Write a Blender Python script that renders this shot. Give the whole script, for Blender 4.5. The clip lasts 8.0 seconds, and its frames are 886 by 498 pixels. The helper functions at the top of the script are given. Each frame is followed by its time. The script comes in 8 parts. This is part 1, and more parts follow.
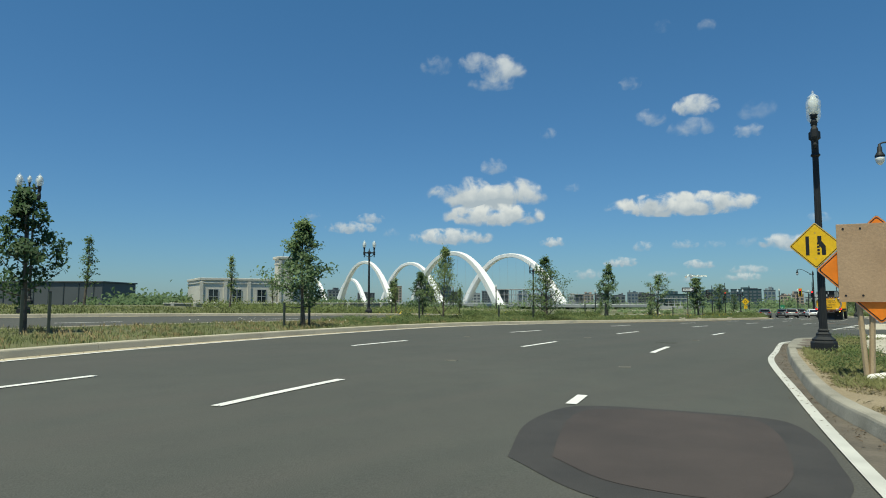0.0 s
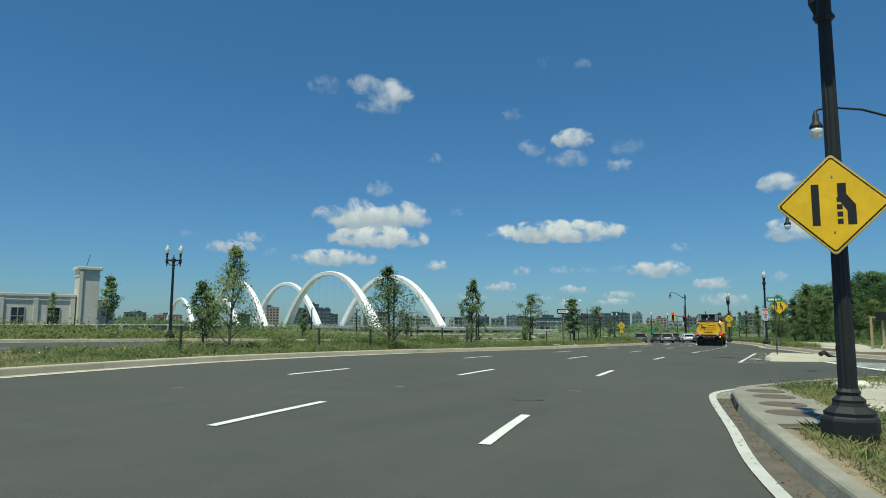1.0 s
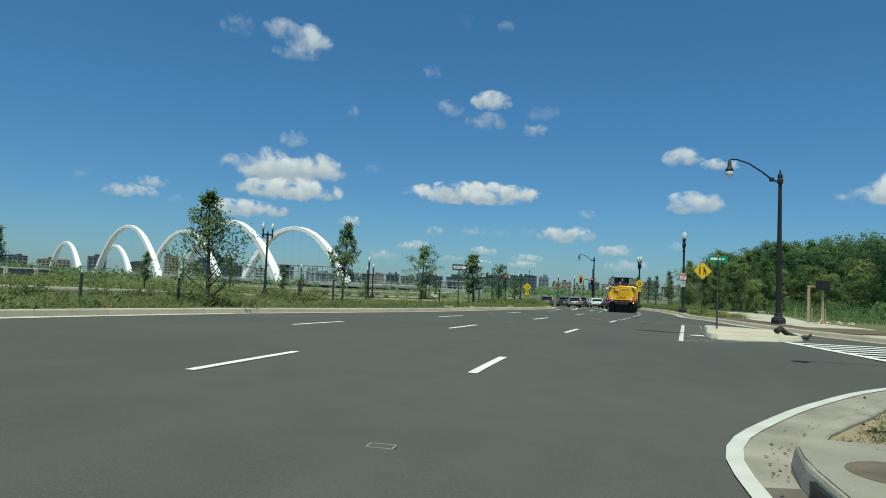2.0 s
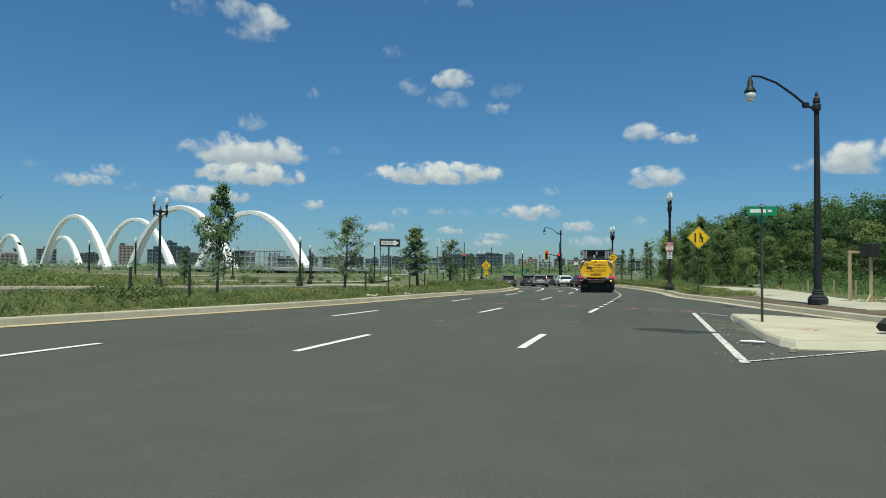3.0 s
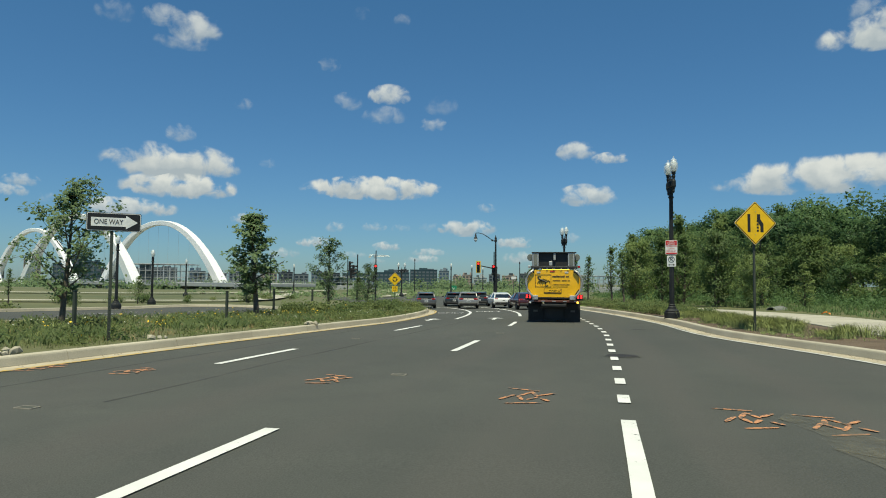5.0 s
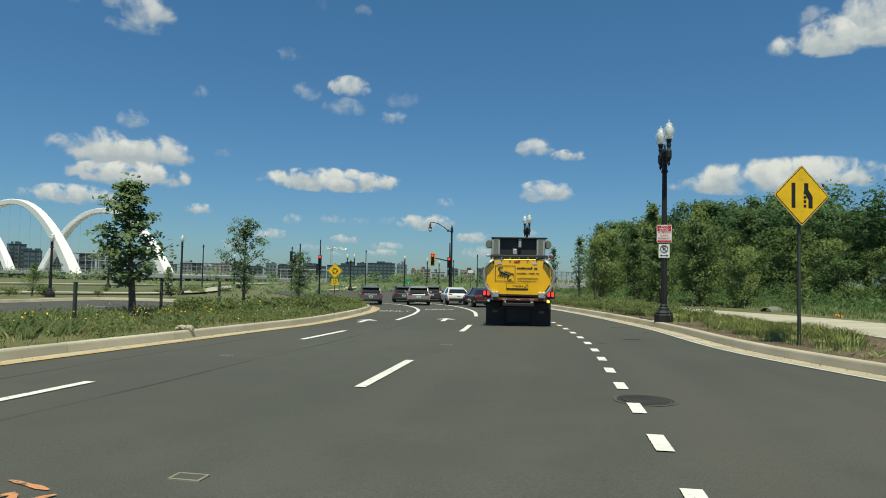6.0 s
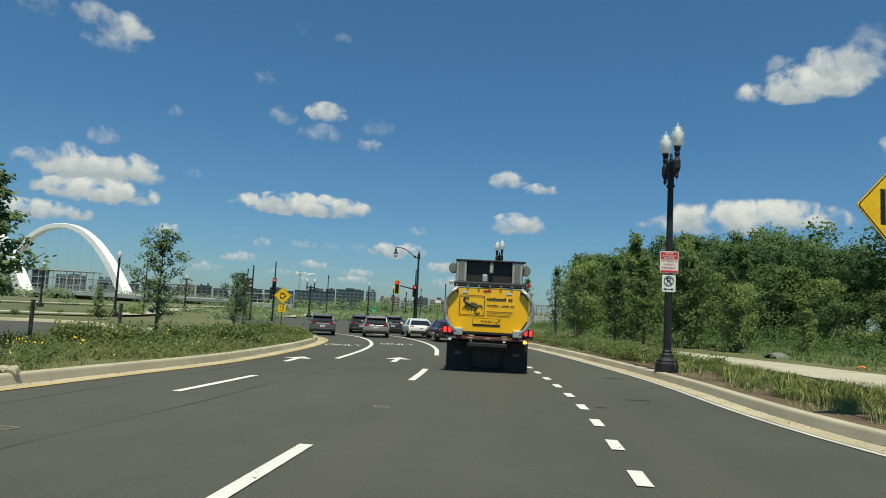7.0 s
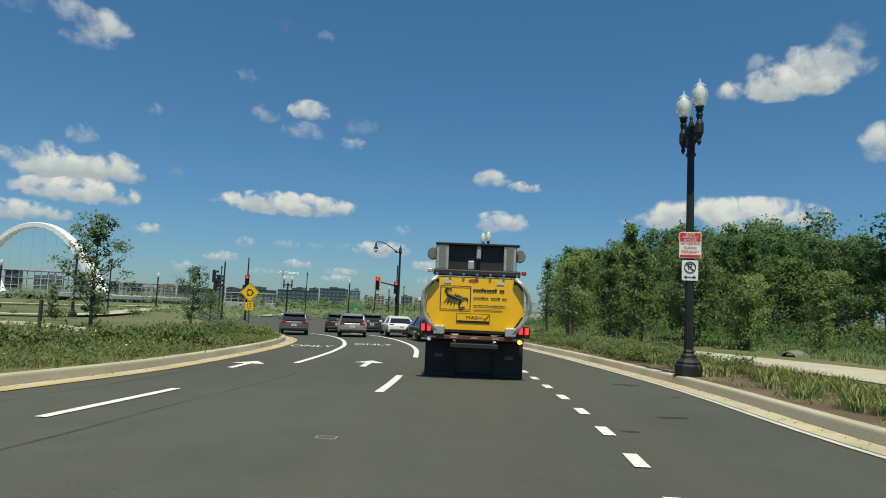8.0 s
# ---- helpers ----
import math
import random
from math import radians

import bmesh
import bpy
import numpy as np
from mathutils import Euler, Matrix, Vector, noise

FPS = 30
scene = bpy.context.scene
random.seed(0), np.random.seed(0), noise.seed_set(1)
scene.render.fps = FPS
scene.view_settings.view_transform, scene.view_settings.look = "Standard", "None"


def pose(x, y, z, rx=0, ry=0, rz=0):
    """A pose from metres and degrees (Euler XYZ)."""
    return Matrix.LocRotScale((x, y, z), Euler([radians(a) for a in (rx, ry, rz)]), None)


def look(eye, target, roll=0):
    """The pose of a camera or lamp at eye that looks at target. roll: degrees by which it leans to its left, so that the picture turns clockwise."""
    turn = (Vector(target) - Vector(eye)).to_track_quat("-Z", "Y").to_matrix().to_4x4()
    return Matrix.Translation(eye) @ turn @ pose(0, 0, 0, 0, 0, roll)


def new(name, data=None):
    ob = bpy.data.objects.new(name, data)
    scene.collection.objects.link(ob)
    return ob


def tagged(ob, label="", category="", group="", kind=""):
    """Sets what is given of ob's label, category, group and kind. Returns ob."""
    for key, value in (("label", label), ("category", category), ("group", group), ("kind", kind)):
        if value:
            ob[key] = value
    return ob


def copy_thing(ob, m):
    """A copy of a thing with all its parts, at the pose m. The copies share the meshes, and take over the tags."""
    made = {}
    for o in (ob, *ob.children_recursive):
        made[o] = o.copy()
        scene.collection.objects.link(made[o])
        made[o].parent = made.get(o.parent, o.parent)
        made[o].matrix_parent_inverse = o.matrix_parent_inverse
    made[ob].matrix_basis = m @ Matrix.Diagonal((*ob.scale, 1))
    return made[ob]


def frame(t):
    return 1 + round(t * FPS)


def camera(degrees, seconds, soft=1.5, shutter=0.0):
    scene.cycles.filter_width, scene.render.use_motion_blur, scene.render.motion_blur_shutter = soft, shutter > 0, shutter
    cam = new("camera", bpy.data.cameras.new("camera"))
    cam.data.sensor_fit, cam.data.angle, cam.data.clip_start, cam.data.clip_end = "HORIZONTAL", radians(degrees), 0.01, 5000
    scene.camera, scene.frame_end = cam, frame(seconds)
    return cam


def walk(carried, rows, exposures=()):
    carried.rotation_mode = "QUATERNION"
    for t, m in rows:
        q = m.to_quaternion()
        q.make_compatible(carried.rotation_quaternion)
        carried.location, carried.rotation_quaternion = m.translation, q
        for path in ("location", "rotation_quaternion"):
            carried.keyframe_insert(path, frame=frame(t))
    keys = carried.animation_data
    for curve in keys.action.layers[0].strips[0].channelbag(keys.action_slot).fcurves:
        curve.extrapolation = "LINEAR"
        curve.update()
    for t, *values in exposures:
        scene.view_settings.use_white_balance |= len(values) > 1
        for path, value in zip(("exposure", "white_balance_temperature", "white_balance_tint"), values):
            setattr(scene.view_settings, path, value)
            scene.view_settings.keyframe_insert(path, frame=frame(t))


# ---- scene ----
cam = camera(68.14, 8.0, soft=1.0, shutter=0.0)
PATH = [
    (0.00, look((-0.04, -0.063, 1.447), (-0.012, 9.906, 2.245), -0.01)),
    (0.50, look((1.733, 4.913, 1.476), (2.622, 14.829, 2.422), -0.87)),
    (1.00, look((3.775, 10.125, 1.462), (5.543, 19.901, 2.604), 0.28)),
    (1.50, look((5.779, 14.542, 1.36), (8.061, 24.252, 2.079), 0.86)),
    (2.00, look((7.963, 18.66, 1.357), (11.03, 28.163, 1.891), 2.32)),
    (2.20, look((8.894, 20.389, 1.407), (12.126, 29.842, 1.842), 2.07)),
    (3.30, look((14.602, 30.253, 1.372), (18.2, 39.581, 1.617), 0.24)),
    (3.50, look((15.503, 31.917, 1.382), (19.161, 41.211, 1.884), 1.51)),
    (4.00, look((17.894, 36.023, 1.331), (21.582, 45.311, 1.692), 2.64)),
    (4.50, look((20.181, 39.848, 1.295), (24.291, 48.941, 1.952), 3.85)),
    (4.70, look((21.165, 41.282, 1.237), (25.342, 50.347, 1.861), 2.02)),
    (5.80, look((25.14, 47.211, 1.238), (30.055, 55.918, 1.419), -0.07)),
    (6.00, look((25.704, 48.027, 1.178), (30.709, 56.674, 1.598), 1.13)),
    (6.50, look((27.042, 49.863, 1.21), (32.247, 58.395, 1.549), 1.94)),
    (7.00, look((28.311, 51.541, 1.23), (33.66, 59.943, 2.112), 2.95)),
    (7.50, look((29.222, 52.879, 1.137), (34.717, 61.214, 1.715), 1.70)),
    (8.00, look((30.045, 53.939, 1.128), (35.594, 62.212, 1.997), 2.52)),
]
walk(cam, PATH, [(0.0, 0.11, 6750, 4), (1.0, 0.06, 6480, 0), (2.0, 0.06, 6380, -1), (3.5, 0.08, 6800, 3), (4.5, 0.07, 6900, 4), (6.0, 0.08, 7050, 4), (8.0, 0.08, 7100, 4)])

# ---------------------------------------------------------------- light
SUN_AZ, SUN_EL = 209.0, 70.0          # degrees: compass bearing from +y clockwise, height
world = bpy.data.worlds.new("world")
scene.world = world
world.use_nodes = True
wn = world.node_tree
sky = wn.nodes.new("ShaderNodeTexSky")
sky.sky_type = "NISHITA"
sky.sun_disc = False
sky.sun_elevation = radians(SUN_EL)
sky.sun_rotation = radians(SUN_AZ)
sky.altitude = 0
sky.air_density, sky.dust_density, sky.ozone_density = 1.0, 0.3, 5.0
tint = wn.nodes.new("ShaderNodeMix")
tint.data_type, tint.blend_type = "RGBA", "MULTIPLY"
tint.inputs[0].default_value = 1.0
tint.inputs[7].default_value = (0.60, 0.92, 1.03, 1)
wn.links.new(sky.outputs[0], tint.inputs[6])
# the sky is deeper towards the horizon than the clear-air model
way = wn.nodes.new("ShaderNodeTexCoord")
split = wn.nodes.new("ShaderNodeSeparateXYZ")
wn.links.new(way.outputs["Generated"], split.inputs[0])
rise = wn.nodes.new("ShaderNodeValToRGB")
rise.color_ramp.interpolation = "LINEAR"
for k, (at, col) in enumerate(((0.0, (0.98, 0.93, 1.10)), (0.08, (0.88, 0.91, 1.02)), (0.24, (0.82, 0.97, 1.00)), (0.45, (0.90, 1.15, 1.14)), (1.0, (1.05, 1.55, 1.52)))):
    stop = rise.color_ramp.elements[0] if k == 0 else rise.color_ramp.elements[1] if k == 4 else rise.color_ramp.elements.new(at)
    stop.position, stop.color = at, (*col, 1)
wn.links.new(split.outputs[2], rise.inputs[0])
deep = wn.nodes.new("ShaderNodeMix")
deep.data_type, deep.blend_type = "RGBA", "MULTIPLY"
deep.inputs[0].default_value = 1.0
wn.links.new(tint.outputs[2], deep.inputs[6])
wn.links.new(rise.outputs[0], deep.inputs[7])
wn.links.new(deep.outputs[2], wn.nodes["Background"].inputs[0])
wn.nodes["Background"].inputs[1].default_value = 0.072
sun_data = bpy.data.lights.new("sun", "SUN")
sun_data.energy, sun_data.angle, sun_data.color = 4.7, radians(0.55), (1.0, 0.95, 0.74)
sun = new("sun", sun_data)
_s = Vector((math.sin(radians(SUN_AZ)) * math.cos(radians(SUN_EL)), math.cos(radians(SUN_AZ)) * math.cos(radians(SUN_EL)), math.sin(radians(SUN_EL))))
sun.matrix_world = look(_s * 50, (0, 0, 0))


# ---------------------------------------------------------------- ground height
def gz(x, y):
    """Height of the ground: a gentle fall along the road and a slight cross fall."""
    u, v = min(max(x, -30.0), 70.0) / 50, min(max(y, -10.0), 92.0) / 50
    return 0.0244 + -0.7650 * u + 0.4609 * v + 0.9427 * u * u + -0.4039 * u * v + -0.3338 * v * v


# ---------------------------------------------------------------- materials
def nodes_of(name):
    m = bpy.data.materials.new(name)
    m.use_nodes = True
    return m, m.node_tree, m.node_tree.nodes["Principled BSDF"]


def link(nt, a, b):
    nt.links.new(a, b)


def mixcol(nt, fac, a, b, mode="MIX"):
    n = nt.nodes.new("ShaderNodeMix")
    n.data_type, n.blend_type = "RGBA", mode
    for sock, v in ((n.inputs[0], fac), (n.inputs[6], a), (n.inputs[7], b)):
        if isinstance(v, (int, float)):
            sock.default_value = v
        elif isinstance(v, tuple):
            sock.default_value = (*v, 1)
        else:
            link(nt, v, sock)
    return n.outputs[2]


def noise_fac(nt, scale, detail=4, lo=0.4, hi=0.6, vec=None, rough=0.55, stretch=None):
    n = nt.nodes.new("ShaderNodeTexNoise")
    n.inputs["Scale"].default_value, n.inputs["Detail"].default_value, n.inputs["Roughness"].default_value = scale, detail, rough
    if vec is None:
        geo = nt.nodes.new("ShaderNodeNewGeometry")
        vec = geo.outputs["Position"]
    if stretch:
        mp = nt.nodes.new("ShaderNodeMapping")
        mp.inputs["Scale"].default_value = stretch
        link(nt, vec, mp.inputs[0])
        vec = mp.outputs[0]
    link(nt, vec, n.inputs["Vector"])
    r = nt.nodes.new("ShaderNodeMapRange")
    r.inputs[1].default_value, r.inputs[2].default_value = lo, hi
    link(nt, n.outputs[0], r.inputs[0])
    return r.outputs[0]


def surface(name, dark, light, big=0.6, fine=40.0, rough=0.8, bump=0.2, metal=0.0, vary=0.0, spec=0.5, coat=0.0, local=False, depth=0.01):
    """A paint, stone or soil: two colours mixed at two scales, fine relief, and a slight change from piece to piece."""
    m, nt, p = nodes_of(name)
    vec = None
    if local:
        vec = nt.nodes.new("ShaderNodeTexCoord").outputs["Object"]
    a = noise_fac(nt, big, 5, 0.35, 0.65, vec)
    b = noise_fac(nt, fine, 3, 0.3, 0.7, vec)
    col = mixcol(nt, a, dark, light)
    mid = tuple(0.5 * (x + y) for x, y in zip(dark, light))
    col = mixcol(nt, 0.35, col, mixcol(nt, b, tuple(0.75 * c for c in mid), tuple(min(1.0, 1.2 * c) for c in mid)))
    if vary:
        oi = nt.nodes.new("ShaderNodeObjectInfo")
        hsv = nt.nodes.new("ShaderNodeHueSaturation")
        mr = nt.nodes.new("ShaderNodeMapRange")
        mr.inputs[3].default_value, mr.inputs[4].default_value = 1 - vary, 1 + vary
        link(nt, oi.outputs["Random"], mr.inputs[0])
        link(nt, mr.outputs[0], hsv.inputs["Value"])
        link(nt, col, hsv.inputs["Color"])
        col = hsv.outputs[0]
    link(nt, col, p.inputs["Base Color"])
    p.inputs["Roughness"].default_value, p.inputs["Metallic"].default_value = rough, metal
    p.inputs["Specular IOR Level"].default_value = spec
    p.inputs["Coat Weight"].default_value = coat
    p.inputs["Coat Roughness"].default_value = 0.08
    if bump:
        bn = nt.nodes.new("ShaderNodeBump")
        bn.inputs["Strength"].default_value, bn.inputs["Distance"].default_value = bump, depth
        link(nt, b, bn.inputs["Height"])
        link(nt, bn.outputs[0], p.inputs["Normal"])
    return m


def plain(name, col, rough=0.5, metal=0.0, spec=0.5, coat=0.0):
    m, nt, p = nodes_of(name)
    a = noise_fac(nt, 6.0, 4, 0.3, 0.7)
    link(nt, mixcol(nt, a, tuple(0.88 * c for c in col), tuple(min(1.0, 1.06 * c) for c in col)), p.inputs["Base Color"])
    p.inputs["Roughness"].default_value, p.inputs["Metallic"].default_value = rough, metal
    p.inputs["Specular IOR Level"].default_value, p.inputs["Coat Weight"].default_value = spec, coat
    return m


def glowing(name, col, strength):
    m, nt, p = nodes_of(name)
    p.inputs["Base Color"].default_value = (*col, 1)
    p.inputs["Emission Color"].default_value = (*col, 1)
    p.inputs["Emission Strength"].default_value = strength
    return m


def leafy(name, dark, light, trans=0.35, vary=0.32):
    m, nt, p = nodes_of(name)
    geo = nt.nodes.new("ShaderNodeNewGeometry")
    oi = nt.nodes.new("ShaderNodeObjectInfo")
    c = mixcol(nt, geo.outputs["Random Per Island"], dark, light)
    big = noise_fac(nt, 0.5, 3, 0.35, 0.65)
    c = mixcol(nt, 0.5, c, mixcol(nt, big, dark, light))
    hsv = nt.nodes.new("ShaderNodeHueSaturation")
    mr = nt.nodes.new("ShaderNodeMapRange")
    mr.inputs[3].default_value, mr.inputs[4].default_value = 1 - vary, 1 + 1.1 * vary
    hue = nt.nodes.new("ShaderNodeMapRange")
    hue.inputs[3].default_value, hue.inputs[4].default_value = 0.525, 0.485
    link(nt, oi.outputs["Random"], hue.inputs[0])
    link(nt, hue.outputs[0], hsv.inputs["Hue"])
    link(nt, oi.outputs["Random"], mr.inputs[0])
    link(nt, mr.outputs[0], hsv.inputs["Value"])
    link(nt, c, hsv.inputs["Color"])
    c = hsv.outputs[0]
    link(nt, c, p.inputs["Base Color"])
    p.inputs["Roughness"].default_value = 0.55
    p.inputs["Specular IOR Level"].default_value = 0.3
    tr = nt.nodes.new("ShaderNodeBsdfTranslucent")
    link(nt, c, tr.inputs["Color"])
    mx = nt.nodes.new("ShaderNodeMixShader")
    mx.inputs[0].default_value = trans
    link(nt, p.outputs[0], mx.inputs[1])
    link(nt, tr.outputs[0], mx.inputs[2])
    link(nt, mx.outputs[0], nt.nodes["Material Output"].inputs[0])
    return m


def asphalt_material():
    m, nt, p = nodes_of("asphalt")
    big = noise_fac(nt, 0.12, 4, 0.35, 0.65)
    mid = noise_fac(nt, 1.3, 5, 0.4, 0.62)
    fine = noise_fac(nt, 70.0, 2, 0.3, 0.7)
    col = mixcol(nt, big, (0.059, 0.063, 0.051), (0.086, 0.090, 0.074))
    col = mixcol(nt, mixcol(nt, mid, (0, 0, 0), (0.45, 0.45, 0.45)), col, (0.050, 0.053, 0.045))
    # long wear streaks along the lanes
    co = nt.nodes.new("ShaderNodeTexCoord")
    mp = nt.nodes.new("ShaderNodeMapping")
    mp.vector_type = "TEXTURE"
    mp.inputs["Rotation"].default_value = (0, 0, radians(-38))
    mp.inputs["Scale"].default_value = (0.9, 14.0, 1.0)
    link(nt, co.outputs["Object"], mp.inputs["Vector"])
    st = nt.nodes.new("ShaderNodeTexNoise")
    st.inputs["Scale"].default_value, st.inputs["Detail"].default_value = 1.0, 4
    link(nt, mp.outputs[0], st.inputs["Vector"])
    sr = nt.nodes.new("ShaderNodeMapRange")
    sr.inputs[1].default_value, sr.inputs[2].default_value, sr.inputs[4].default_value = 0.44, 0.66, 0.55
    link(nt, st.outputs[0], sr.inputs[0])
    col = mixcol(nt, sr.outputs[0], col, (0.090, 0.083, 0.070))
    col = mixcol(nt, 0.4, col, mixcol(nt, fine, (0.030, 0.031, 0.033), (0.11, 0.11, 0.11)))
    link(nt, col, p.inputs["Base Color"])
    p.inputs["Roughness"].default_value = 0.85
    p.inputs["Specular IOR Level"].default_value = 0.35
    bn = nt.nodes.new("ShaderNodeBump")
    bn.inputs["Strength"].default_value, bn.inputs["Distance"].default_value = 0.35, 0.008
    link(nt, fine, bn.inputs["Height"])
    link(nt, bn.outputs[0], p.inputs["Normal"])
    return m


def worn_paint(name, col, under=(0.075, 0.075, 0.075), wear=0.62):
    m, nt, p = nodes_of(name)
    a = noise_fac(nt, 9.0, 6, wear, wear + 0.06, rough=0.7)
    b = noise_fac(nt, 2.0, 4, 0.3, 0.7)
    base = mixcol(nt, b, tuple(0.82 * c for c in col), col)
    link(nt, mixcol(nt, a, base, under), p.inputs["Base Color"])
    p.inputs["Roughness"].default_value = 0.7
    return m


def veil(name, dark, light, lo, hi, most, scale=1.6):
    """A thin uneven film over the road: dust or old tar, with the surface showing through it."""
    m, nt, p = nodes_of(name)
    link(nt, mixcol(nt, noise_fac(nt, 35.0, 3, 0.3, 0.7), dark, light), p.inputs["Base Color"])
    p.inputs["Roughness"].default_value = 0.95
    thick = noise_fac(nt, scale, 6, lo, hi, rough=0.65)
    cap = nt.nodes.new("ShaderNodeMath")
    cap.operation = "MULTIPLY"
    link(nt, thick, cap.inputs[0])
    cap.inputs[1].default_value = most
    tr = nt.nodes.new("ShaderNodeBsdfTransparent")
    mx = nt.nodes.new("ShaderNodeMixShader")
    link(nt, cap.outputs[0], mx.inputs[0])
    link(nt, tr.outputs[0], mx.inputs[1])
    link(nt, p.outputs[0], mx.inputs[2])
    link(nt, mx.outputs[0], nt.nodes["Material Output"].inputs[0])
    return m


M = {}
M["asphalt"] = asphalt_material()
M["asphalt_patch"] = surface("asphalt_patch", (0.028, 0.027, 0.028), (0.048, 0.045, 0.044), 1.2, 60, 0.9, 0.3)
M["brown_patch"] = surface("brown_patch", (0.038, 0.031, 0.030), (0.062, 0.049, 0.046), 0.9, 60, 0.9, 0.3)
M["concrete"] = surface("concrete", (0.36, 0.325, 0.25), (0.50, 0.455, 0.36), 0.8, 45, 0.85, 0.15, vary=0.08)
M["sidewalk"] = surface("sidewalk", (0.36, 0.335, 0.27), (0.46, 0.43, 0.355), 0.7, 50, 0.85, 0.12, vary=0.06)
M["worn_kerb"] = surface("worn_kerb", (0.20, 0.19, 0.16), (0.35, 0.33, 0.28), 1.6, 40, 0.9, 0.3)
M["gutter"] = surface("gutter", (0.070, 0.060, 0.048), (0.145, 0.124, 0.100), 2.2, 30, 0.9, 0.3)
M["pale_gutter"] = surface("pale_gutter", (0.34, 0.29, 0.21), (0.50, 0.44, 0.33), 1.1, 30, 0.9, 0.2)
M["white_paint"] = worn_paint("white_paint", (0.74, 0.74, 0.72))
M["corner_paint"] = worn_paint("corner_paint", (0.54, 0.54, 0.51), (0.36, 0.35, 0.32), 0.68)
M["chipped_paint"] = worn_paint("chipped_paint", (0.68, 0.68, 0.65), (0.09, 0.09, 0.08), 0.53)
M["teal_spray"] = worn_paint("teal_spray", (0.10, 0.30, 0.28), (0.04, 0.045, 0.045), 0.47)
M["pale_spray"] = worn_paint("pale_spray", (0.42, 0.40, 0.22), (0.11, 0.105, 0.08), 0.47)
M["red_spray"] = worn_paint("red_spray", (0.55, 0.24, 0.20), (0.42, 0.38, 0.31), 0.50)
M["road_dust"] = veil("road_dust", (0.12, 0.115, 0.094), (0.21, 0.20, 0.16), 0.40, 0.72, 0.7)
M["old_tar"] = veil("old_tar", (0.022, 0.022, 0.023), (0.038, 0.037, 0.036), 0.15, 0.55, 0.62)
M["seam_tar"] = veil("seam_tar", (0.025, 0.025, 0.026), (0.04, 0.04, 0.04), 0.30, 0.70, 0.45, 0.8)
M["inlet_concrete"] = surface("inlet_concrete", (0.20, 0.19, 0.16), (0.30, 0.285, 0.235), 1.1, 40, 0.88, 0.2)
M["apron"] = surface("apron", (0.17, 0.155, 0.13), (0.33, 0.305, 0.255), 1.1, 30, 0.9, 0.2)
M["yellow_line"] = worn_paint("yellow_line", (0.56, 0.38, 0.10), (0.38, 0.34, 0.25), 0.50)
M["orange_spray"] = worn_paint("orange_spray", (0.58, 0.26, 0.12), (0.13, 0.10, 0.075), 0.49)
M["grass_ground"] = surface("grass_ground", (0.062, 0.084, 0.030), (0.150, 0.145, 0.066), 0.35, 12, 0.95, 0.5, depth=0.05)
M["mulch"] = surface("mulch", (0.09, 0.062, 0.042), (0.17, 0.125, 0.085), 1.2, 25, 0.95, 0.6, depth=0.04)
M["dry_soil"] = surface("dry_soil", (0.20, 0.16, 0.10), (0.33, 0.27, 0.18), 0.9, 25, 0.95, 0.5, depth=0.03)
M["far_ground"] = surface("far_ground", (0.070, 0.088, 0.036), (0.155, 0.150, 0.072), 0.05, 0.9, 0.95, 0.0)
M["iron"] = surface("iron", (0.012, 0.014, 0.017), (0.024, 0.027, 0.030), 2.0, 60, 0.6, 0.1, spec=0.35, local=True)
M["manhole"] = surface("manhole", (0.035, 0.032, 0.030), (0.065, 0.056, 0.048), 3.0, 50, 0.65, 0.3, metal=0.4)
M["rust_cover"] = surface("rust_cover", (0.085, 0.066, 0.050), (0.150, 0.118, 0.088), 3.0, 50, 0.8, 0.3)
M["globe"] = plain("globe", (0.84, 0.85, 0.84), 0.25, spec=0.6)


def clear_glass():
    m, nt, p = nodes_of("clear_glass")
    p.inputs["Base Color"].default_value = (0.95, 0.97, 0.97, 1)
    p.inputs["Roughness"].default_value = 0.06
    tr = nt.nodes.new("ShaderNodeBsdfTransparent")
    tr.inputs[0].default_value = (0.93, 0.95, 0.95, 1)
    mx = nt.nodes.new("ShaderNodeMixShader")
    mx.inputs[0].default_value = 0.72
    link(nt, p.outputs[0], mx.inputs[1])
    link(nt, tr.outputs[0], mx.inputs[2])
    link(nt, mx.outputs[0], nt.nodes["Material Output"].inputs[0])
    return m


M["clear_glass"] = clear_glass()
M["stick_orange"] = surface("stick_orange", (0.55, 0.16, 0.06), (0.70, 0.22, 0.10), 8.0, 60, 0.6, 0.05)
M["steel"] = surface("steel", (0.38, 0.39, 0.40), (0.52, 0.53, 0.54), 2.0, 60, 0.38, 0.05, metal=0.9)
M["galvanised"] = surface("galvanised", (0.42, 0.42, 0.41), (0.56, 0.56, 0.55), 3.0, 60, 0.5, 0.05, metal=0.6)
M["green_post"] = surface("green_post", (0.035, 0.045, 0.035), (0.06, 0.07, 0.055), 3.0, 60, 0.6, 0.1, local=True)
M["sign_yellow"] = plain("sign_yellow", (0.86, 0.52, 0.012), 0.45)
M["sign_orange"] = plain("sign_orange", (0.90, 0.24, 0.012), 0.45)
M["sign_black"] = plain("sign_black", (0.012, 0.012, 0.012), 0.5)
M["sign_white"] = plain("sign_white", (0.82, 0.82, 0.80), 0.45)
M["sign_red"] = plain("sign_red", (0.62, 0.035, 0.04), 0.45)
M["sign_green"] = plain("sign_green", (0.012, 0.24, 0.12), 0.45)
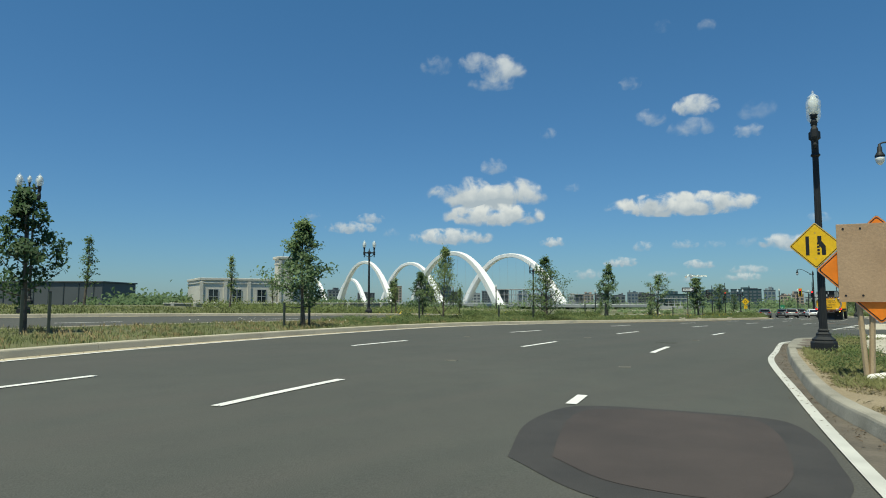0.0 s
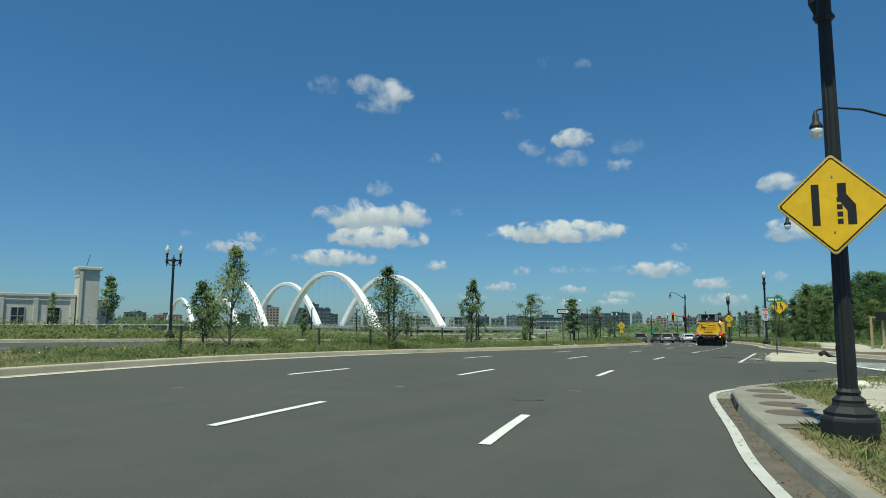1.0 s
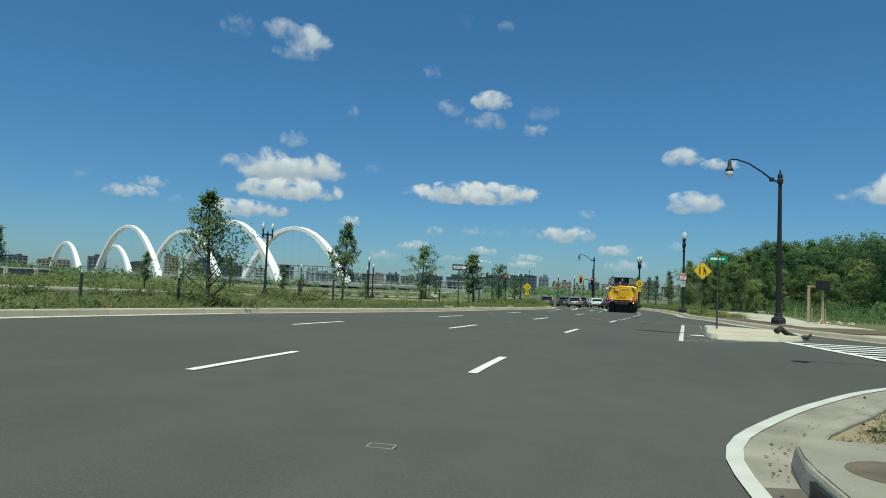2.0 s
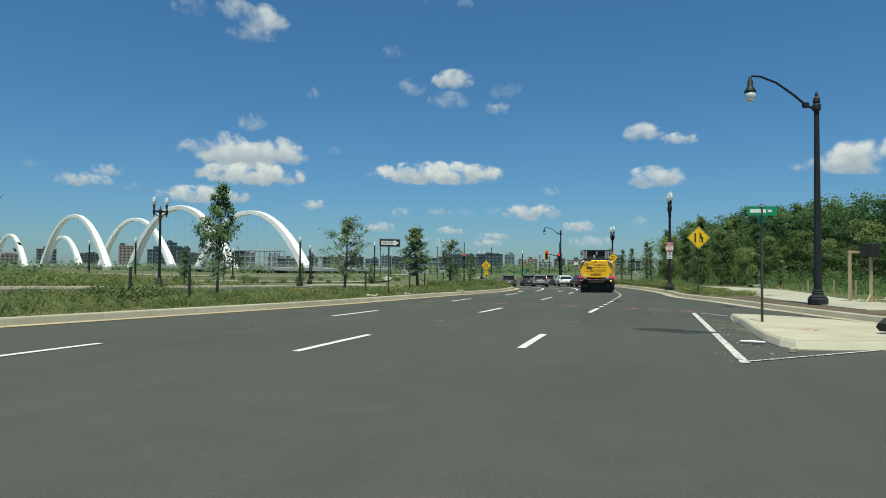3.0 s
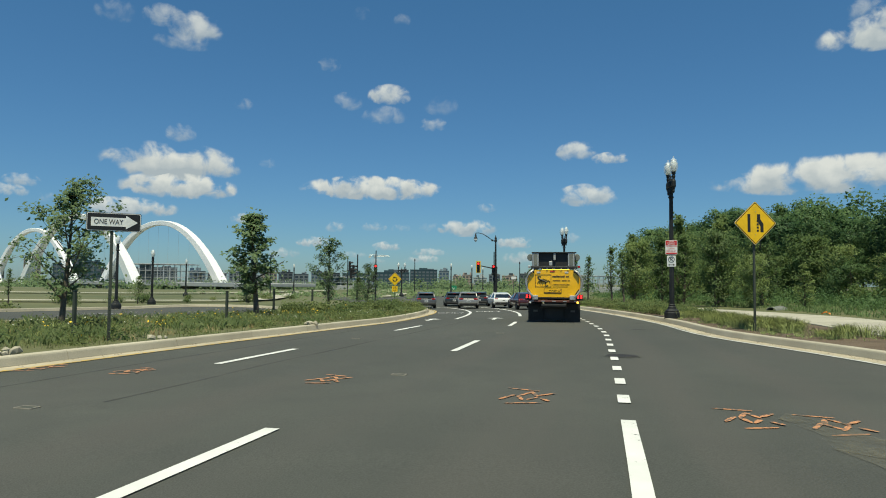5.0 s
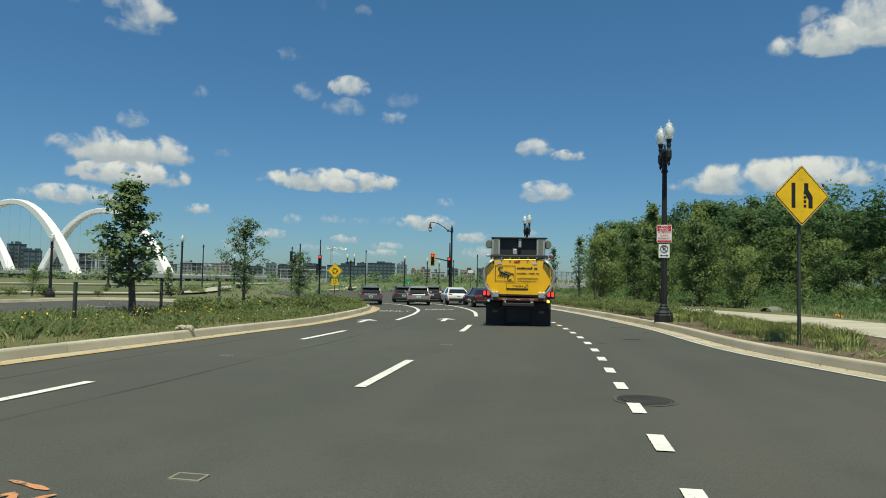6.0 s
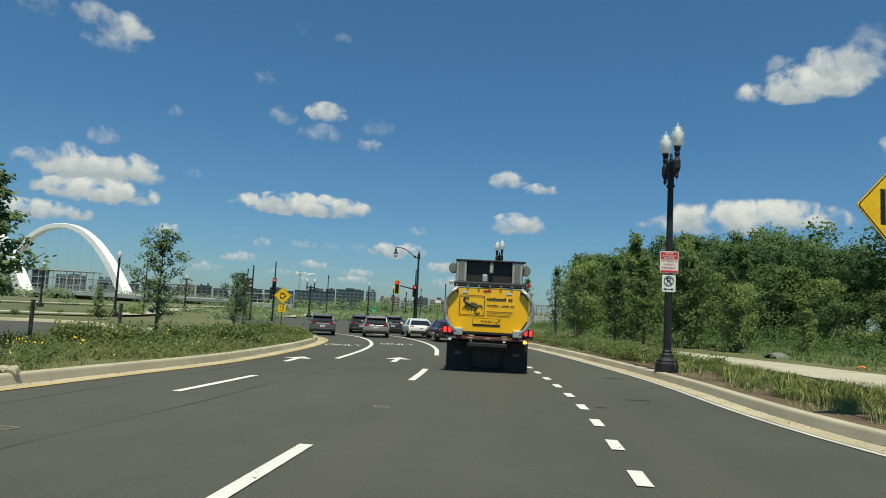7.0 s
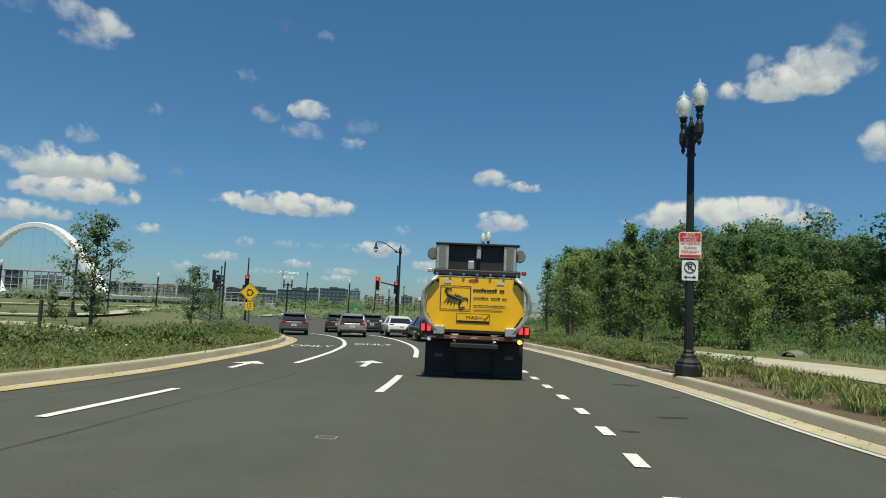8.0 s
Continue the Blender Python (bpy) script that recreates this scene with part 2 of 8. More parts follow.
M["sign_back"] = surface("sign_back", (0.42, 0.42, 0.42), (0.55, 0.55, 0.55), 3, 50, 0.45, 0.03, metal=0.7)
M["dry_pipe"] = surface("dry_pipe", (0.13, 0.14, 0.13), (0.20, 0.21, 0.19), 2.0, 30, 0.85, 0.2)
M["plywood"] = surface("plywood", (0.36, 0.24, 0.15), (0.48, 0.33, 0.21), 1.5, 25, 0.8, 0.15)
M["timber"] = surface("timber", (0.38, 0.28, 0.17), (0.52, 0.40, 0.26), 2.0, 30, 0.8, 0.2)
M["sandbag"] = surface("sandbag", (0.58, 0.56, 0.50), (0.76, 0.74, 0.69), 3.0, 60, 0.9, 0.4)
M["bridge_white"] = surface("bridge_white", (0.74, 0.75, 0.76), (0.84, 0.85, 0.85), 0.05, 1.0, 0.5, 0.0)
M["bridge_deck"] = surface("bridge_deck", (0.30, 0.31, 0.31), (0.42, 0.43, 0.43), 0.05, 1.0, 0.8, 0.0)
M["lattice"] = surface("lattice", (0.38, 0.41, 0.43), (0.48, 0.51, 0.53), 0.3, 8, 0.6, 0.0)
M["pale_stone"] = surface("pale_stone", (0.50, 0.48, 0.43), (0.66, 0.63, 0.57), 0.3, 8, 0.85, 0.1)
M["dark_glass"] = plain("dark_glass", (0.02, 0.028, 0.034), 0.08, spec=0.6)
M["bark"] = surface("bark", (0.07, 0.055, 0.042), (0.15, 0.125, 0.10), 3, 25, 0.9, 0.6, local=True, depth=0.02)
M["leaf_street"] = leafy("leaf_street", (0.125, 0.190, 0.100), (0.285, 0.380, 0.200), 0.6)
M["leaf_oak"] = leafy("leaf_oak", (0.075, 0.130, 0.066), (0.200, 0.290, 0.140), 0.5)
M["leaf_forest"] = leafy("leaf_forest", (0.050, 0.105, 0.042), (0.160, 0.255, 0.105), 0.5)
M["leaf_light"] = leafy("leaf_light", (0.110, 0.170, 0.062), (0.240, 0.320, 0.125), 0.55)
M["grass_blade"] = leafy("grass_blade", (0.130, 0.160, 0.060), (0.270, 0.285, 0.130), 0.45, vary=0.05)
M["tuft"] = leafy("tuft", (0.250, 0.320, 0.110), (0.450, 0.510, 0.210), 0.32, vary=0.05)
M["grass_dry"] = leafy("grass_dry", (0.16, 0.13, 0.06), (0.30, 0.25, 0.13), 0.25, vary=0.05)
M["weed"] = leafy("weed", (0.100, 0.145, 0.055), (0.205, 0.255, 0.105), 0.5, vary=0.15)
M["flower"] = plain("flower", (0.80, 0.52, 0.03), 0.6)
M["flower_white"] = plain("flower_white", (0.75, 0.75, 0.68), 0.6)
def car_paint(name, col, metal=0.3):
    m, nt, p = nodes_of(name)
    a = noise_fac(nt, 3.0, 4, 0.3, 0.7)
    link(nt, mixcol(nt, a, tuple(0.92 * c for c in col), col), p.inputs["Base Color"])
    p.inputs["Metallic"].default_value, p.inputs["Roughness"].default_value = metal, 0.35
    p.inputs["Coat Weight"].default_value, p.inputs["Coat Roughness"].default_value = 0.8, 0.05
    return m


M["truck_yellow"] = car_paint("truck_yellow", (0.96, 0.51, 0.008), 0.0)
M["dull_red"] = surface("dull_red", (0.10, 0.030, 0.022), (0.17, 0.055, 0.040), 3.0, 40, 0.6, 0.05)
M["road_seam"] = surface("road_seam", (0.062, 0.065, 0.054), (0.072, 0.076, 0.062), 1.2, 60, 0.9, 0.1)
M["worn_mark"] = surface("worn_mark", (0.085, 0.083, 0.075), (0.13, 0.125, 0.11), 4.0, 60, 0.9, 0.2)
M["truck_black"] = surface("truck_black", (0.012, 0.012, 0.013), (0.028, 0.027, 0.026), 1.5, 40, 0.6, 0.05)
M["rubber"] = surface("rubber", (0.012, 0.012, 0.012), (0.028, 0.027, 0.026), 3.0, 50, 0.85, 0.2)
M["tail_red"] = plain("tail_red", (0.42, 0.010, 0.010), 0.2, coat=0.5)
M["lamp_on_red"] = glowing("lamp_on_red", (1.0, 0.03, 0.03), 2.0)
M["lamp_on_amber"] = glowing("lamp_on_amber", (1.0, 0.45, 0.05), 4.0)
M["signal_yellow"] = plain("signal_yellow", (0.80, 0.50, 0.02), 0.4)
M["signal_off"] = plain("signal_off", (0.05, 0.05, 0.045), 0.25)
M["car_glass"] = plain("car_glass", (0.012, 0.014, 0.016), 0.06, spec=0.7)


M["paint_grey"] = car_paint("paint_grey", (0.13, 0.13, 0.135), 0.4)
M["paint_silver"] = car_paint("paint_silver", (0.36, 0.34, 0.32), 0.5)
M["paint_dark"] = car_paint("paint_dark", (0.045, 0.05, 0.055), 0.4)
M["paint_maroon"] = car_paint("paint_maroon", (0.075, 0.016, 0.018), 0.3)
M["paint_white"] = car_paint("paint_white", (0.78, 0.78, 0.77), 0.0)


# ---------------------------------------------------------------- mesh helpers
def mesh_of(name, bm, material):
    me = bpy.data.meshes.new(name)
    bmesh.ops.recalc_face_normals(bm, faces=bm.faces)
    bm.to_mesh(me)
    bm.free()
    me.materials.append(material)
    return me


def part(name, bm, material, parent=None, label="", smooth=False):
    me = mesh_of(name, bm, material)
    if smooth:
        for p in me.polygons:
            p.use_smooth = True
    ob = new(name, me)
    if parent is not None:
        ob.parent = parent
    if label:
        ob["label"] = label
    return ob


def mesh_thing(name, verts, faces, material, parent=None):
    me = bpy.data.meshes.new(name)
    me.from_pydata(verts, [], faces)
    me.materials.append(material)
    ob = new(name, me)
    if parent is not None:
        ob.parent = parent
    return ob


def thing(name, m, label, category, group="", kind=""):
    """An Empty at the base of a thing, which its parts hang under."""
    ob = new(name)
    ob.empty_display_size = 0.2
    ob.matrix_basis = m
    return tagged(ob, label, category, group, kind)


def on_ground(x, y, yaw=0.0, lift=0.0):
    return pose(x, y, gz(x, y) + lift, 0, 0, yaw)


def box(bm, c, s, bev=0.0, m=None):
    mat = Matrix.Translation(c) @ Matrix.Diagonal((*s, 1))
    if m is not None:
        mat = m @ mat
    made = bmesh.ops.create_cube(bm, size=1.0, matrix=mat)["verts"]
    if bev:
        edges = list({e for v in made for e in v.link_edges})
        bmesh.ops.bevel(bm, geom=edges, offset=bev, segments=2, affect="EDGES", profile=0.5)
    return bm


def cyl(bm, a, b, r1, r2=None, seg=12, caps=True):
    a, b = Vector(a), Vector(b)
    d = b - a
    m = Matrix.Translation((a + b) / 2) @ d.to_track_quat("Z", "Y").to_matrix().to_4x4()
    bmesh.ops.create_cone(bm, cap_ends=caps, segments=seg, radius1=r1, radius2=r1 if r2 is None else r2, depth=d.length, matrix=m)
    return bm


def lathe(bm, profile, seg=16, centre=(0, 0)):
    """Turns a profile of (radius, height) about the z axis."""
    rings = []
    for r, z in profile:
        rings.append([bm.verts.new((centre[0] + r * math.cos(2 * math.pi * k / seg), centre[1] + r * math.sin(2 * math.pi * k / seg), z)) for k in range(seg)])
    for a, b in zip(rings, rings[1:]):
        for k in range(seg):
            bm.faces.new((a[k], a[(k + 1) % seg], b[(k + 1) % seg], b[k]))
    bm.faces.new(rings[0][::-1])
    bm.faces.new(rings[-1])
    return bm


def tube(bm, pts, r, seg=8, r_end=None):
    """A pipe along a line of points, tapering to r_end."""
    pts = [Vector(p) for p in pts]
    rings = []
    for i, p in enumerate(pts):
        d = (pts[min(i + 1, len(pts) - 1)] - pts[max(i - 1, 0)]).normalized()
        side = d.cross(Vector((0, 0, 1)) if abs(d.z) < 0.95 else Vector((0, 1, 0))).normalized()
        up = side.cross(d)
        rr = r if r_end is None else r + (r_end - r) * i / (len(pts) - 1)
        rings.append([bm.verts.new(p + rr * (math.cos(2 * math.pi * k / seg) * side + math.sin(2 * math.pi * k / seg) * up)) for k in range(seg)])
    for a, b in zip(rings, rings[1:]):
        for k in range(seg):
            bm.faces.new((a[k], a[(k + 1) % seg], b[(k + 1) % seg], b[k]))
    bm.faces.new(rings[0][::-1])
    bm.faces.new(rings[-1])
    return bm


def prism(bm, outline, y0, y1):
    """Pushes an outline in the x-z plane from y0 to y1."""
    a = [bm.verts.new((x, y0, z)) for x, z in outline]
    b = [bm.verts.new((x, y1, z)) for x, z in outline]
    n = len(a)
    bm.faces.new(a)
    bm.faces.new(b[::-1])
    for k in range(n):
        bm.faces.new((a[k], b[k], b[(k + 1) % n], a[(k + 1) % n]))
    return bm


def spline(pts, step=1.0):
    """A smooth line through points of the plan, cut at even steps."""
    P = [Vector((*p, 0)) for p in pts]
    P = [2 * P[0] - P[1]] + P + [2 * P[-1] - P[-2]]
    fine = []
    for i in range(1, len(P) - 2):
        p0, p1, p2, p3 = P[i - 1:i + 3]
        for k in range(24):
            t = k / 24
            fine.append(0.5 * (2 * p1 + (p2 - p0) * t + (2 * p0 - 5 * p1 + 4 * p2 - p3) * t * t + (3 * p1 - p0 - 3 * p2 + p3) * t ** 3))
    fine.append(P[-2])
    out, run, last = [fine[0]], 0.0, fine[0]
    for p in fine[1:]:
        run += (p - last).length
        last = p
        if run >= step:
            out.append(p)
            run = 0.0
    if (fine[-1] - out[-1]).length > 0.2 * step:
        out.append(fine[-1])
    return [(p.x, p.y) for p in out]


def shifted(line, d):
    """The line moved d metres to its right."""
    out = []
    for i, (x, y) in enumerate(line):
        a, b = line[max(i - 1, 0)], line[min(i + 1, len(line) - 1)]
        tx, ty = b[0] - a[0], b[1] - a[1]
        n = math.hypot(tx, ty) or 1
        out.append((x + d * ty / n, y - d * tx / n))
    return out


def along(line, s):
    """The point s metres along a line, with its heading."""
    for a, b in zip(line, line[1:]):
        n = math.hypot(b[0] - a[0], b[1] - a[1])
        if s <= n:
            return a[0] + (b[0] - a[0]) * s / n, a[1] + (b[1] - a[1]) * s / n, math.degrees(math.atan2(b[1] - a[1], b[0] - a[0]))
        s -= n
    return b[0], b[1], math.degrees(math.atan2(b[1] - a[1], b[0] - a[0]))


def length(line):
    return sum(math.hypot(b[0] - a[0], b[1] - a[1]) for a, b in zip(line, line[1:]))


def between(line, s0, s1, step=0.5):
    n = max(2, int((s1 - s0) / step) + 1)
    return [along(line, s0 + (s1 - s0) * k / (n - 1))[:2] for k in range(n)]


def swept(line, profile):
    """A bmesh of a cross-section, (metres to the right, height), drawn along a line on the ground. Closed at its ends."""
    bm = bmesh.new()
    rows = []
    sides = [shifted(line, d) for d, _ in profile]
    for i in range(len(line)):
        rows.append([bm.verts.new((s[i][0], s[i][1], gz(*s[i]) + h)) for s, (_, h) in zip(sides, profile)])
    n = len(profile)
    for a, b in zip(rows, rows[1:]):
        for k in range(n):
            bm.faces.new((a[k], a[(k + 1) % n], b[(k + 1) % n], b[k]))
    bm.faces.new(rows[0])
    bm.faces.new(rows[-1][::-1])
    return bm


def slab(outline, top, thick=0.2):
    """A flat piece of ground of any outline, its top at a height over the ground."""
    bm = bmesh.new()
    a = [bm.verts.new((x, y, gz(x, y) + top)) for x, y in outline]
    f = bm.faces.new(a)
    ex = bmesh.ops.extrude_face_region(bm, geom=[f])
    for v in ex["geom"]:
        if isinstance(v, bmesh.types.BMVert):
            v.co.z -= thick
    bmesh.ops.triangulate(bm, faces=bm.faces[:])
    return bm


def ribbon(left, right, h):
    """A sheet between two lines of the same number of points."""
    bm = bmesh.new()
    cols = 6
    rows = []
    for a, b in zip(left, right):
        rows.append([bm.verts.new((a[0] + (b[0] - a[0]) * k / cols, a[1] + (b[1] - a[1]) * k / cols, gz(a[0] + (b[0] - a[0]) * k / cols, a[1] + (b[1] - a[1]) * k / cols) + h)) for k in range(cols + 1)])
    for p, q in zip(rows, rows[1:]):
        for k in range(cols):
            bm.faces.new((p[k], p[k + 1], q[k + 1], q[k]))
    return bm


def lettering(text, size, thick, spread=1.0):
    """A bmesh of words in the built-in font, lying in the x-z plane, facing -y, centred."""
    cu = bpy.data.curves.new("words", "FONT")
    cu.body, cu.size, cu.extrude = text, size, thick
    cu.align_x, cu.align_y = "CENTER", "CENTER"
    cu.space_line = 0.9
    ob = new("words", cu)
    bpy.context.view_layer.update()
    me = bpy.data.meshes.new_from_object(ob.evaluated_get(bpy.context.evaluated_depsgraph_get()))
    bm = bmesh.new()
    bm.from_mesh(me)
    bpy.data.objects.remove(ob)
    bpy.data.curves.remove(cu)
    bpy.data.meshes.remove(me)
    bmesh.ops.transform(bm, matrix=pose(0, 0, 0, 90, 0, 0) @ Matrix.Diagonal((spread, 1, 1, 1)), verts=bm.verts)
    return bm


# ---------------------------------------------------------------- plan
LEFT_KERB = spline([(-13.2, -40), (-12.6, -12), (-11.2, 2), (-8.8, 13.1), (-5.4, 22.1), (-1.0, 31.5), (2.9, 37.3), (7.4, 42.6), (12.3, 47.4), (18.0, 52.9), (24.4, 60.0),
                    (29.5, 65.4), (33.1, 69.3), (37.6, 75.9), (40.4, 81.2), (41.7, 85.2)], 1.0)
MEDIAN_BACK = spline([(-21, -40), (-19.6, 2), (-17.2, 10.5), (-13.9, 19.6), (-10.2, 27.4), (-6.2, 35.5), (-1.3, 45.0), (4.0, 55.0), (11.0, 63.0), (19.0, 70.0), (24.0, 73.6), (29.0, 76.4), (32.6, 79.2), (35.4, 82.6), (37.6, 86.4)], 1.0)
PARK_KERB = spline([(-30, -40), (-28.6, 2), (-26.0, 12.0), (-22.6, 22.8), (-18.8, 31.6), (-14.6, 39.8), (-9.4, 49.4), (-3.6, 60.4), (4.0, 70.2), (12.4, 79.2), (20.0, 88.5), (26.0, 95.6), (28.6, 96.9), (31.2, 95.7), (32.5, 93.6), (33.6, 89.4), (34.6, 86.0)], 1.0)
LINE_1 = spline([(-9.5, 0.5), (-5.9, 10.5), (-1.75, 20.1), (3.95, 29.65), (10.95, 39.6), (18.1, 47.95), (25.25, 56.7), (31.5, 63.95), (36.3, 69.6)], 0.5)
LINE_2 = spline([(-5.5, 0.0), (-2.2, 9.9), (2.8, 20.2), (8.55, 29.85), (15.6, 39.75), (22.8, 48.35), (29.9, 56.9), (36.15, 64.65), (40.6, 70.9)], 0.5)
LINE_3 = spline([(-1.4, 0.0), (1.7, 8.85), (6.1, 18.65), (12.15, 29.05), (19.47, 39.2), (26.33, 47.37), (32.3, 54.55), (37.25, 60.85), (43.4, 70.2)], 0.5)
SOLID_1 = spline([(36.3, 69.6), (38.2, 72.3), (39.7, 74.6), (41.6, 77.9), (43.6, 82.4), (45.0, 87.0), (45.6, 92.0)], 0.5)
SOLID_2 = spline([(40.6, 70.9), (42.9, 74.6), (44.9, 78.5), (46.7, 82.9), (47.9, 87.0), (48.6, 92.0)], 0.5)
CORNER_LINE = spline([(-3.4, -14), (-0.6, -5), (3.4, 5.3), (5.6, 10.6), (7.8, 15.7), (9.5, 18.8), (11.5, 22.4), (12.4, 23.6), (13.7, 24.5), (15.5, 25.5), (18.1, 26.6), (22, 27.4), (34, 28.4)], 0.5)
ISLAND_LINE = spline([(21.05, 35.4), (28.9, 45.3)], 0.5)
RIGHT_KERB = spline([(30.1, 35.7), (30.6, 38.2), (31.05, 40.4), (31.9, 42.6), (34.1, 47.5), (36.0, 51.4), (38.2, 56.6), (41.5, 61.6), (43.9, 65.7), (46.9, 71.2), (50.0, 77.4), (54.0, 86.0), (59.0, 97.0), (63.0, 106.0)], 1.0)

def nearest_s(line, p):
    best, run, at = 1e9, 0.0, 0.0
    for a, b in zip(line, line[1:]):
        d = math.hypot(a[0] - p[0], a[1] - p[1])
        if d < best:
            best, at = d, run
        run += math.hypot(b[0] - a[0], b[1] - a[1])
    return at


# ---------------------------------------------------------------- ground
def far_ground():
    """The land as one sheet: fine near the road, coarse to the horizon."""
    xs = [-4600, -2500, -1200, -600, -300, -160, -90] + [-50 + 4 * k for k in range(36)] + [110, 150, 220, 350, 700, 1300, 2500, 4600]
    ys = [-4600, -2500, -1200, -600, -300, -150, -80] + [-44 + 4 * k for k in range(46)] + [150, 165, 180, 200, 220, 260, 350, 700, 1300, 2500, 4600]
    verts = []
    for y in ys:
        for x in xs:
            q = min(1.0, max(0.0, (math.hypot(x - 20, y - 50) - 150) / 70))
            verts.append((x, y, gz(x, y) - 0.07 - 8.0 * q * q * (3 - 2 * q)))
    n = len(xs)
    faces = [(j * n + i, j * n + i + 1, (j + 1) * n + i + 1, (j + 1) * n + i) for j in range(len(ys) - 1) for i in range(n - 1)]
    ob = mesh_thing("ground", verts, faces, M["far_ground"])
    tagged(ob, "flat green parkland and riverside ground reaching the horizon", "ground", kind="structure")


far_ground()


road = part("road", ribbon(shifted(LEFT_KERB, -0.1), shifted(LEFT_KERB, 19.5), 0.0), M["asphalt"])
tagged(road, "dark grey asphalt road of several lanes curving to the right", "road", kind="structure")
north = spline([(20, 42), (25, 41.4), (30.5, 40.7), (38, 39.3), (52, 38.5), (120, 38.2)], 2)
south = spline([(12, 22.6), (15, 24.5), (20, 26.0), (34, 27.4), (52, 27.7), (120, 27.9)], 2)
nsd = 40
side = part("side_road", ribbon([along(north, length(north) * (k / nsd) ** 1.6)[:2] for k in range(nsd + 1)], [along(south, length(south) * (k / nsd) ** 1.6)[:2] for k in range(nsd + 1)], -0.012), M["asphalt"])
tagged(side, "grey asphalt side street joining the main road", "road", kind="structure")
ahead = part("road_ahead", ribbon([(40.5, 80), (41.5, 90), (43, 100), (46, 125)], [(56, 74), (60, 90), (66, 103), (74, 122)], -0.016), M["asphalt"])
tagged(ahead, "grey asphalt road leading on to the junction with signals", "road", kind="structure")
nb = 90
road_b = part("far_carriageway", ribbon([along(PARK_KERB, length(PARK_KERB) * k / nb)[:2] for k in range(nb + 1)], [along(shifted(MEDIAN_BACK, -0.05), length(MEDIAN_BACK) * k / nb)[:2] for k in range(nb + 1)], -0.006), M["asphalt"])
tagged(road_b, "grey asphalt carriageway beyond the planted median", "road", kind="structure")


# ---------------------------------------------------------------- verges and islands
def verge(name, left, right, h, material, label, cat="verge"):
    ob = part(name, ribbon(left, right, h), material)
    return tagged(ob, label, cat, kind="structure")


# planted median between the carriageways
nm = 70
med_l = [along(MEDIAN_BACK, length(MEDIAN_BACK) * k / nm)[:2] for k in range(nm + 1)]
med_r = [along(shifted(LEFT_KERB, -0.15), length(LEFT_KERB) * k / nm)[:2] for k in range(nm + 1)]
verge("median", med_l, med_r, 0.13, M["grass_ground"], "planted median strip of grass, weeds and dry soil inside a concrete kerb")
# park side of the far carriageway
back_l = shifted(PARK_KERB[:110], -0.15)
verge("park_verge", shifted(back_l, -14), back_l, 0.10, M["grass_ground"], "green grass verge along the far carriageway")
# corner with the first lamp post: gutter, kerb line, planting and paving
CORNER_KERB = spline([(-2.6, -14.4), (0.2, -5.4), (4.1, 5.6), (5.05, 8.7), (6.35, 11.7), (8.2, 15.6), (9.05, 17.25), (10.15, 19.4), (11.75, 22.1), (12.3, 22.85), (13.1, 23.45), (14.4, 24.1), (15.6, 24.75), (17.4, 25.4), (20.5, 26.2), (34, 27.4)], 0.5)
verge("corner_planting", shifted(CORNER_KERB, 0.12), shifted(CORNER_KERB, 5.2), 0.14, M["dry_soil"], "dry straw-littered planting strip with patchy weeds beside the kerb")
verge("corner_back_ground", [(8, -20), (12, -4), (15, 6), (17, 12), (19, 17), (22, 20), (34, 21)], [(60, -20), (60, -4), (60, 6), (60, 12), (60, 17), (60, 20), (60, 21)], 0.12, M["grass_ground"], "grassy ground behind the footway")
# planting along the right kerb
verge("right_planting", shifted(RIGHT_KERB, 0.12), [(x, max(y, 36.2)) for x, y in shifted(RIGHT_KERB, 26)], 0.14, M["grass_ground"], "planted strip and woodland floor behind the right kerb")
verge("mulch_bed", between(shifted(RIGHT_KERB, 0.2), 3, 49), between(shifted(RIGHT_KERB, 3.9), 3, 49), 0.165, M["mulch"], "brown bark mulch bed behind the kerb", "mulch")


# ---------------------------------------------------------------- kerbs, in cast lengths
def kerb(name, line, side, height, label, width=0.22, step=3.05, gutter=0.35, gutter_mat="pale_gutter", stone="concrete"):
    """side: +1 where the raised ground lies to the right of the line."""
    root = thing(name, Matrix(), label, "kerb", kind="structure")
    total = length(line)
    s = 0.0
    while s < total - 0.4:
        e = min(s + step - 0.012, total)
        seg = between(line, s, e, 0.75)
        w = side * width
        prof = [(0, -0.1), (0, 0.012), (0.13 * w, height - 0.035), (0.19 * w, height - 0.010), (0.30 * w, height), (0.94 * w, height + 0.003), (1.0 * w, height - 0.012), (1.0 * w, -0.1)]
        part("kerb_stone", swept(seg, prof), M[stone], root)
        if gutter:
            g = -side * gutter
            part("gutter_stone", swept(seg, [(0.001 * side, -0.08), (0.001 * side, 0.004), (g, 0.006), (g, -0.08)]), M[gutter_mat], root)
        s += step
    return root


kerb("kerb_left", LEFT_KERB[30:], -1, 0.17, "pale concrete kerb along the planted median")
nose = spline([(41.7, 85.2), (42.1, 86.8), (41.6, 88.2), (40.4, 88.9), (39.0, 88.2), (37.6, 86.4)], 0.4)
kerb("kerb_nose", nose, -1, 0.17, "rounded concrete kerb at the median's tip")
kerb("kerb_back", MEDIAN_BACK[36:], 1, 0.15, "concrete kerb on the far side of the median", gutter=0)
kerb("kerb_park", PARK_KERB[36:], -1, 0.15, "pale concrete kerb along the park", gutter=0.3)
kerb("kerb_corner", CORNER_KERB[8:], 1, 0.18, "weathered grey concrete kerb rounding the street corner", gutter=0, stone="worn_kerb")
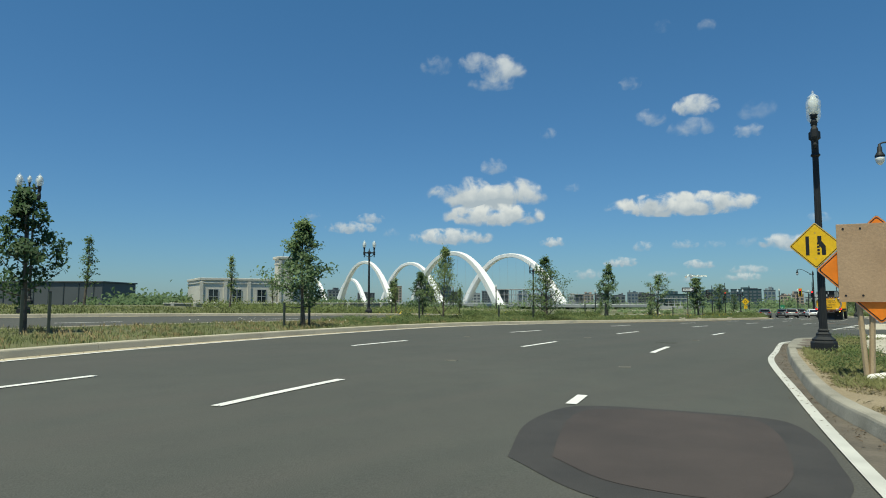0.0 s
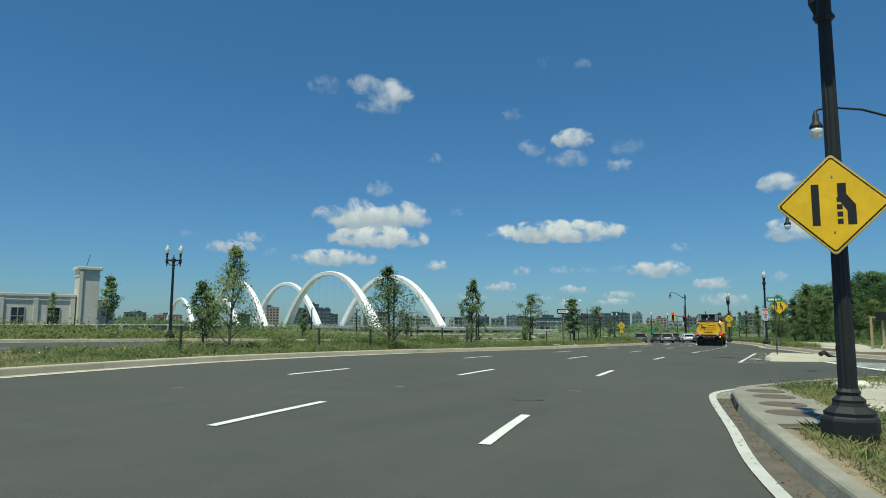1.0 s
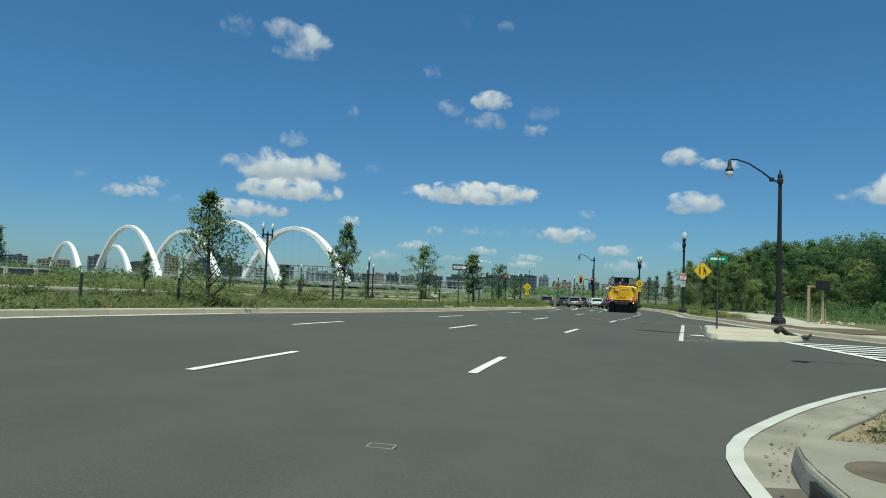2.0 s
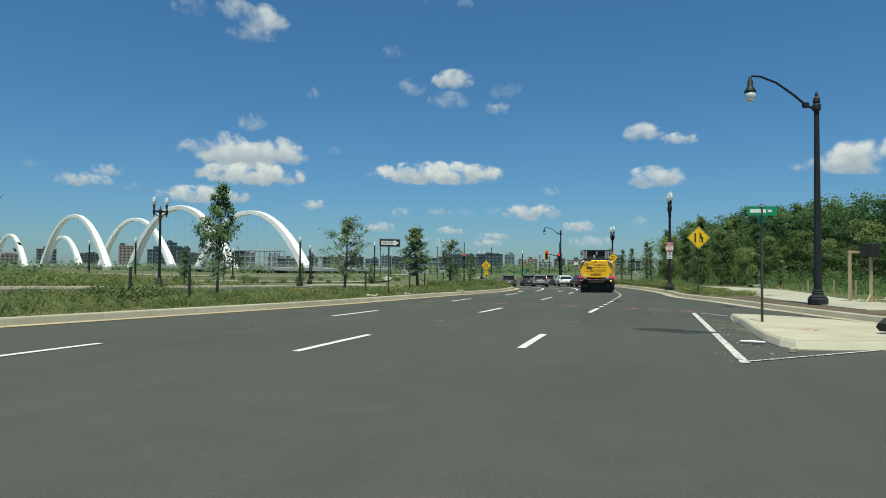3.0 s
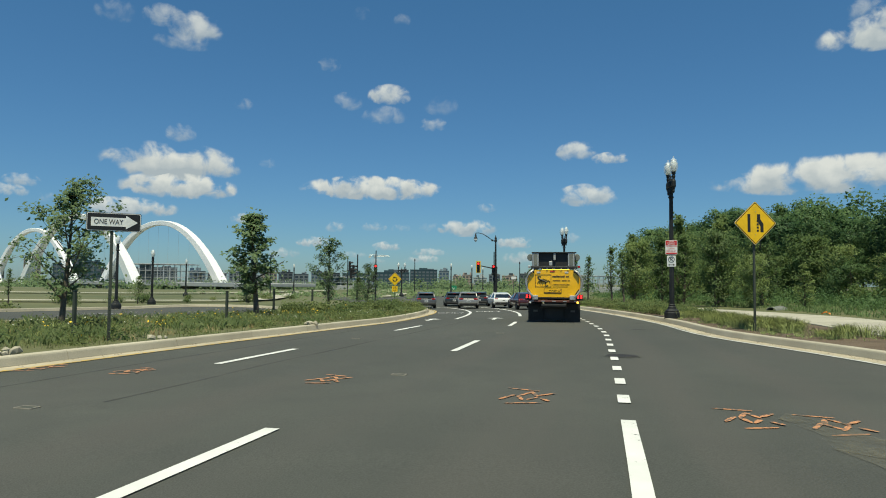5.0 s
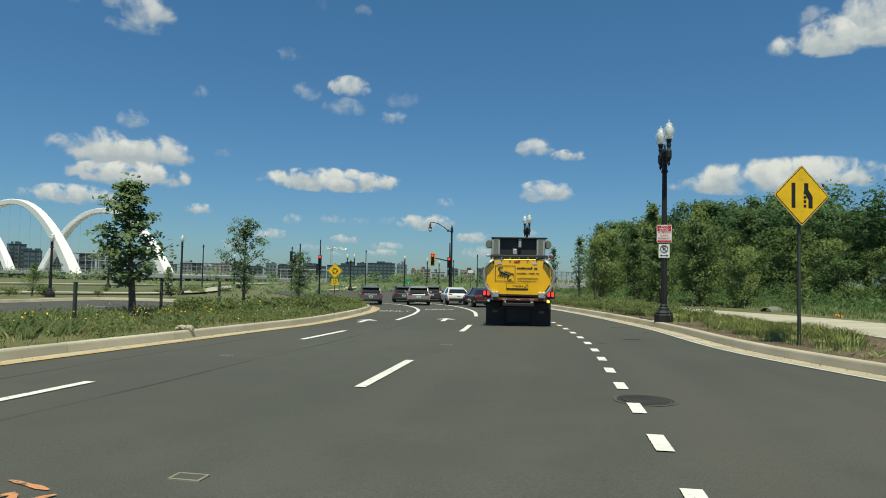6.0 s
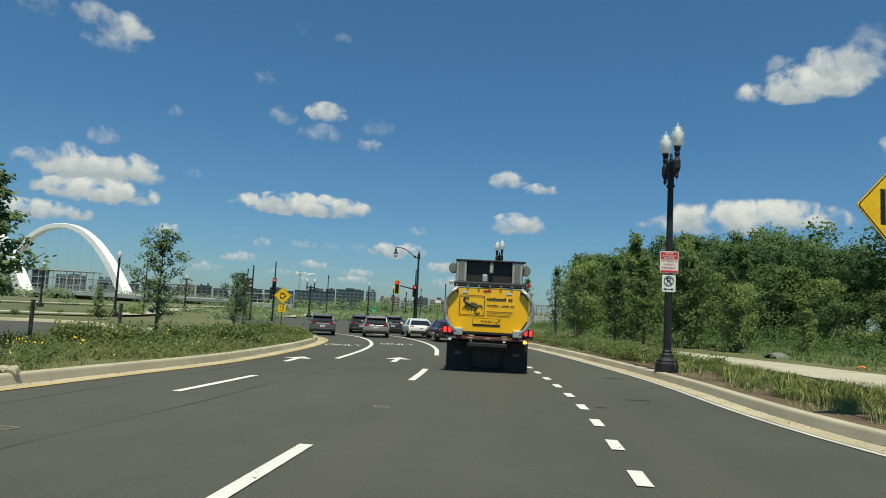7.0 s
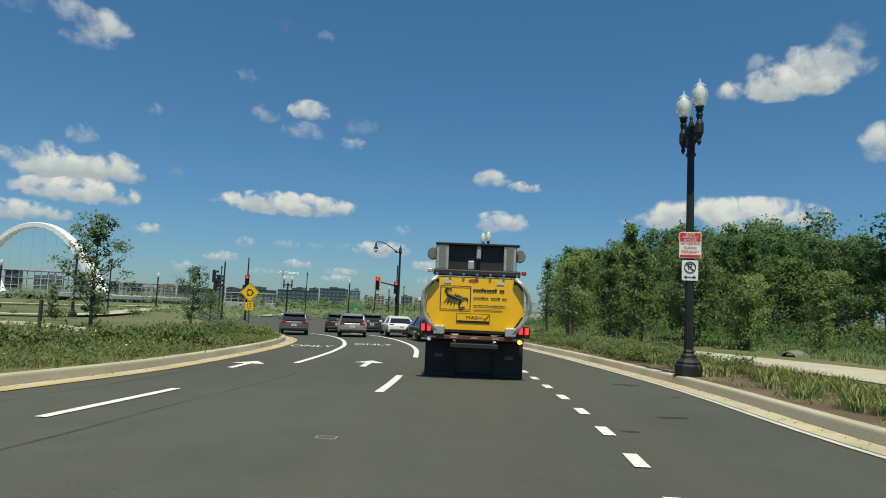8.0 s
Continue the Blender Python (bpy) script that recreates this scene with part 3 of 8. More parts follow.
kerb("kerb_right", RIGHT_KERB, 1, 0.17, "pale concrete kerb along the right edge of the road", gutter=0.4)
bend = nearest_s(CORNER_KERB, (11.85, 22.3))
bend_l = nearest_s(CORNER_LINE, (11.6, 22.5))
for name, a, b, c, d, mat, label in (("gutter", 0, bend_l, 0, bend, "gutter", "dusty grey gutter between the white edge line and the kerb"), ("gutter_apron", bend_l, length(CORNER_LINE), bend, length(CORNER_KERB), "apron", "grey concrete gutter apron round the street corner")):
    gut = part(name, ribbon([along(CORNER_LINE, a + (b - a) * k / 50)[:2] for k in range(51)], [along(CORNER_KERB, c + (d - c) * k / 50)[:2] for k in range(51)], 0.006), M[mat])
    tagged(gut, label, "gutter", kind="structure")

# kerb and paving turning into the side street
SIDE_KERB = spline([(110, 34.4), (52, 34.5), (44, 34.6), (38, 34.75), (34, 34.9), (31.4, 35.0), (30.5, 35.2), (30.1, 35.65)], 0.5)
SIDE_SOUTH = spline([(34.0, 27.4), (52, 27.7), (110, 27.9)], 1.0)
kerb("kerb_side_south", SIDE_SOUTH, 1, 0.15, "concrete kerb along the side street", gutter=0.3)
verge("side_verge", shifted(SIDE_SOUTH, 0.12), shifted(SIDE_SOUTH, 9.0), 0.12, M["grass_ground"], "grass verge along the side street")
kerb("kerb_side", SIDE_KERB, 1, 0.15, "pale concrete kerb turning into the side street", gutter=0.4)
tagged(part("side_back", ribbon(shifted(SIDE_KERB, 0.22), [(x + 1.4, y + 2.6) for x, y in SIDE_KERB], 0.15), M["sidewalk"]), "pale concrete apron behind the side street kerb", "paving", kind="structure")

# ---------------------------------------------------------------- road markings
PAINT = 0.012


def marking(name, line, s0, s1, width, label, material="white_paint", group="lane lines", lift=PAINT):
    seg = between(line, s0, s1, 0.5)
    ob = part(name, ribbon(shifted(seg, -width / 2), shifted(seg, width / 2), lift), M[material])
    return tagged(ob, label, "road marking", group, "structure")


def dashes(line, starts, n=3.05, w=0.15):
    for p in starts:
        s = nearest_s(line, p)
        marking("lane_dash", line, s, s + n, w, "white painted lane dash on asphalt")


dashes(LINE_1, [(-6.9, 7.6), (-2.4, 18.1), (3.2, 28.05), (9.8, 38.0), (17.02, 46.5), (24.3, 55.5), (30.68, 63.18)])
dashes(LINE_2, [(-2.8, 8.4), (2.2, 19.0), (7.75, 28.3), (14.6, 38.5), (21.68, 46.9), (28.95, 55.7), (35.3, 63.6)])
dashes(LINE_3, [(1.6, 8.85)], 0.9)
dashes(LINE_3, [(5.8, 18.1), (11.45, 28.1), (18.58, 38.2), (25.38, 46.25)], 2.75)
s_dot = nearest_s(LINE_3, (28.2, 49.6)) - 0.3
for k in range(16):
    marking("dotted_dash", LINE_3, s_dot + 1.61 * k, s_dot + 1.61 * k + 0.6, 0.15, "short white dotted lane mark on asphalt", group="dotted line")
marking("edge_line", SOLID_1, 0, length(SOLID_1), 0.16, "solid white lane line bending to the left")
marking("edge_line", SOLID_2, 0, length(SOLID_2), 0.16, "solid white lane line bending to the left")
marking("edge_line", shifted(CORNER_LINE, 0.03), 2, length(CORNER_LINE) - 8, 0.14, "solid white edge line rounding the corner", "corner_paint", lift=0.016)
for a, b in ((0, 3.75), (3.8, 5.0), (5.45, length(ISLAND_LINE))):
    marking("edge_line", ISLAND_LINE, a, b, 0.14, "chipped white edge line beside the corner island", "chipped_paint")
marking("edge_line", [(28.95, 45.05), (28.78, 43.6)], 0, 1.4, 0.08, "thin chipped white line to the island's tip", "chipped_paint", lift=0.016)
marking("edge_line", [(21.1, 35.5), (25.5, 36.0)], 0, 4.4, 0.06, "thin worn pale line in front of the corner island", "chipped_paint", lift=0.016)
y_line = shifted(LEFT_KERB, 0.43)
marking("edge_line", y_line, nearest_s(y_line, (8.4, 43.4)), length(y_line), 0.13, "worn yellow edge line along the median kerb", "yellow_line")
w_line = shifted(LEFT_KERB, 0.46)
marking("edge_line", w_line, nearest_s(w_line, (-10, 9)), nearest_s(w_line, (8.0, 43.0)), 0.11, "worn pale edge line along the median kerb")
r_line = shifted(RIGHT_KERB, -0.5)
marking("edge_line", r_line, 10, length(r_line), 0.1, "thin white edge line along the right kerb", "corner_paint")
for k in range(3):
    ln = shifted(MEDIAN_BACK, -4.4)
    s = nearest_s(ln, (-16.2, 26.6)) + 12.2 * k
    marking("lane_dash", ln, s, s + 3.05, 0.13, "white lane dash on the far carriageway")
ln = shifted(MEDIAN_BACK, -7.6)
for p in ((26.2, 84.0), (21.0, 80.0), (15.0, 74.6)):
    s = nearest_s(ln, p)
    marking("lane_dash", ln, s, s + 2.0, 0.13, "white lane dash on the far carriageway")
# zebra bars over the side street
for k in range(9):
    a = Vector((25.55 - 0.34 * k, 35.45 - 0.78 * k, 0))
    b = a + Vector((0.89, -0.46, 0)) * 3.3
    ln = between([(a.x, a.y), (b.x, b.y)], 0, 3.3)
    ob = part("zebra_bar", ribbon(shifted(ln, -0.17), shifted(ln, 0.17), PAINT), M["white_paint"])
    tagged(ob, "white painted crosswalk bar over the side street", "road marking", "zebra bars", "structure")
marking("edge_line", [(25.6, 36.0), (22.3, 28.4)], 0, 8.2, 0.26, "broad white crosswalk edge line", group="crosswalk edge", lift=0.016)


def flat_words(text, x, y, yaw, wide, tall):
    """Letters painted on the road, drawn long for drivers."""
    bm = lettering(text, 1.0, 0.0)
    xs = [v.co.x for v in bm.verts]
    zs = [v.co.z for v in bm.verts]
    sx, sz = wide / (max(xs) - min(xs)), tall / (max(zs) - min(zs))
    cx, cz = (max(xs) + min(xs)) / 2, (max(zs) + min(zs)) / 2
    c, s = math.cos(radians(yaw)), math.sin(radians(yaw))
    for v in bm.verts:
        a, b = (v.co.x - cx) * sx, (v.co.z - cz) * sz
        px, py = x + a * s + b * c, y - a * c + b * s
        v.co = (px, py, gz(px, py) + PAINT)
    ob = part("painted_word", bm, M["white_paint"])
    return tagged(ob, "word %s painted in white on the lane" % text, "road marking", "painted words", "structure")


def turn_arrow(x, y, yaw):
    bm = bmesh.new()
    stem = [(-0.08, -1.05), (0.08, -1.05), (0.08, 0.2), (0.40, 0.2), (0.0, 1.0), (-0.40, 0.2), (-0.08, 0.2)]
    c, s = math.cos(radians(yaw)), math.sin(radians(yaw))
    for shape, mir, dz in ((stem, 1, 0.0),):
        vs = []
        for a, b in shape:
            px, py = x + a * s + b * c, y - a * c + b * s
            vs.append(bm.verts.new((px, py, gz(px, py) + PAINT + dz)))
        bm.faces.new(vs)
    bmesh.ops.triangulate(bm, faces=bm.faces[:])
    ob = part("lane_arrow", bm, M["white_paint"])
    return tagged(ob, "white painted lane arrow on asphalt", "road marking", "lane arrows", "structure")


flat_words("ONLY", 39.85, 77.0, 62, 1.55, 1.15)
flat_words("ONLY", 42.95, 78.0, 62, 1.55, 1.15)
turn_arrow(35.0, 69.5, 55)
turn_arrow(38.1, 69.2, 55)


# ---------------------------------------------------------------- patches, covers, sprayed marks
def blob(x, y, rx, ry, yaw, seed, n=28, rough=0.12):
    rng = random.Random(seed)
    c, s = math.cos(radians(yaw)), math.sin(radians(yaw))
    out = []
    for k in range(n):
        t = 2 * math.pi * k / n
        r = 1 + rng.uniform(-rough, rough)
        a, b = rx * r * math.cos(t), ry * r * math.sin(t)
        out.append((x + a * c - b * s, y + a * s + b * c))
    return out


def flat_patch(name, outline, h, material, label, cat):
    bm = bmesh.new()
    bm.faces.new([bm.verts.new((x, y, gz(x, y) + h)) for x, y in outline])
    bmesh.ops.triangulate(bm, faces=bm.faces[:])
    return tagged(part(name, bm, material), label, cat, kind="structure")


def soft_outline(pts):
    """A closed outline with rounded corners."""
    return spline([*pts, pts[0]], 0.12)[:-1]


flat_patch("road_patch", soft_outline([(0.55, 5.9), (0.91, 7.42), (1.5, 8.5), (2.05, 8.75), (2.99, 8.46), (3.88, 8.02), (4.02, 7.55), (3.81, 6.7), (3.45, 5.8), (3.0, 4.9), (2.2, 4.3), (1.1, 4.7)]), 0.006, M["asphalt_patch"], "dark tar border of a road repair", "road patch")
flat_patch("road_patch", soft_outline([(0.95, 5.9), (1.18, 6.83), (1.46, 7.75), (1.82, 8.38), (2.51, 8.5), (3.26, 8.2), (3.68, 7.9), (3.6, 7.2), (3.22, 6.2), (2.7, 5.2), (2.1, 4.7), (1.3, 5.1)]), 0.010, M["brown_patch"], "reddish brown road repair", "road patch")
flat_patch("road_patch", blob(23.75, 40.15, 0.95, 0.5, -58, 4), 0.006, M["old_tar"], "dark round tarred patch in the road", "road patch")
flat_patch("road_patch", blob(31.75, 53.6, 0.39, 0.38, 0, 5, rough=0.03), 0.006, M["road_seam"], "dark asphalt ring round a cover", "road patch")


for x, y, rx, ry, sd in ((40.95, 63.2, 0.30, 0.11, 71), (38.1, 59.9, 0.24, 0.08, 72), (40.2, 61.4, 0.10, 0.05, 73), (36.6, 59.4, 0.12, 0.06, 74)):
    flat_patch("tar_spot", blob(x, y, rx, ry, -34, sd, 14, 0.2), 0.007, M["old_tar"], "small dark tar spot on the asphalt", "road patch")


def seam(line, p, q, label="narrow dark paving seam along the lane"):
    a, b = nearest_s(line, p), nearest_s(line, q)
    pts = [(x + 0.035 * math.sin(0.9 * k), y) for k, (x, y) in enumerate(between(line, a, b, 0.8))]
    tagged(part("paving_seam", ribbon(shifted(pts, -0.028), shifted(pts, 0.028), 0.005), M["seam_tar"]), label, "road seam", kind="structure")


seam(shifted(LINE_1, -1.25), (13, 44), (35, 71))
seam(shifted(LINE_1, 0.85), (22, 52), (36, 69))


def road_cover(x, y, r, label, material="manhole"):
    root = thing("manhole_cover", on_ground(x, y), label, "manhole cover", "road covers")
    bm = bmesh.new()
    lathe(bm, [(r, -0.02), (r, 0.010), (r * 0.92, 0.012), (r * 0.9, 0.006)], 24)
    part("rim", bm, M[material], root)
    bm = bmesh.new()
    lathe(bm, [(r * 0.86, -0.02), (r * 0.86, 0.013)], 24)
    for k in range(5):
        box(bm, (0, (k - 2) * r * 0.3, 0.0125), (1.2 * r, 0.02, 0.004))
    part("lid", bm, M[material], root)


road_cover(7.65, 22.45, 0.34, "worn grey manhole cover flush in the asphalt", "road_seam")
road_cover(31.75, 53.6, 0.33, "round iron manhole cover in a tarred ring")
def pull_box(x, y, yaw):
    """A small cover frame flush with the asphalt."""
    root = thing("utility_cover", on_ground(x, y, yaw, 0.0), "small worn rectangular utility cover in the asphalt", "utility cover", "utility covers")
    part("lid", box(bmesh.new(), (0, 0, 0.002), (0.20, 0.12, 0.012)), M["road_seam"], root)
    bm = bmesh.new()
    for sx in (-1, 1):
        box(bm, (sx * 0.108, 0, 0.004), (0.018, 0.14, 0.014))
        box(bm, (0, sx * 0.066, 0.004), (0.20, 0.016, 0.014))
    part("rim", bm, M["apron"], root)


for x, y, yaw in ((3.83, 13.9, -22), (0.2, 14.75, -22), (0.95, 24.4, -25), (5.5, 24.9, -35), (9.2, 23.9, -30), (14.3, 43.5, -40), (19.4, 44.3, -38), (22.85, 43.1, -38), (21.64, 51.8, -40), (26.5, 52.8, -40), (28.3, 60.1, -40), (33.06, 60.5, -40)):
    pull_box(x, y, yaw)


def spray(x, y, size, seed):
    """Utility marks: a cross stroke at both ends, a diamond between them and a loose chevron, in thin sprayed strokes."""
    rng = random.Random(seed)
    bm = bmesh.new()
    f, g = Vector((0.64, 0.77)), Vector((0.77, -0.64))

    def stroke(k, a0, b0, a1, b1):
        p0, p1 = [Vector((x, y)) + g * (a + rng.uniform(-0.05, 0.05)) * size + f * (c + rng.uniform(-0.06, 0.06)) * size for a, c in ((a0, b0), (a1, b1))]
        n = (p1 - p0).normalized().orthogonal() * 0.031
        steps = 5
        for i in range(steps):
            q0, q1 = p0.lerp(p1, i / steps), p0.lerp(p1, (i + 1) / steps)
            w0, w1 = [n * (0.35 if e in (0, steps) else rng.uniform(0.7, 1.1)) for e in (i, i + 1)]
            bm.faces.new([bm.verts.new((v.x, v.y, gz(v.x, v.y) + 0.008 + 0.0006 * k)) for v in (q0 - w0, q1 - w1, q1 + w1, q0 + w0)])

    marks = [(-0.50, 0.95, 0.25, 0.75), (-0.30, -0.95, 0.35, -0.70), (-0.2, 0.0, 0.02, 0.55), (0.02, 0.55, 0.24, 0.0), (0.24, 0.0, 0.0, -0.5), (0.0, -0.5, -0.2, 0.0),
             (-0.52, -0.5, -0.2, 0.1), (0.24, 0.1, 0.55, 0.5), (0.28, -0.2, 0.50, -0.55)]
    for k, m in enumerate(marks):
        stroke(k, *m)
    tagged(part("sprayed_mark", bm, M["orange_spray"]), "faded orange utility marks sprayed on the asphalt", "road marking", "sprayed marks", "structure")


for k, (x, y, sz) in enumerate(((27.18, 50.24, 0.62), (28.55, 48.06, 0.58), (29.05, 47.46, 0.55), (29.45, 46.15, 0.55), (25.34, 52.72, 0.5), (22.79, 54.82, 0.45), (21.43, 55.82, 0.5))):
    spray(x, y, sz, 40 + k)


# ---------------------------------------------------------------- footways
def paving(name, line, width, count_step, top, label):
    """A concrete footway in cast panels with open joints."""
    root = thing(name, Matrix(), label, "footway", kind="structure")
    total = length(line)
    s = 0.0
    while s < total - 0.3:
        seg = between(line, s, min(s + count_step - 0.02, total), 0.5)
        part("paving_panel", swept(seg, [(-width / 2, top - 0.1), (-width / 2, top), (width / 2, top), (width / 2, top - 0.1)]), M["sidewalk"], root)
        s += count_step
    return root


paving("footway_right", spline([(34.9, 41.9), (35.9, 44.0), (38.9, 49.4), (43.2, 54.8), (46.8, 59.6), (48.7, 63.8), (50.2, 68.2), (52.6, 74.5), (58, 86)], 0.5), 3.1, 1.83, 0.19, "pale concrete footway in panels behind the planting")
paving("footway_corner", spline([(9.7, 4.0), (11.0, 10.0), (12.5, 15.2), (13.7, 18.0), (15.8, 21.0), (18.7, 23.2), (30, 24.3)], 0.5), 3.7, 1.83, 0.19, "pale concrete footway behind the corner planting")
inlet_edge = between(shifted(CORNER_KERB, 0.06), nearest_s(CORNER_KERB, (9.5, 18.1)), nearest_s(CORNER_KERB, (12.5, 23.0)), 0.4)
bm = slab(inlet_edge + [(13.25, 22.75), (13.15, 22.2), (12.65, 21.15), (12.2, 20.3), (11.65, 19.3), (11.2, 18.4), (10.8, 17.9)], 0.186, 0.17)
tagged(part("inlet_slab", bm, M["inlet_concrete"]), "concrete slab over a kerb inlet with four round covers", "inlet", kind="structure")
for x, y in ((12.43, 22.0), (11.9, 21.04), (11.22, 19.92), (10.6, 18.92)):
    root = thing("inlet_cover", on_ground(x, y, 0, 0.188), "round rusty brown inlet cover in a concrete slab", "inlet cover", "inlet covers")
    bm = lathe(bmesh.new(), [(0.36, -0.02), (0.36, 0.004), (0.33, 0.012), (0.03, 0.014)], 24)
    part("lid", bm, M["rust_cover"], root)
    part("keyhole", box(bmesh.new(), (0.2, 0, 0.014), (0.07, 0.03, 0.006)), M["sign_black"], root)
# mouth of the inlet in the kerb face: solid black strips paint the shade inside
for k in range(2):
    s = nearest_s(CORNER_KERB, (10.8, 20.4)) + 1.12 * k
    seg = between(CORNER_KERB, s, s + 0.9, 0.3)
    tagged(part("inlet_mouth", swept(seg, [(-0.012, 0.015), (-0.012, 0.125), (0.05, 0.125), (0.05, 0.015)]), M["sign_black"]), "black strip standing for the shaded opening of a storm inlet", "inlet", "inlet mouths", "structure")
ISLAND = [(28.3, 43.1), (28.0, 42.8), (26.45, 40.8), (24.85, 38.9), (23.9, 37.7), (23.4, 36.9), (23.3, 36.45), (23.9, 36.1), (25.2, 35.8), (26.6, 36.2), (28.1, 37.5), (28.95, 39.0), (29.15, 40.4), (29.05, 41.4), (28.75, 42.4)]


def mound(outline, rings):
    """Raised ground with a sloping rounded edge: the outline drawn in towards its middle, ring by ring."""
    bm = bmesh.new()
    cx, cy = sum(p[0] for p in outline) / len(outline), sum(p[1] for p in outline) / len(outline)
    loops = [[bm.verts.new((cx + (x - cx) * k, cy + (y - cy) * k, gz(x, y) + z)) for x, y in outline] for k, z in rings]
    n = len(outline)
    for a, b in zip(loops, loops[1:]):
        for i in range(n):
            bm.faces.new((a[i], a[(i + 1) % n], b[(i + 1) % n], b[i]))
    bmesh.ops.triangulate(bm, faces=[bm.faces.new(loops[-1])])
    bmesh.ops.recalc_face_normals(bm, faces=bm.faces[:])
    return bm


tagged(part("corner_island", mound(ISLAND, ((1.0, -0.1), (1.0, 0.02), (0.972, 0.115), (0.962, 0.14), (0.945, 0.15))), M["sidewalk"]), "pale concrete corner island with a broad kerb", "traffic island", kind="structure")
bm = slab([(x * 0.93 + 26.8 * 0.07, y * 0.93 + 39.2 * 0.07) for x, y in ISLAND], 0.158, 0.1)
tagged(part("island_paving", bm, M["concrete"]), "concrete paving of the corner island", "paving", kind="structure")


def lawn_path(pts, w, label):
    ln = spline(pts, 2.0)
    ob = part("park_path", ribbon(shifted(ln, -w / 2), shifted(ln, w / 2), 0.12), M["sidewalk"])
    tagged(ob, label, "path", kind="structure")


lawn_path([(-10, 103), (10, 106), (24, 109), (33.5, 111), (38, 118), (44, 136), (50, 150)], 2.4, "pale concrete path winding through the park")
lawn_path([(-30, 130), (10, 140), (36, 150), (60, 168)], 3.0, "pale concrete path across the park lawn")
lawn_path([(53.3, 122), (57.3, 127.7), (62, 137), (65.5, 150), (69, 162)], 1.6, "pale gravel path up a grassy bank")


def rubble(x, y, yaw, n, seed):
    """A burst kerb joint: angular lumps of concrete lying on and behind the kerb."""
    rng = random.Random(seed)
    for k in range(n):
        r = rng.uniform(0.05, 0.14)
        bm = bmesh.new()
        bmesh.ops.create_icosphere(bm, subdivisions=1, radius=r)
        for v in bm.verts:
            v.co *= rng.uniform(0.65, 1.15)
            v.co.z *= 0.7
        a, b = rng.gauss(0, 0.26), rng.uniform(-0.05, 0.42)
        c, t = math.cos(radians(yaw)), math.sin(radians(yaw))
        px, py = x + a * c - b * t, y + a * t + b * c
        ob = part("kerb_chunk", bm, M["concrete"])
        ob.matrix_basis = pose(px, py, gz(px, py) + 0.16 + 0.5 * r, rng.uniform(0, 60), 0, rng.uniform(0, 360))
        tagged(ob, "broken pale lump of kerb concrete", "rubble", "kerb rubble")


rubble(28.35, 64.3, 48, 7, 5)
rubble(20.9, 56.5, 46, 6, 6)
rubble(23.4, 59.4, 48, 3, 7)

# leaves and grit washed into the gutters
def gutter_litter(name, line, lo, hi, s0, s1, n, seed, label, material="mulch"):
    rng = np.random.default_rng(seed)
    vs, fs = [], []
    a_l, b_l = shifted(line, lo), shifted(line, hi)
    for k in range(n):
        s = rng.uniform(s0, s1)
        f = abs(rng.normal()) * 0.45
        ax, ay, h = along(a_l, s)
        bx, by, _ = along(b_l, s)
        x, y = ax + (bx - ax) * min(f, 1), ay + (by - ay) * min(f, 1)
        r, t = rng.uniform(0.005, 0.016), rng.uniform(0, 6.28)
        z = gz(x, y) + 0.012
        i = len(vs)
        for j in range(5):
            q = t + 6.28 * j / 5
            rr = r * rng.uniform(0.5, 1.3)
            vs.append((x + rr * math.cos(q) * 1.6, y + rr * math.sin(q), z + rng.uniform(0, 0.015)))
        fs.append(tuple(range(i, i + 5)))
    ob = mesh_thing(name, vs, fs, M[material])
    tagged(ob, label, "litter", kind="stuff")


gutter_litter("gutter_litter", RIGHT_KERB, -0.02, -0.4, 4, 66, 900, 61, "dry leaves and grit along the right gutter")
gutter_litter("gutter_litter", LEFT_KERB, 0.02, 0.35, 40, 140, 600, 62, "dry grit along the median gutter")
gutter_litter("gutter_litter", CORNER_KERB, -0.02, -0.35, 20, 60, 800, 63, "dry leaves and grit in the corner gutter")
gutter_litter("road_grit", ISLAND_LINE, 0.12, 1.0, 0.5, 11.5, 150, 64, "pale grit and chips swept beside the corner island", "concrete")
gutter_litter("road_grit", ISLAND_LINE, -0.1, -1.2, 0.0, 2.2, 14, 65, "few pale chips on the asphalt", "concrete")
for k, (x, y, rx, ry, yaw) in enumerate(((26.1, 41.35, 1.6, 0.30, 49), (24.2, 38.5, 1.2, 0.22, 52), (25.3, 39.5, 1.7, 0.24, 54), (28.6, 45.6, 1.1, 0.40, 110), (28.4, 46.6, 1.3, 0.35, 60), (22.3, 36.2, 0.9, 0.12, 50))):
    flat_patch("dust_streak", blob(x, y, rx, ry, yaw, 80 + k, 36, 0.35), 0.007 + 0.0007 * k, M["road_dust"], "pale dust drifted along the gutter", "dust")
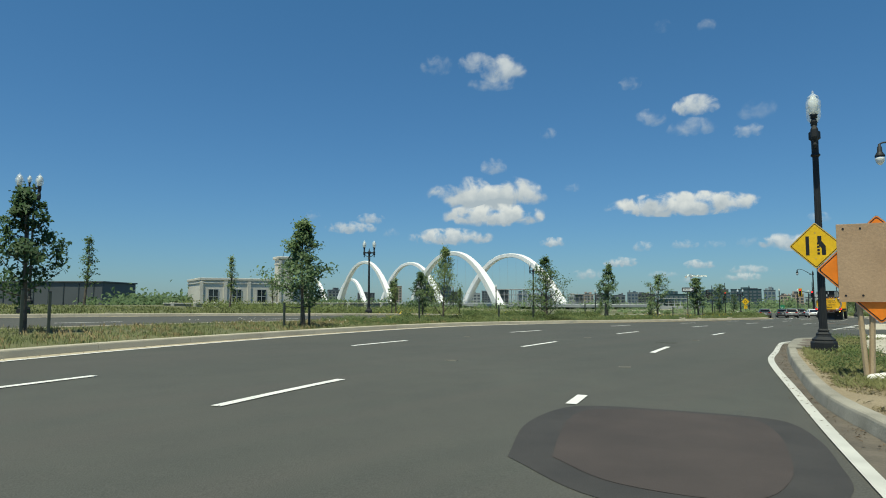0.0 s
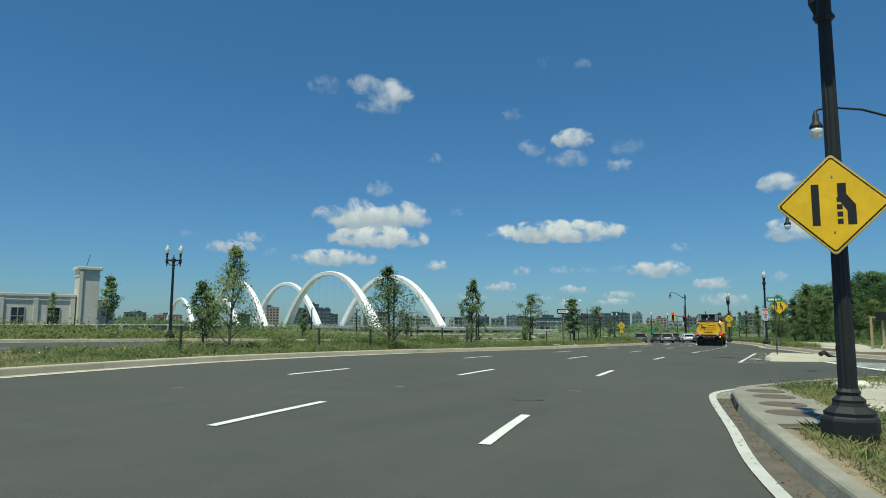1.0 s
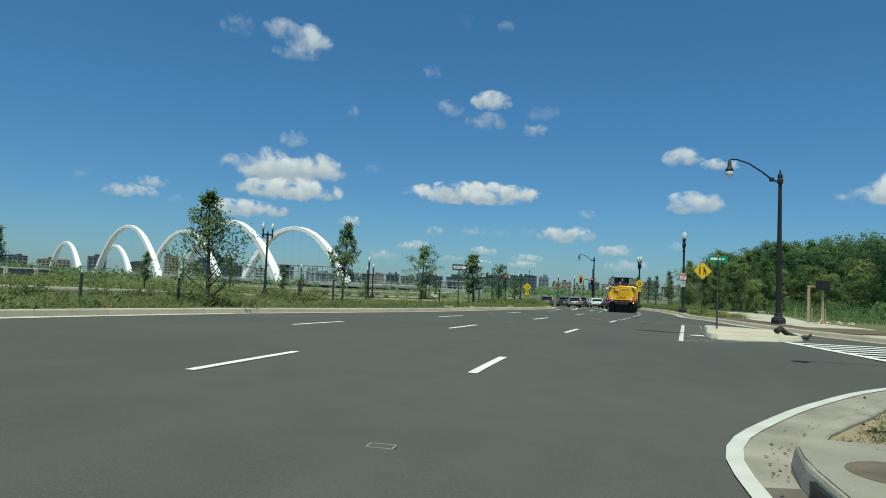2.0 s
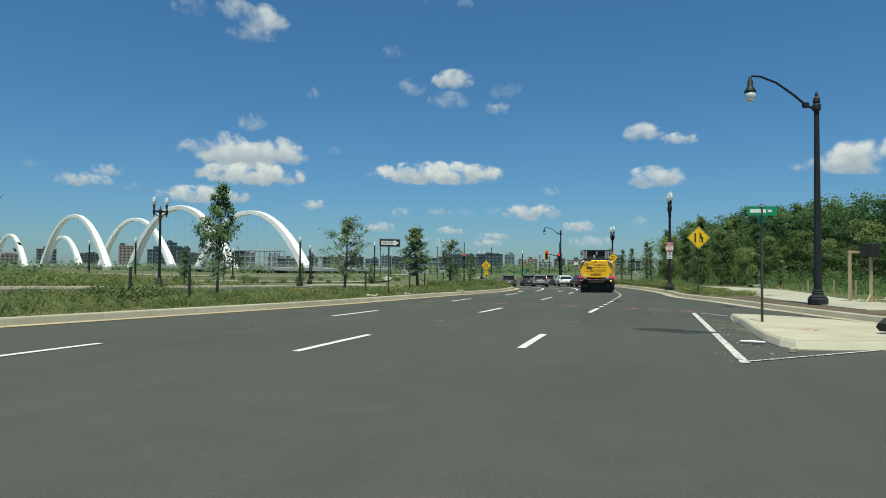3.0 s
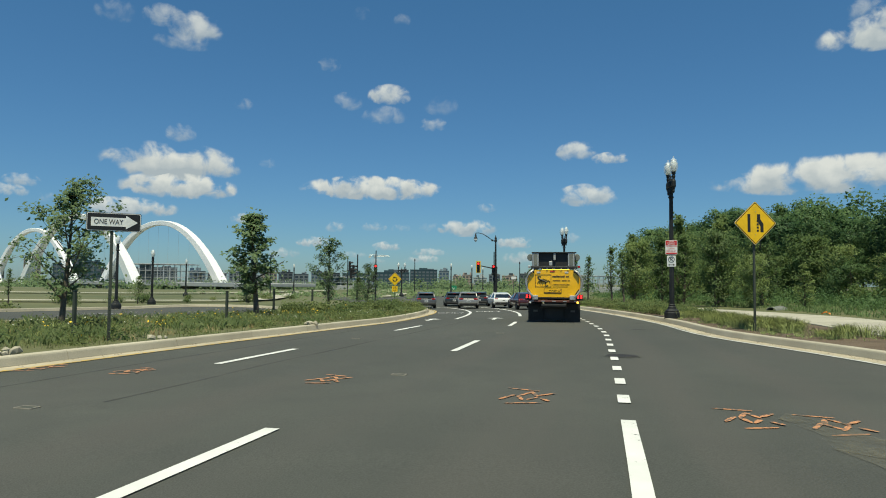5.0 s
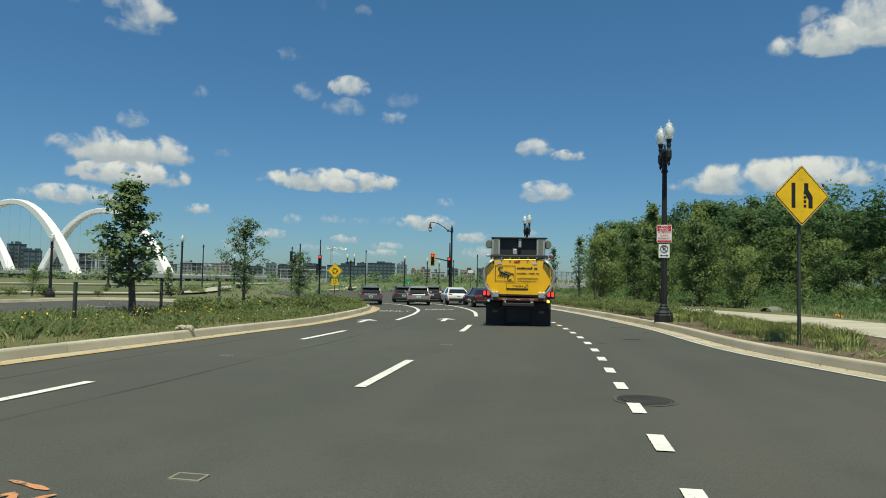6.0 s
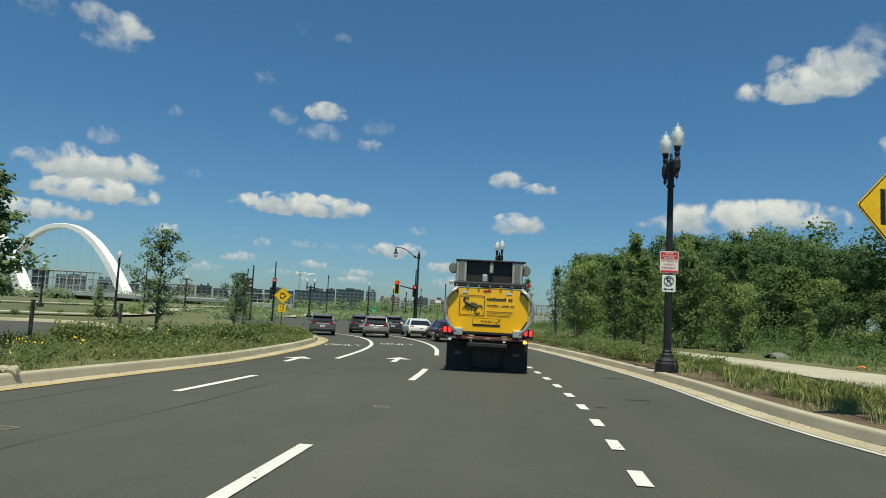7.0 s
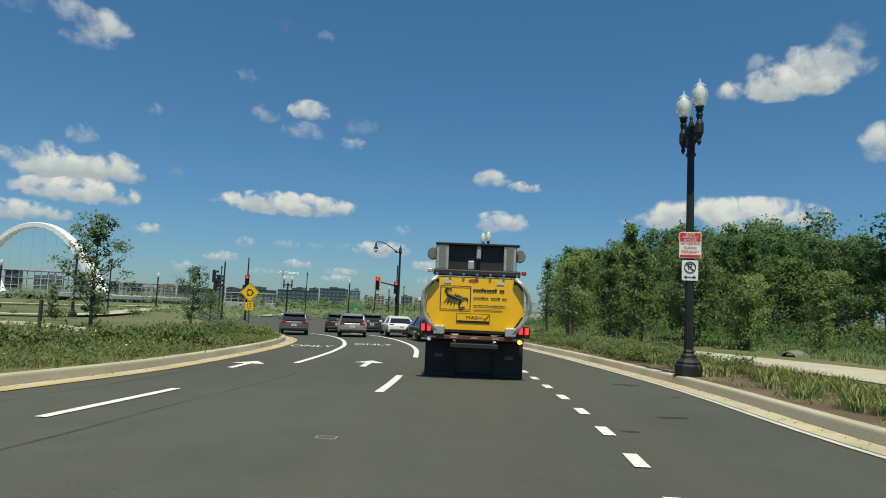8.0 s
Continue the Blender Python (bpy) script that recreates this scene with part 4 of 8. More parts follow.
for k, (x, y, rx, ry, yaw, mat, label, h) in enumerate((
        (24.12, 40.3, 0.28, 0.02, -70, "teal_spray", "faded teal sprayed mark on tar", 0.012), (24.3, 40.0, 0.32, 0.025, -82, "teal_spray", "faded teal sprayed mark on tar", 0.013), (24.0, 40.05, 0.12, 0.02, -60, "teal_spray", "faded teal sprayed mark on tar", 0.014),
        (25.6, 40.2, 0.32, 0.035, -60, "pale_spray", "faded pale yellow sprayed mark in the gutter", 0.014), (25.45, 39.95, 0.38, 0.03, -70, "pale_spray", "faded pale yellow sprayed mark in the gutter", 0.015),
        (25.6, 38.2, 0.30, 0.05, 20, "red_spray", "faded red sprayed mark on concrete", 0.164), (25.75, 38.05, 0.26, 0.04, 35, "red_spray", "faded red sprayed mark on concrete", 0.165))):
    flat_patch("sprayed_mark", blob(x, y, rx, ry, yaw, 90 + k, 20, 0.4), h, M[mat], label, "road marking")


# ---------------------------------------------------------------- lamp posts
def globe_lantern(root, x, z):
    """An acorn lantern on its fitter."""
    bm = lathe(bmesh.new(), [(0.05, z - 0.02), (0.085, z), (0.075, z + 0.05), (0.10, z + 0.09)], 14, (x, 0))
    part("fitter", bm, M["iron"], root, smooth=True)
    bm = lathe(bmesh.new(), [(0.10, z + 0.09), (0.155, z + 0.17), (0.185, z + 0.29), (0.175, z + 0.42), (0.13, z + 0.52), (0.15, z + 0.535), (0.12, z + 0.57), (0.05, z + 0.63), (0.022, z + 0.65), (0.03, z + 0.69), (0.008, z + 0.73)], 18, (x, 0))
    part("globe", bm, M["clear_glass"], root, "clear acorn glass globe", smooth=True)
    bm = lathe(bmesh.new(), [(0.085, z + 0.09), (0.10, z + 0.16), (0.115, z + 0.30), (0.125, z + 0.42), (0.10, z + 0.50), (0.05, z + 0.58)], 14, (x, 0))
    part("refractor", bm, M["globe"], root, "white inner refractor", smooth=True)


def post(root, top, r0=0.102, r1=0.072, plinth=0.27):
    """A cast base and a fluted, tapered shaft."""
    q = plinth * 1.14
    bm = lathe(bmesh.new(), [(q, 0), (q, 0.24), (q * 0.96, 0.27), (q * 0.88, 0.29), (q * 0.90, 0.33), (q * 0.74, 0.37), (q * 0.60, 0.40), (q * 0.56, 0.44), (q * 0.58, 0.47), (r0 * 1.2, 0.52), (r0 * 1.32, 0.56), (r0, 0.60)], 8)
    part("base", bm, M["iron"], root, "stepped cast-iron base")
    bm = bmesh.new()
    seg = 24
    rings = []
    for k in range(7):
        z = 0.58 + (top - 0.58) * k / 6
        r = r0 + (r1 - r0) * k / 6
        rings.append([bm.verts.new(((r if j % 2 else r * 0.9) * math.cos(2 * math.pi * j / seg), (r if j % 2 else r * 0.9) * math.sin(2 * math.pi * j / seg), z)) for j in range(seg)])
    for a, b in zip(rings, rings[1:]):
        for j in range(seg):
            bm.faces.new((a[j], a[(j + 1) % seg], b[(j + 1) % seg], b[j]))
    bm.faces.new(rings[-1])
    part("shaft", bm, M["iron"], root)


def twin_lamp(x, y, yaw, top=6.45, lift=0.14, single=False):
    """A twin-globe street lamp; top is the height of the finials."""
    root = thing("street_lamp", on_ground(x, y, yaw, lift), "black cast-iron street lamp with %s" % ("one white globe" if single else "twin white acorn globes"), "street lamp", "globe lamps")
    z = top - 0.75
    post(root, z - (0.1 if single else 0.45))
    if single:
        bm = lathe(bmesh.new(), [(0.08, z - 0.35), (0.13, z - 0.3), (0.09, z - 0.25), (0.085, z - 0.05), (0.12, z - 0.02), (0.06, z)], 12)
        part("capital", bm, M["iron"], root)
        globe_lantern(root, 0, z)
        return root
    bm = lathe(bmesh.new(), [(0.08, z - 0.95), (0.12, z - 0.9), (0.085, z - 0.84), (0.085, z - 0.5), (0.14, z - 0.46), (0.14, z - 0.28), (0.07, z - 0.22), (0.03, z - 0.1), (0.035, z - 0.04), (0.005, z + 0.02)], 12)
    box(bm, (0, 0, z - 0.37), (0.86, 0.07, 0.12), 0.015)
    part("crossbar", bm, M["iron"], root)
    for sx in (-0.43, 0.43):
        bm = lathe(bmesh.new(), [(0.012, z - 0.78), (0.05, z - 0.70), (0.035, z - 0.64), (0.09, z - 0.5), (0.09, z - 0.3), (0.05, z - 0.2), (0.075, z - 0.1), (0.05, z)], 12, (sx, 0))
        part("arm_end", bm, M["iron"], root)
        bm = tube(bmesh.new(), [(sx * 0.15, 0, z - 0.72), (sx * 0.55, 0, z - 0.66), (sx * 0.92, 0, z - 0.48)], 0.03, 6)
        part("scroll", bm, M["iron"], root)
        globe_lantern(root, sx, z)
    return root


def arm_lamp(x, y, yaw, reach=-3.3, top=8.4, lift=0.14):
    """A tall post with a curved bracket and a hanging teardrop lantern. The arm runs along the local x axis."""
    root = thing("street_lamp", on_ground(x, y, yaw, lift), "tall black street lamp with a curved arm and hanging lantern", "street lamp", "arm lamps")
    post(root, top, 0.14, 0.085, 0.3)
    bm = lathe(bmesh.new(), [(0.085, top - 0.15), (0.15, top - 0.1), (0.15, top + 0.08), (0.10, top + 0.14), (0.13, top + 0.2), (0.11, top + 0.34), (0.05, top + 0.42), (0.06, top + 0.5), (0.008, top + 0.62)], 12)
    part("finial", bm, M["iron"], root)
    L = reach
    bm = tube(bmesh.new(), [(0, 0, top - 0.1), (L * 0.16, 0, top + 0.02), (L * 0.36, 0, top + 0.36), (L * 0.62, 0, top + 0.72), (L * 0.85, 0, top + 0.86), (L * 0.97, 0, top + 0.84), (L, 0, top + 0.78)], 0.045, 8, 0.035)
    box(bm, (L * 0.17, 0, top + 0.03), (0.22, 0.16, 0.2), 0.03)
    part("arm", bm, M["iron"], root)
    z = top + 0.75
    bm = lathe(bmesh.new(), [(0.05, z + 0.05), (0.06, z - 0.05), (0.09, z - 0.09), (0.10, z - 0.3), (0.14, z - 0.36), (0.19, z - 0.45), (0.20, z - 0.52), (0.18, z - 0.53)], 16, (L, 0))
    part("hood", bm, M["iron"], root, smooth=True)
    bm = lathe(bmesh.new(), [(0.18, z - 0.53), (0.19, z - 0.62), (0.15, z - 0.76), (0.07, z - 0.86), (0.005, z - 0.89)], 16, (L, 0))
    part("globe", bm, M["globe"], root, "pale teardrop glass", smooth=True)
    return root


# ---------------------------------------------------------------- traffic signs
def rounded_square(s, r, n=5):
    """Outline in x-z of a square of side s with rounded corners."""
    out = []
    for cx, cz, a0 in ((1, 1, 0), (-1, 1, 90), (-1, -1, 180), (1, -1, 270)):
        for k in range(n + 1):
            a = radians(a0 + 90 * k / n)
            out.append((cx * (s / 2 - r) + r * math.cos(a), cz * (s / 2 - r) + r * math.sin(a)))
    return out


def rounded_rect(w, h, r):
    return [(x + math.copysign((w - h) / 2, x), z) for x, z in rounded_square(h, r)] if w >= h else [(x, z + math.copysign((h - w) / 2, z)) for x, z in rounded_square(w, r)]


def plate(root, name, outline, y, thick, material, label=""):
    return part(name, prism(bmesh.new(), outline, y, y + thick), M[material], root, label)


def turned(outline, deg, cx=0.0, cz=0.0):
    c, s = math.cos(radians(deg)), math.sin(radians(deg))
    return [(x * c - z * s + cx, x * s + z * c + cz) for x, z in outline]


def diamond(root, side, cz, face, y=-0.09):
    """A diamond sign plate, its border band and its back."""
    plate(root, "sign_back", turned(rounded_square(side, 0.045), 45, 0, cz), y, 0.004, "sign_back")
    plate(root, "sign_border", turned(rounded_square(side - 0.02, 0.04), 45, 0, cz), y - 0.003, 0.003, face)
    plate(root, "sign_band", turned(rounded_square(side - 0.05, 0.035), 45, 0, cz), y - 0.005, 0.002, "sign_black")
    plate(root, "sign_face", turned(rounded_square(side - 0.085, 0.03), 45, 0, cz), y - 0.007, 0.002, face)


def lane_ends_symbol(root, cz, s, y):
    """Right lane ends: a bar, a row of dots and a bent bar."""
    for name, pts in (("symbol_bar", [(-0.27, -0.30), (-0.17, -0.30), (-0.17, 0.30), (-0.27, 0.30)]),
                      ("symbol_bent_bar", [(0.10, -0.30), (0.10, -0.30), (0.28, -0.30), (0.28, -0.02), (0.17, 0.14), (0.17, 0.30), (0.06, 0.30), (0.06, 0.08), (0.17, -0.10), (0.17, -0.30)][2:])):
        plate(root, name, [(x * s, z * s + cz) for x, z in pts], y, 0.002, "sign_black")
    for k in range(4):
        plate(root, "symbol_dot", [(x * s, (z - 0.25 + 0.105 * k) * s + cz) for x, z in ((0.045, -0.035), (0.115, -0.035), (0.115, 0.035), (0.045, 0.035))], y - 0.0005, 0.002, "sign_black")


def square_post(root, h, w=0.055, material="green_post", holes=True):
    bm = box(bmesh.new(), (0, 0, h / 2), (w, w, h), 0.006)
    part("sign_post", bm, M[material], root)
    if holes:
        for k in range(int(h * 0.35 / 0.08)):
            part("post_hole", box(bmesh.new(), (0, -w / 2 - 0.001, 0.1 + 0.08 * k), (0.016, 0.003, 0.016)), M["sign_black"], root)


def words(root, text, size, x, z, y, material="sign_black", wide=None):
    bm = lettering(text, size, 0.001)
    if wide:
        xs = [v.co.x for v in bm.verts]
        k = wide / (max(xs) - min(xs))
        bmesh.ops.scale(bm, vec=(k, 1, 1), verts=bm.verts)
    bmesh.ops.translate(bm, vec=(x, y, z), verts=bm.verts)
    return part("lettering", bm, M[material], root)


# lane-ends sign fixed to the first lamp post
def lane_ends_sign(m, cz, with_post, label):
    root = thing("lane_ends_sign", m, label, "traffic sign", "lane signs")
    y = -0.09 if with_post else -0.14
    diamond(root, 0.90 if with_post else 0.86, cz, "sign_yellow", y)
    lane_ends_symbol(root, cz, 0.86 if with_post else 0.82, y - 0.009)
    if with_post:
        square_post(root, cz + 0.45)
    else:
        for dz in (-0.3, 0.3):
            part("band", lathe(bmesh.new(), [(0.122, cz + dz - 0.02), (0.122, cz + dz + 0.02)], 16, (0.06, 0.06)), M["steel"], root)
    for dz in (-0.33, 0.33):
        part("bolt", lathe(bmesh.new(), [(0.012, 0), (0.012, 0.001)], 8, (0, 0)), M["steel"], root).matrix_basis = pose(0, y - 0.011, cz + dz, 90, 0, 0)
    return root


twin_lamp(9.85, 16.97, 60, 6.80)
lane_ends_sign(on_ground(9.70, 16.88, -33, 0.14), 2.74, False, "yellow diamond lane-ends sign banded to a lamp post")
lane_ends_sign(on_ground(38.8, 56.02, -22, 0.14), 3.10, True, "yellow diamond lane-ends sign on a green steel post")
twin_lamp(42.7, 62.94, 58.5, 6.60)
twin_lamp(52.7, 83.4, 73, 6.0)
twin_lamp(-20.0, 31.4, 15, 6.85, 0.1)
twin_lamp(-6.3, 56.8, 0, 6.4, 0.1)
twin_lamp(10.9, 77.8, 20, 6.4, 0.1)
twin_lamp(-32.0, 51.0, 0, 10.2, 0.05)
twin_lamp(56.4, 123.7, -30, 4.6, 0.0)
for x, y, h in ((22.5, 90.0, 4.8), (34.5, 108.0, 5.2), (25.0, 99.5, 4.4), (8.0, 96.0, 4.4), (30.0, 128.0, 4.6), (18.0, 118.0, 4.2), (2.0, 112.0, 4.4), (46.0, 140.0, 4.6), (75.0, 138.0, 4.6), (84.0, 150.0, 4.6), (66.0, 128.0, 4.6)):
    twin_lamp(x, y, 0, h, 0.05, single=True)
arm_lamp(34.95, 45.55, 0, -3.25, 7.45)
arm_lamp(22.0, 26.3, -28, -3.4, 7.4)
arm_lamp(59.5, 104.7, -34, -2.2, 6.5, lift=0.0)

# snow-route and no-parking plates on the second lamp post
root = thing("parking_signs", on_ground(42.72, 62.96, -48, 0.14), "red and white snow-route plate above a no-parking plate", "traffic sign", "parking signs")
zc = 2.90
plate(root, "sign_plate", rounded_rect(0.46, 0.58, 0.03), -0.12, 0.004, "sign_white").location = (0, 0, zc)
for w, h, dz in ((0.43, 0.19, 0.175), (0.43, 0.06, -0.245)):
    plate(root, "red_panel", [(-w / 2, zc + dz - h / 2), (w / 2, zc + dz - h / 2), (w / 2, zc + dz + h / 2), (-w / 2, zc + dz + h / 2)], -0.124, 0.003, "sign_red")
words(root, "SNOW", 0.085, 0, zc + 0.235, -0.127, "sign_white", 0.2)
words(root, "EMERGENCY", 0.06, 0, zc + 0.17, -0.127, "sign_white", 0.33)
words(root, "ROUTE", 0.085, 0, zc + 0.105, -0.127, "sign_white", 0.26)
words(root, "NO PARKING", 0.075, 0, zc + 0.035, -0.126, "sign_red", 0.40)
words(root, "DURING", 0.075, 0, zc - 0.06, -0.126, "sign_red", 0.26)
words(root, "EMERGENCY", 0.075, 0, zc - 0.15, -0.126, "sign_red", 0.37)
zp = 2.34
plate(root, "sign_plate", rounded_rect(0.34, 0.45, 0.03), -0.12, 0.004, "sign_white").location = (0, 0, zp)
words(root, "P", 0.2, 0, zp + 0.07, -0.125)
ringm = bmesh.new()
tube(ringm, [(0.115 * math.cos(2 * math.pi * k / 24), -0.126, zp + 0.07 + 0.115 * math.sin(2 * math.pi * k / 24)) for k in range(25)], 0.010, 5)
cyl(ringm, (-0.08, -0.126, zp + 0.15), (0.08, -0.126, zp - 0.01), 0.010, seg=6)
part("prohibition_ring", ringm, M["sign_black"], root)
bm = box(bmesh.new(), (0, -0.125, zp - 0.15), (0.16, 0.003, 0.02))
for sx in (-1, 1):
    prism(bm, [(sx * 0.13, zp - 0.15), (sx * 0.07, zp - 0.115), (sx * 0.07, zp - 0.185)], -0.127, -0.124)
part("double_arrow", bm, M["sign_black"], root)

# one-way sign
root = thing("one_way_sign", on_ground(22.36, 59.6, 0, 0.13) @ Matrix.Diagonal((1.2, 1.2, 1.03, 1)), "black and white one-way arrow sign on a steel post", "traffic sign")
square_post(root, 2.78)
plate(root, "sign_plate", rounded_rect(0.92, 0.40, 0.03), -0.05, 0.004, "sign_black").location = (0.03, 0, 2.57)
plate(root, "sign_edge", rounded_rect(0.90, 0.38, 0.03), -0.052, 0.002, "sign_white").location = (0.03, 0, 2.57)
plate(root, "sign_ground", rounded_rect(0.88, 0.36, 0.03), -0.054, 0.002, "sign_black").location = (0.03, 0, 2.57)
plate(root, "arrow", [(x + 0.03, z + 2.57) for x, z in ((-0.38, -0.095), (0.2, -0.095), (0.2, -0.15), (0.40, 0.0), (0.2, 0.15), (0.2, 0.095), (-0.38, 0.095))], -0.057, 0.002, "sign_white")
words(root, "ONE WAY", 0.15, -0.06, 2.57, -0.060, wide=0.48)

# roundabout warning with speed plate
def roundabout_sign(m, with_post, label):
    root = thing("roundabout_sign", m, label, "traffic sign", "roundabout signs")
    if with_post:
        square_post(root, 2.0)
    diamond(root, 0.74, 2.15, "sign_yellow", -0.05)
    for k in range(3):
        a0 = 120 * k + 20
        pts = [(0.15 * math.cos(radians(a0 + 10 * j)), -0.06, 2.15 + 0.15 * math.sin(radians(a0 + 10 * j))) for j in range(9)]
        bm = tube(bmesh.new(), pts, 0.02, 5)
        a = radians(a0 + 100)
        e = Vector((0.15 * math.cos(a), 0, 2.15 + 0.15 * math.sin(a)))
        t = Vector((-math.sin(a), 0, math.cos(a)))
        nrm = Vector((math.cos(a), 0, math.sin(a)))
        tri = [e + t * 0.06, e - t * 0.05 + nrm * 0.07, e - t * 0.05 - nrm * 0.07]
        prism(bm, [(p.x, p.z) for p in tri], -0.066, -0.056)
        part("circling_arrow", bm, M["sign_black"], root)
    plate(root, "speed_plate", rounded_square(0.42, 0.03), -0.05, 0.004, "sign_yellow").location = (0, 0, 1.42)
    words(root, "15", 0.28, 0, 1.48, -0.056)
    words(root, "MPH", 0.09, 0, 1.30, -0.056, wide=0.2)


roundabout_sign(on_ground(41.1, 88.65, -32, 0.05), True, "yellow diamond roundabout sign over a small 15 speed plate")
roundabout_sign(on_ground(52.66, 83.3, -32, 0.75), False, "yellow roundabout sign and speed plate banded to a lamp post")

# street-name blade on the island
root = thing("street_name_sign", on_ground(26.45, 40.15, -20, 0.158), "green street-name blade on a perforated steel post", "traffic sign")
square_post(root, 2.95, 0.05)
plate(root, "name_blade", rounded_rect(0.76, 0.23, 0.02), -0.012, 0.004, "sign_green").location = (0.0, 0, 2.78)
for x0, w, h in ((-0.1, 0.40, 0.09), (0.2, 0.1, 0.06)):
    plate(root, "name_bar", [(x0 - w / 2, 2.78 - h / 2), (x0 + w / 2, 2.78 - h / 2), (x0 + w / 2, 2.78 + h / 2), (x0 - w / 2, 2.78 + h / 2)], -0.015, 0.002, "sign_white")
bm = box(bmesh.new(), (0, 0, 2.57), (0.016, 0.42, 0.18), 0.004)
part("cross_blade", bm, M["sign_green"], root)
part("bracket", box(bmesh.new(), (0, 0, 2.90), (0.07, 0.07, 0.05), 0.01), M["galvanised"], root)

# green guide sign beyond the signals
root = thing("guide_sign", pose(83, 160, -1.55, 0, 0, -34) @ Matrix.Diagonal((0.66, 0.66, 0.66, 1)), "green guide sign with a white roundabout diagram on two posts", "traffic sign")
for sx in (-0.6, 0.6):
    part("sign_post", cyl(bmesh.new(), (sx, 0, 0), (sx, 0, 2.6), 0.05), M["galvanised"], root)
plate(root, "sign_plate", rounded_rect(1.9, 1.8, 0.08), -0.06, 0.01, "sign_green").location = (0, 0, 2.2)
bm = bmesh.new()
tube(bm, [(0.0, -0.07, 1.5), (0.0, -0.07, 2.0)], 0.06, 5)
tube(bm, [(0.0, -0.07, 2.0), (-0.45, -0.07, 2.6)], 0.06, 5)
tube(bm, [(0.0, -0.07, 2.0), (0.45, -0.07, 2.6)], 0.06, 5)
part("diagram", bm, M["sign_white"], root)
root = thing("small_white_sign", pose(66.5, 112.0, -0.5, 0, 0, -34), "small white plate sign on a post", "traffic sign")
square_post(root, 2.4)
plate(root, "sign_plate", rounded_rect(0.6, 0.35, 0.03), -0.05, 0.004, "sign_white").location = (0, 0, 2.3)


# ---------------------------------------------------------------- orange construction sign half covered by a board
root = thing("construction_sign", on_ground(7.27, 10.85, -24, 0.14), "orange diamond construction sign half covered by plywood on timber legs", "traffic sign")
diamond(root, 1.30, 1.84, "sign_orange", -0.02)
for dx, lean in ((-0.28, 0.05), (-0.12, -0.04)):
    part("leg", cyl(bmesh.new(), (dx + lean, 0.06, 0.0), (dx - lean, 0.05, 1.9), 0.045, seg=6), M["timber"], root, "pale timber leg")
part("plywood_panel", box(bmesh.new(), (0.08, -0.06, 1.95), (1.36, 0.018, 1.32), 0.004), M["plywood"], root, "plain brown plywood board")
for x in (-0.5, -0.25, 0.2, 0.6):
    for z in (1.40, 2.53):
        part("screw", cyl(bmesh.new(), (x, -0.074, z), (x, -0.069, z), 0.018, seg=8), M["iron"], root)


def sandbag(x, y, yaw, sc):
    bm = bmesh.new()
    bmesh.ops.create_icosphere(bm, subdivisions=3, radius=1.0)
    rng = random.Random(int(x * 100))
    for v in bm.verts:
        n = noise.noise(v.co * 2.3 + Vector((x, y, 0)))
        v.co = Vector((v.co.x * 0.30 * sc, v.co.y * 0.19 * sc, max(v.co.z * 0.10 * sc, -0.05))) * (1 + 0.22 * n)
    ob = part("sandbag", bm, M["sandbag"], smooth=True)
    ob.matrix_basis = on_ground(x, y, yaw, 0.19)
    tagged(ob, "white sandbag weighting a construction sign", "sandbag", "sandbags")


for x, y, yaw, sc in ((7.15, 10.65, 10, 1.0), (7.6, 10.9, -30, 0.95), (7.45, 10.4, 40, 0.9), (15.2, 22.9, 5, 1.5)):
    sandbag(x, y, yaw, sc)

# small timber box on a stake by the footway
root = thing("box_on_stake", on_ground(38.4, 46.0, 10, 0.16), "black box on a pale timber stake by the footway", "box")
part("stake", box(bmesh.new(), (0, 0, 0.95), (0.10, 0.10, 1.9), 0.01), M["timber"], root)
bm = box(bmesh.new(), (0, 0, 2.1), (0.62, 0.45, 0.55), 0.03)
part("box", bm, M["truck_black"], root)
for sx in (-1, 1):
    part("brace", cyl(bmesh.new(), (sx * 0.35, 0, 0), (0, 0, 0.35), 0.04, seg=6), M["timber"], root)
root = thing("timber_post", on_ground(38.4, 46.9, 10, 0.16), "tall pale timber post by the footway", "post")
part("post", box(bmesh.new(), (0, 0, 1.05), (0.14, 0.09, 2.1), 0.01), M["timber"], root)
part("rail", box(bmesh.new(), (0.3, 0, 2.05), (0.8, 0.06, 0.09), 0.01), M["timber"], root)
for x, y, h, m_ in ((47.6, 56.6, 0.7, "timber"), (45.6, 53.3, 0.75, "timber"), (44.2, 51.0, 0.8, "timber")):
    ob = part("marker_stake", box(bmesh.new(), (0, 0, h / 2), (0.06, 0.06, h), 0.005), M[m_])
    ob.matrix_basis = on_ground(x, y, 20, 0.14)
    tagged(ob, "short pale timber marker stake in the grass", "stake", "marker stakes")
# torn strip of rubber lying at the crosswalk
ob = part("tyre_scrap", tube(bmesh.new(), [(0.0, 0, 0.22), (0.18, 0.05, 0.30), (0.36, 0.02, 0.16), (0.6, -0.1, 0.07), (0.9, -0.12, 0.05), (1.15, 0.0, 0.10), (1.3, 0.1, 0.14)], 0.085, 6, 0.03), M["rubber"])
ob.matrix_basis = on_ground(26.25, 36.95, 2, 0.02) @ Matrix.Diagonal((1.35, 1.35, 1.25, 1))
tagged(ob, "scrap of black tyre rubber lying by the kerb", "debris")
ob = part("metal_tube", lathe(bmesh.new(), [(0.012, -0.235), (0.026, -0.22), (0.036, -0.03), (0.042, -0.028), (0.042, 0.028), (0.036, 0.03), (0.026, 0.21), (0.010, 0.235)], 12), M["galvanised"])
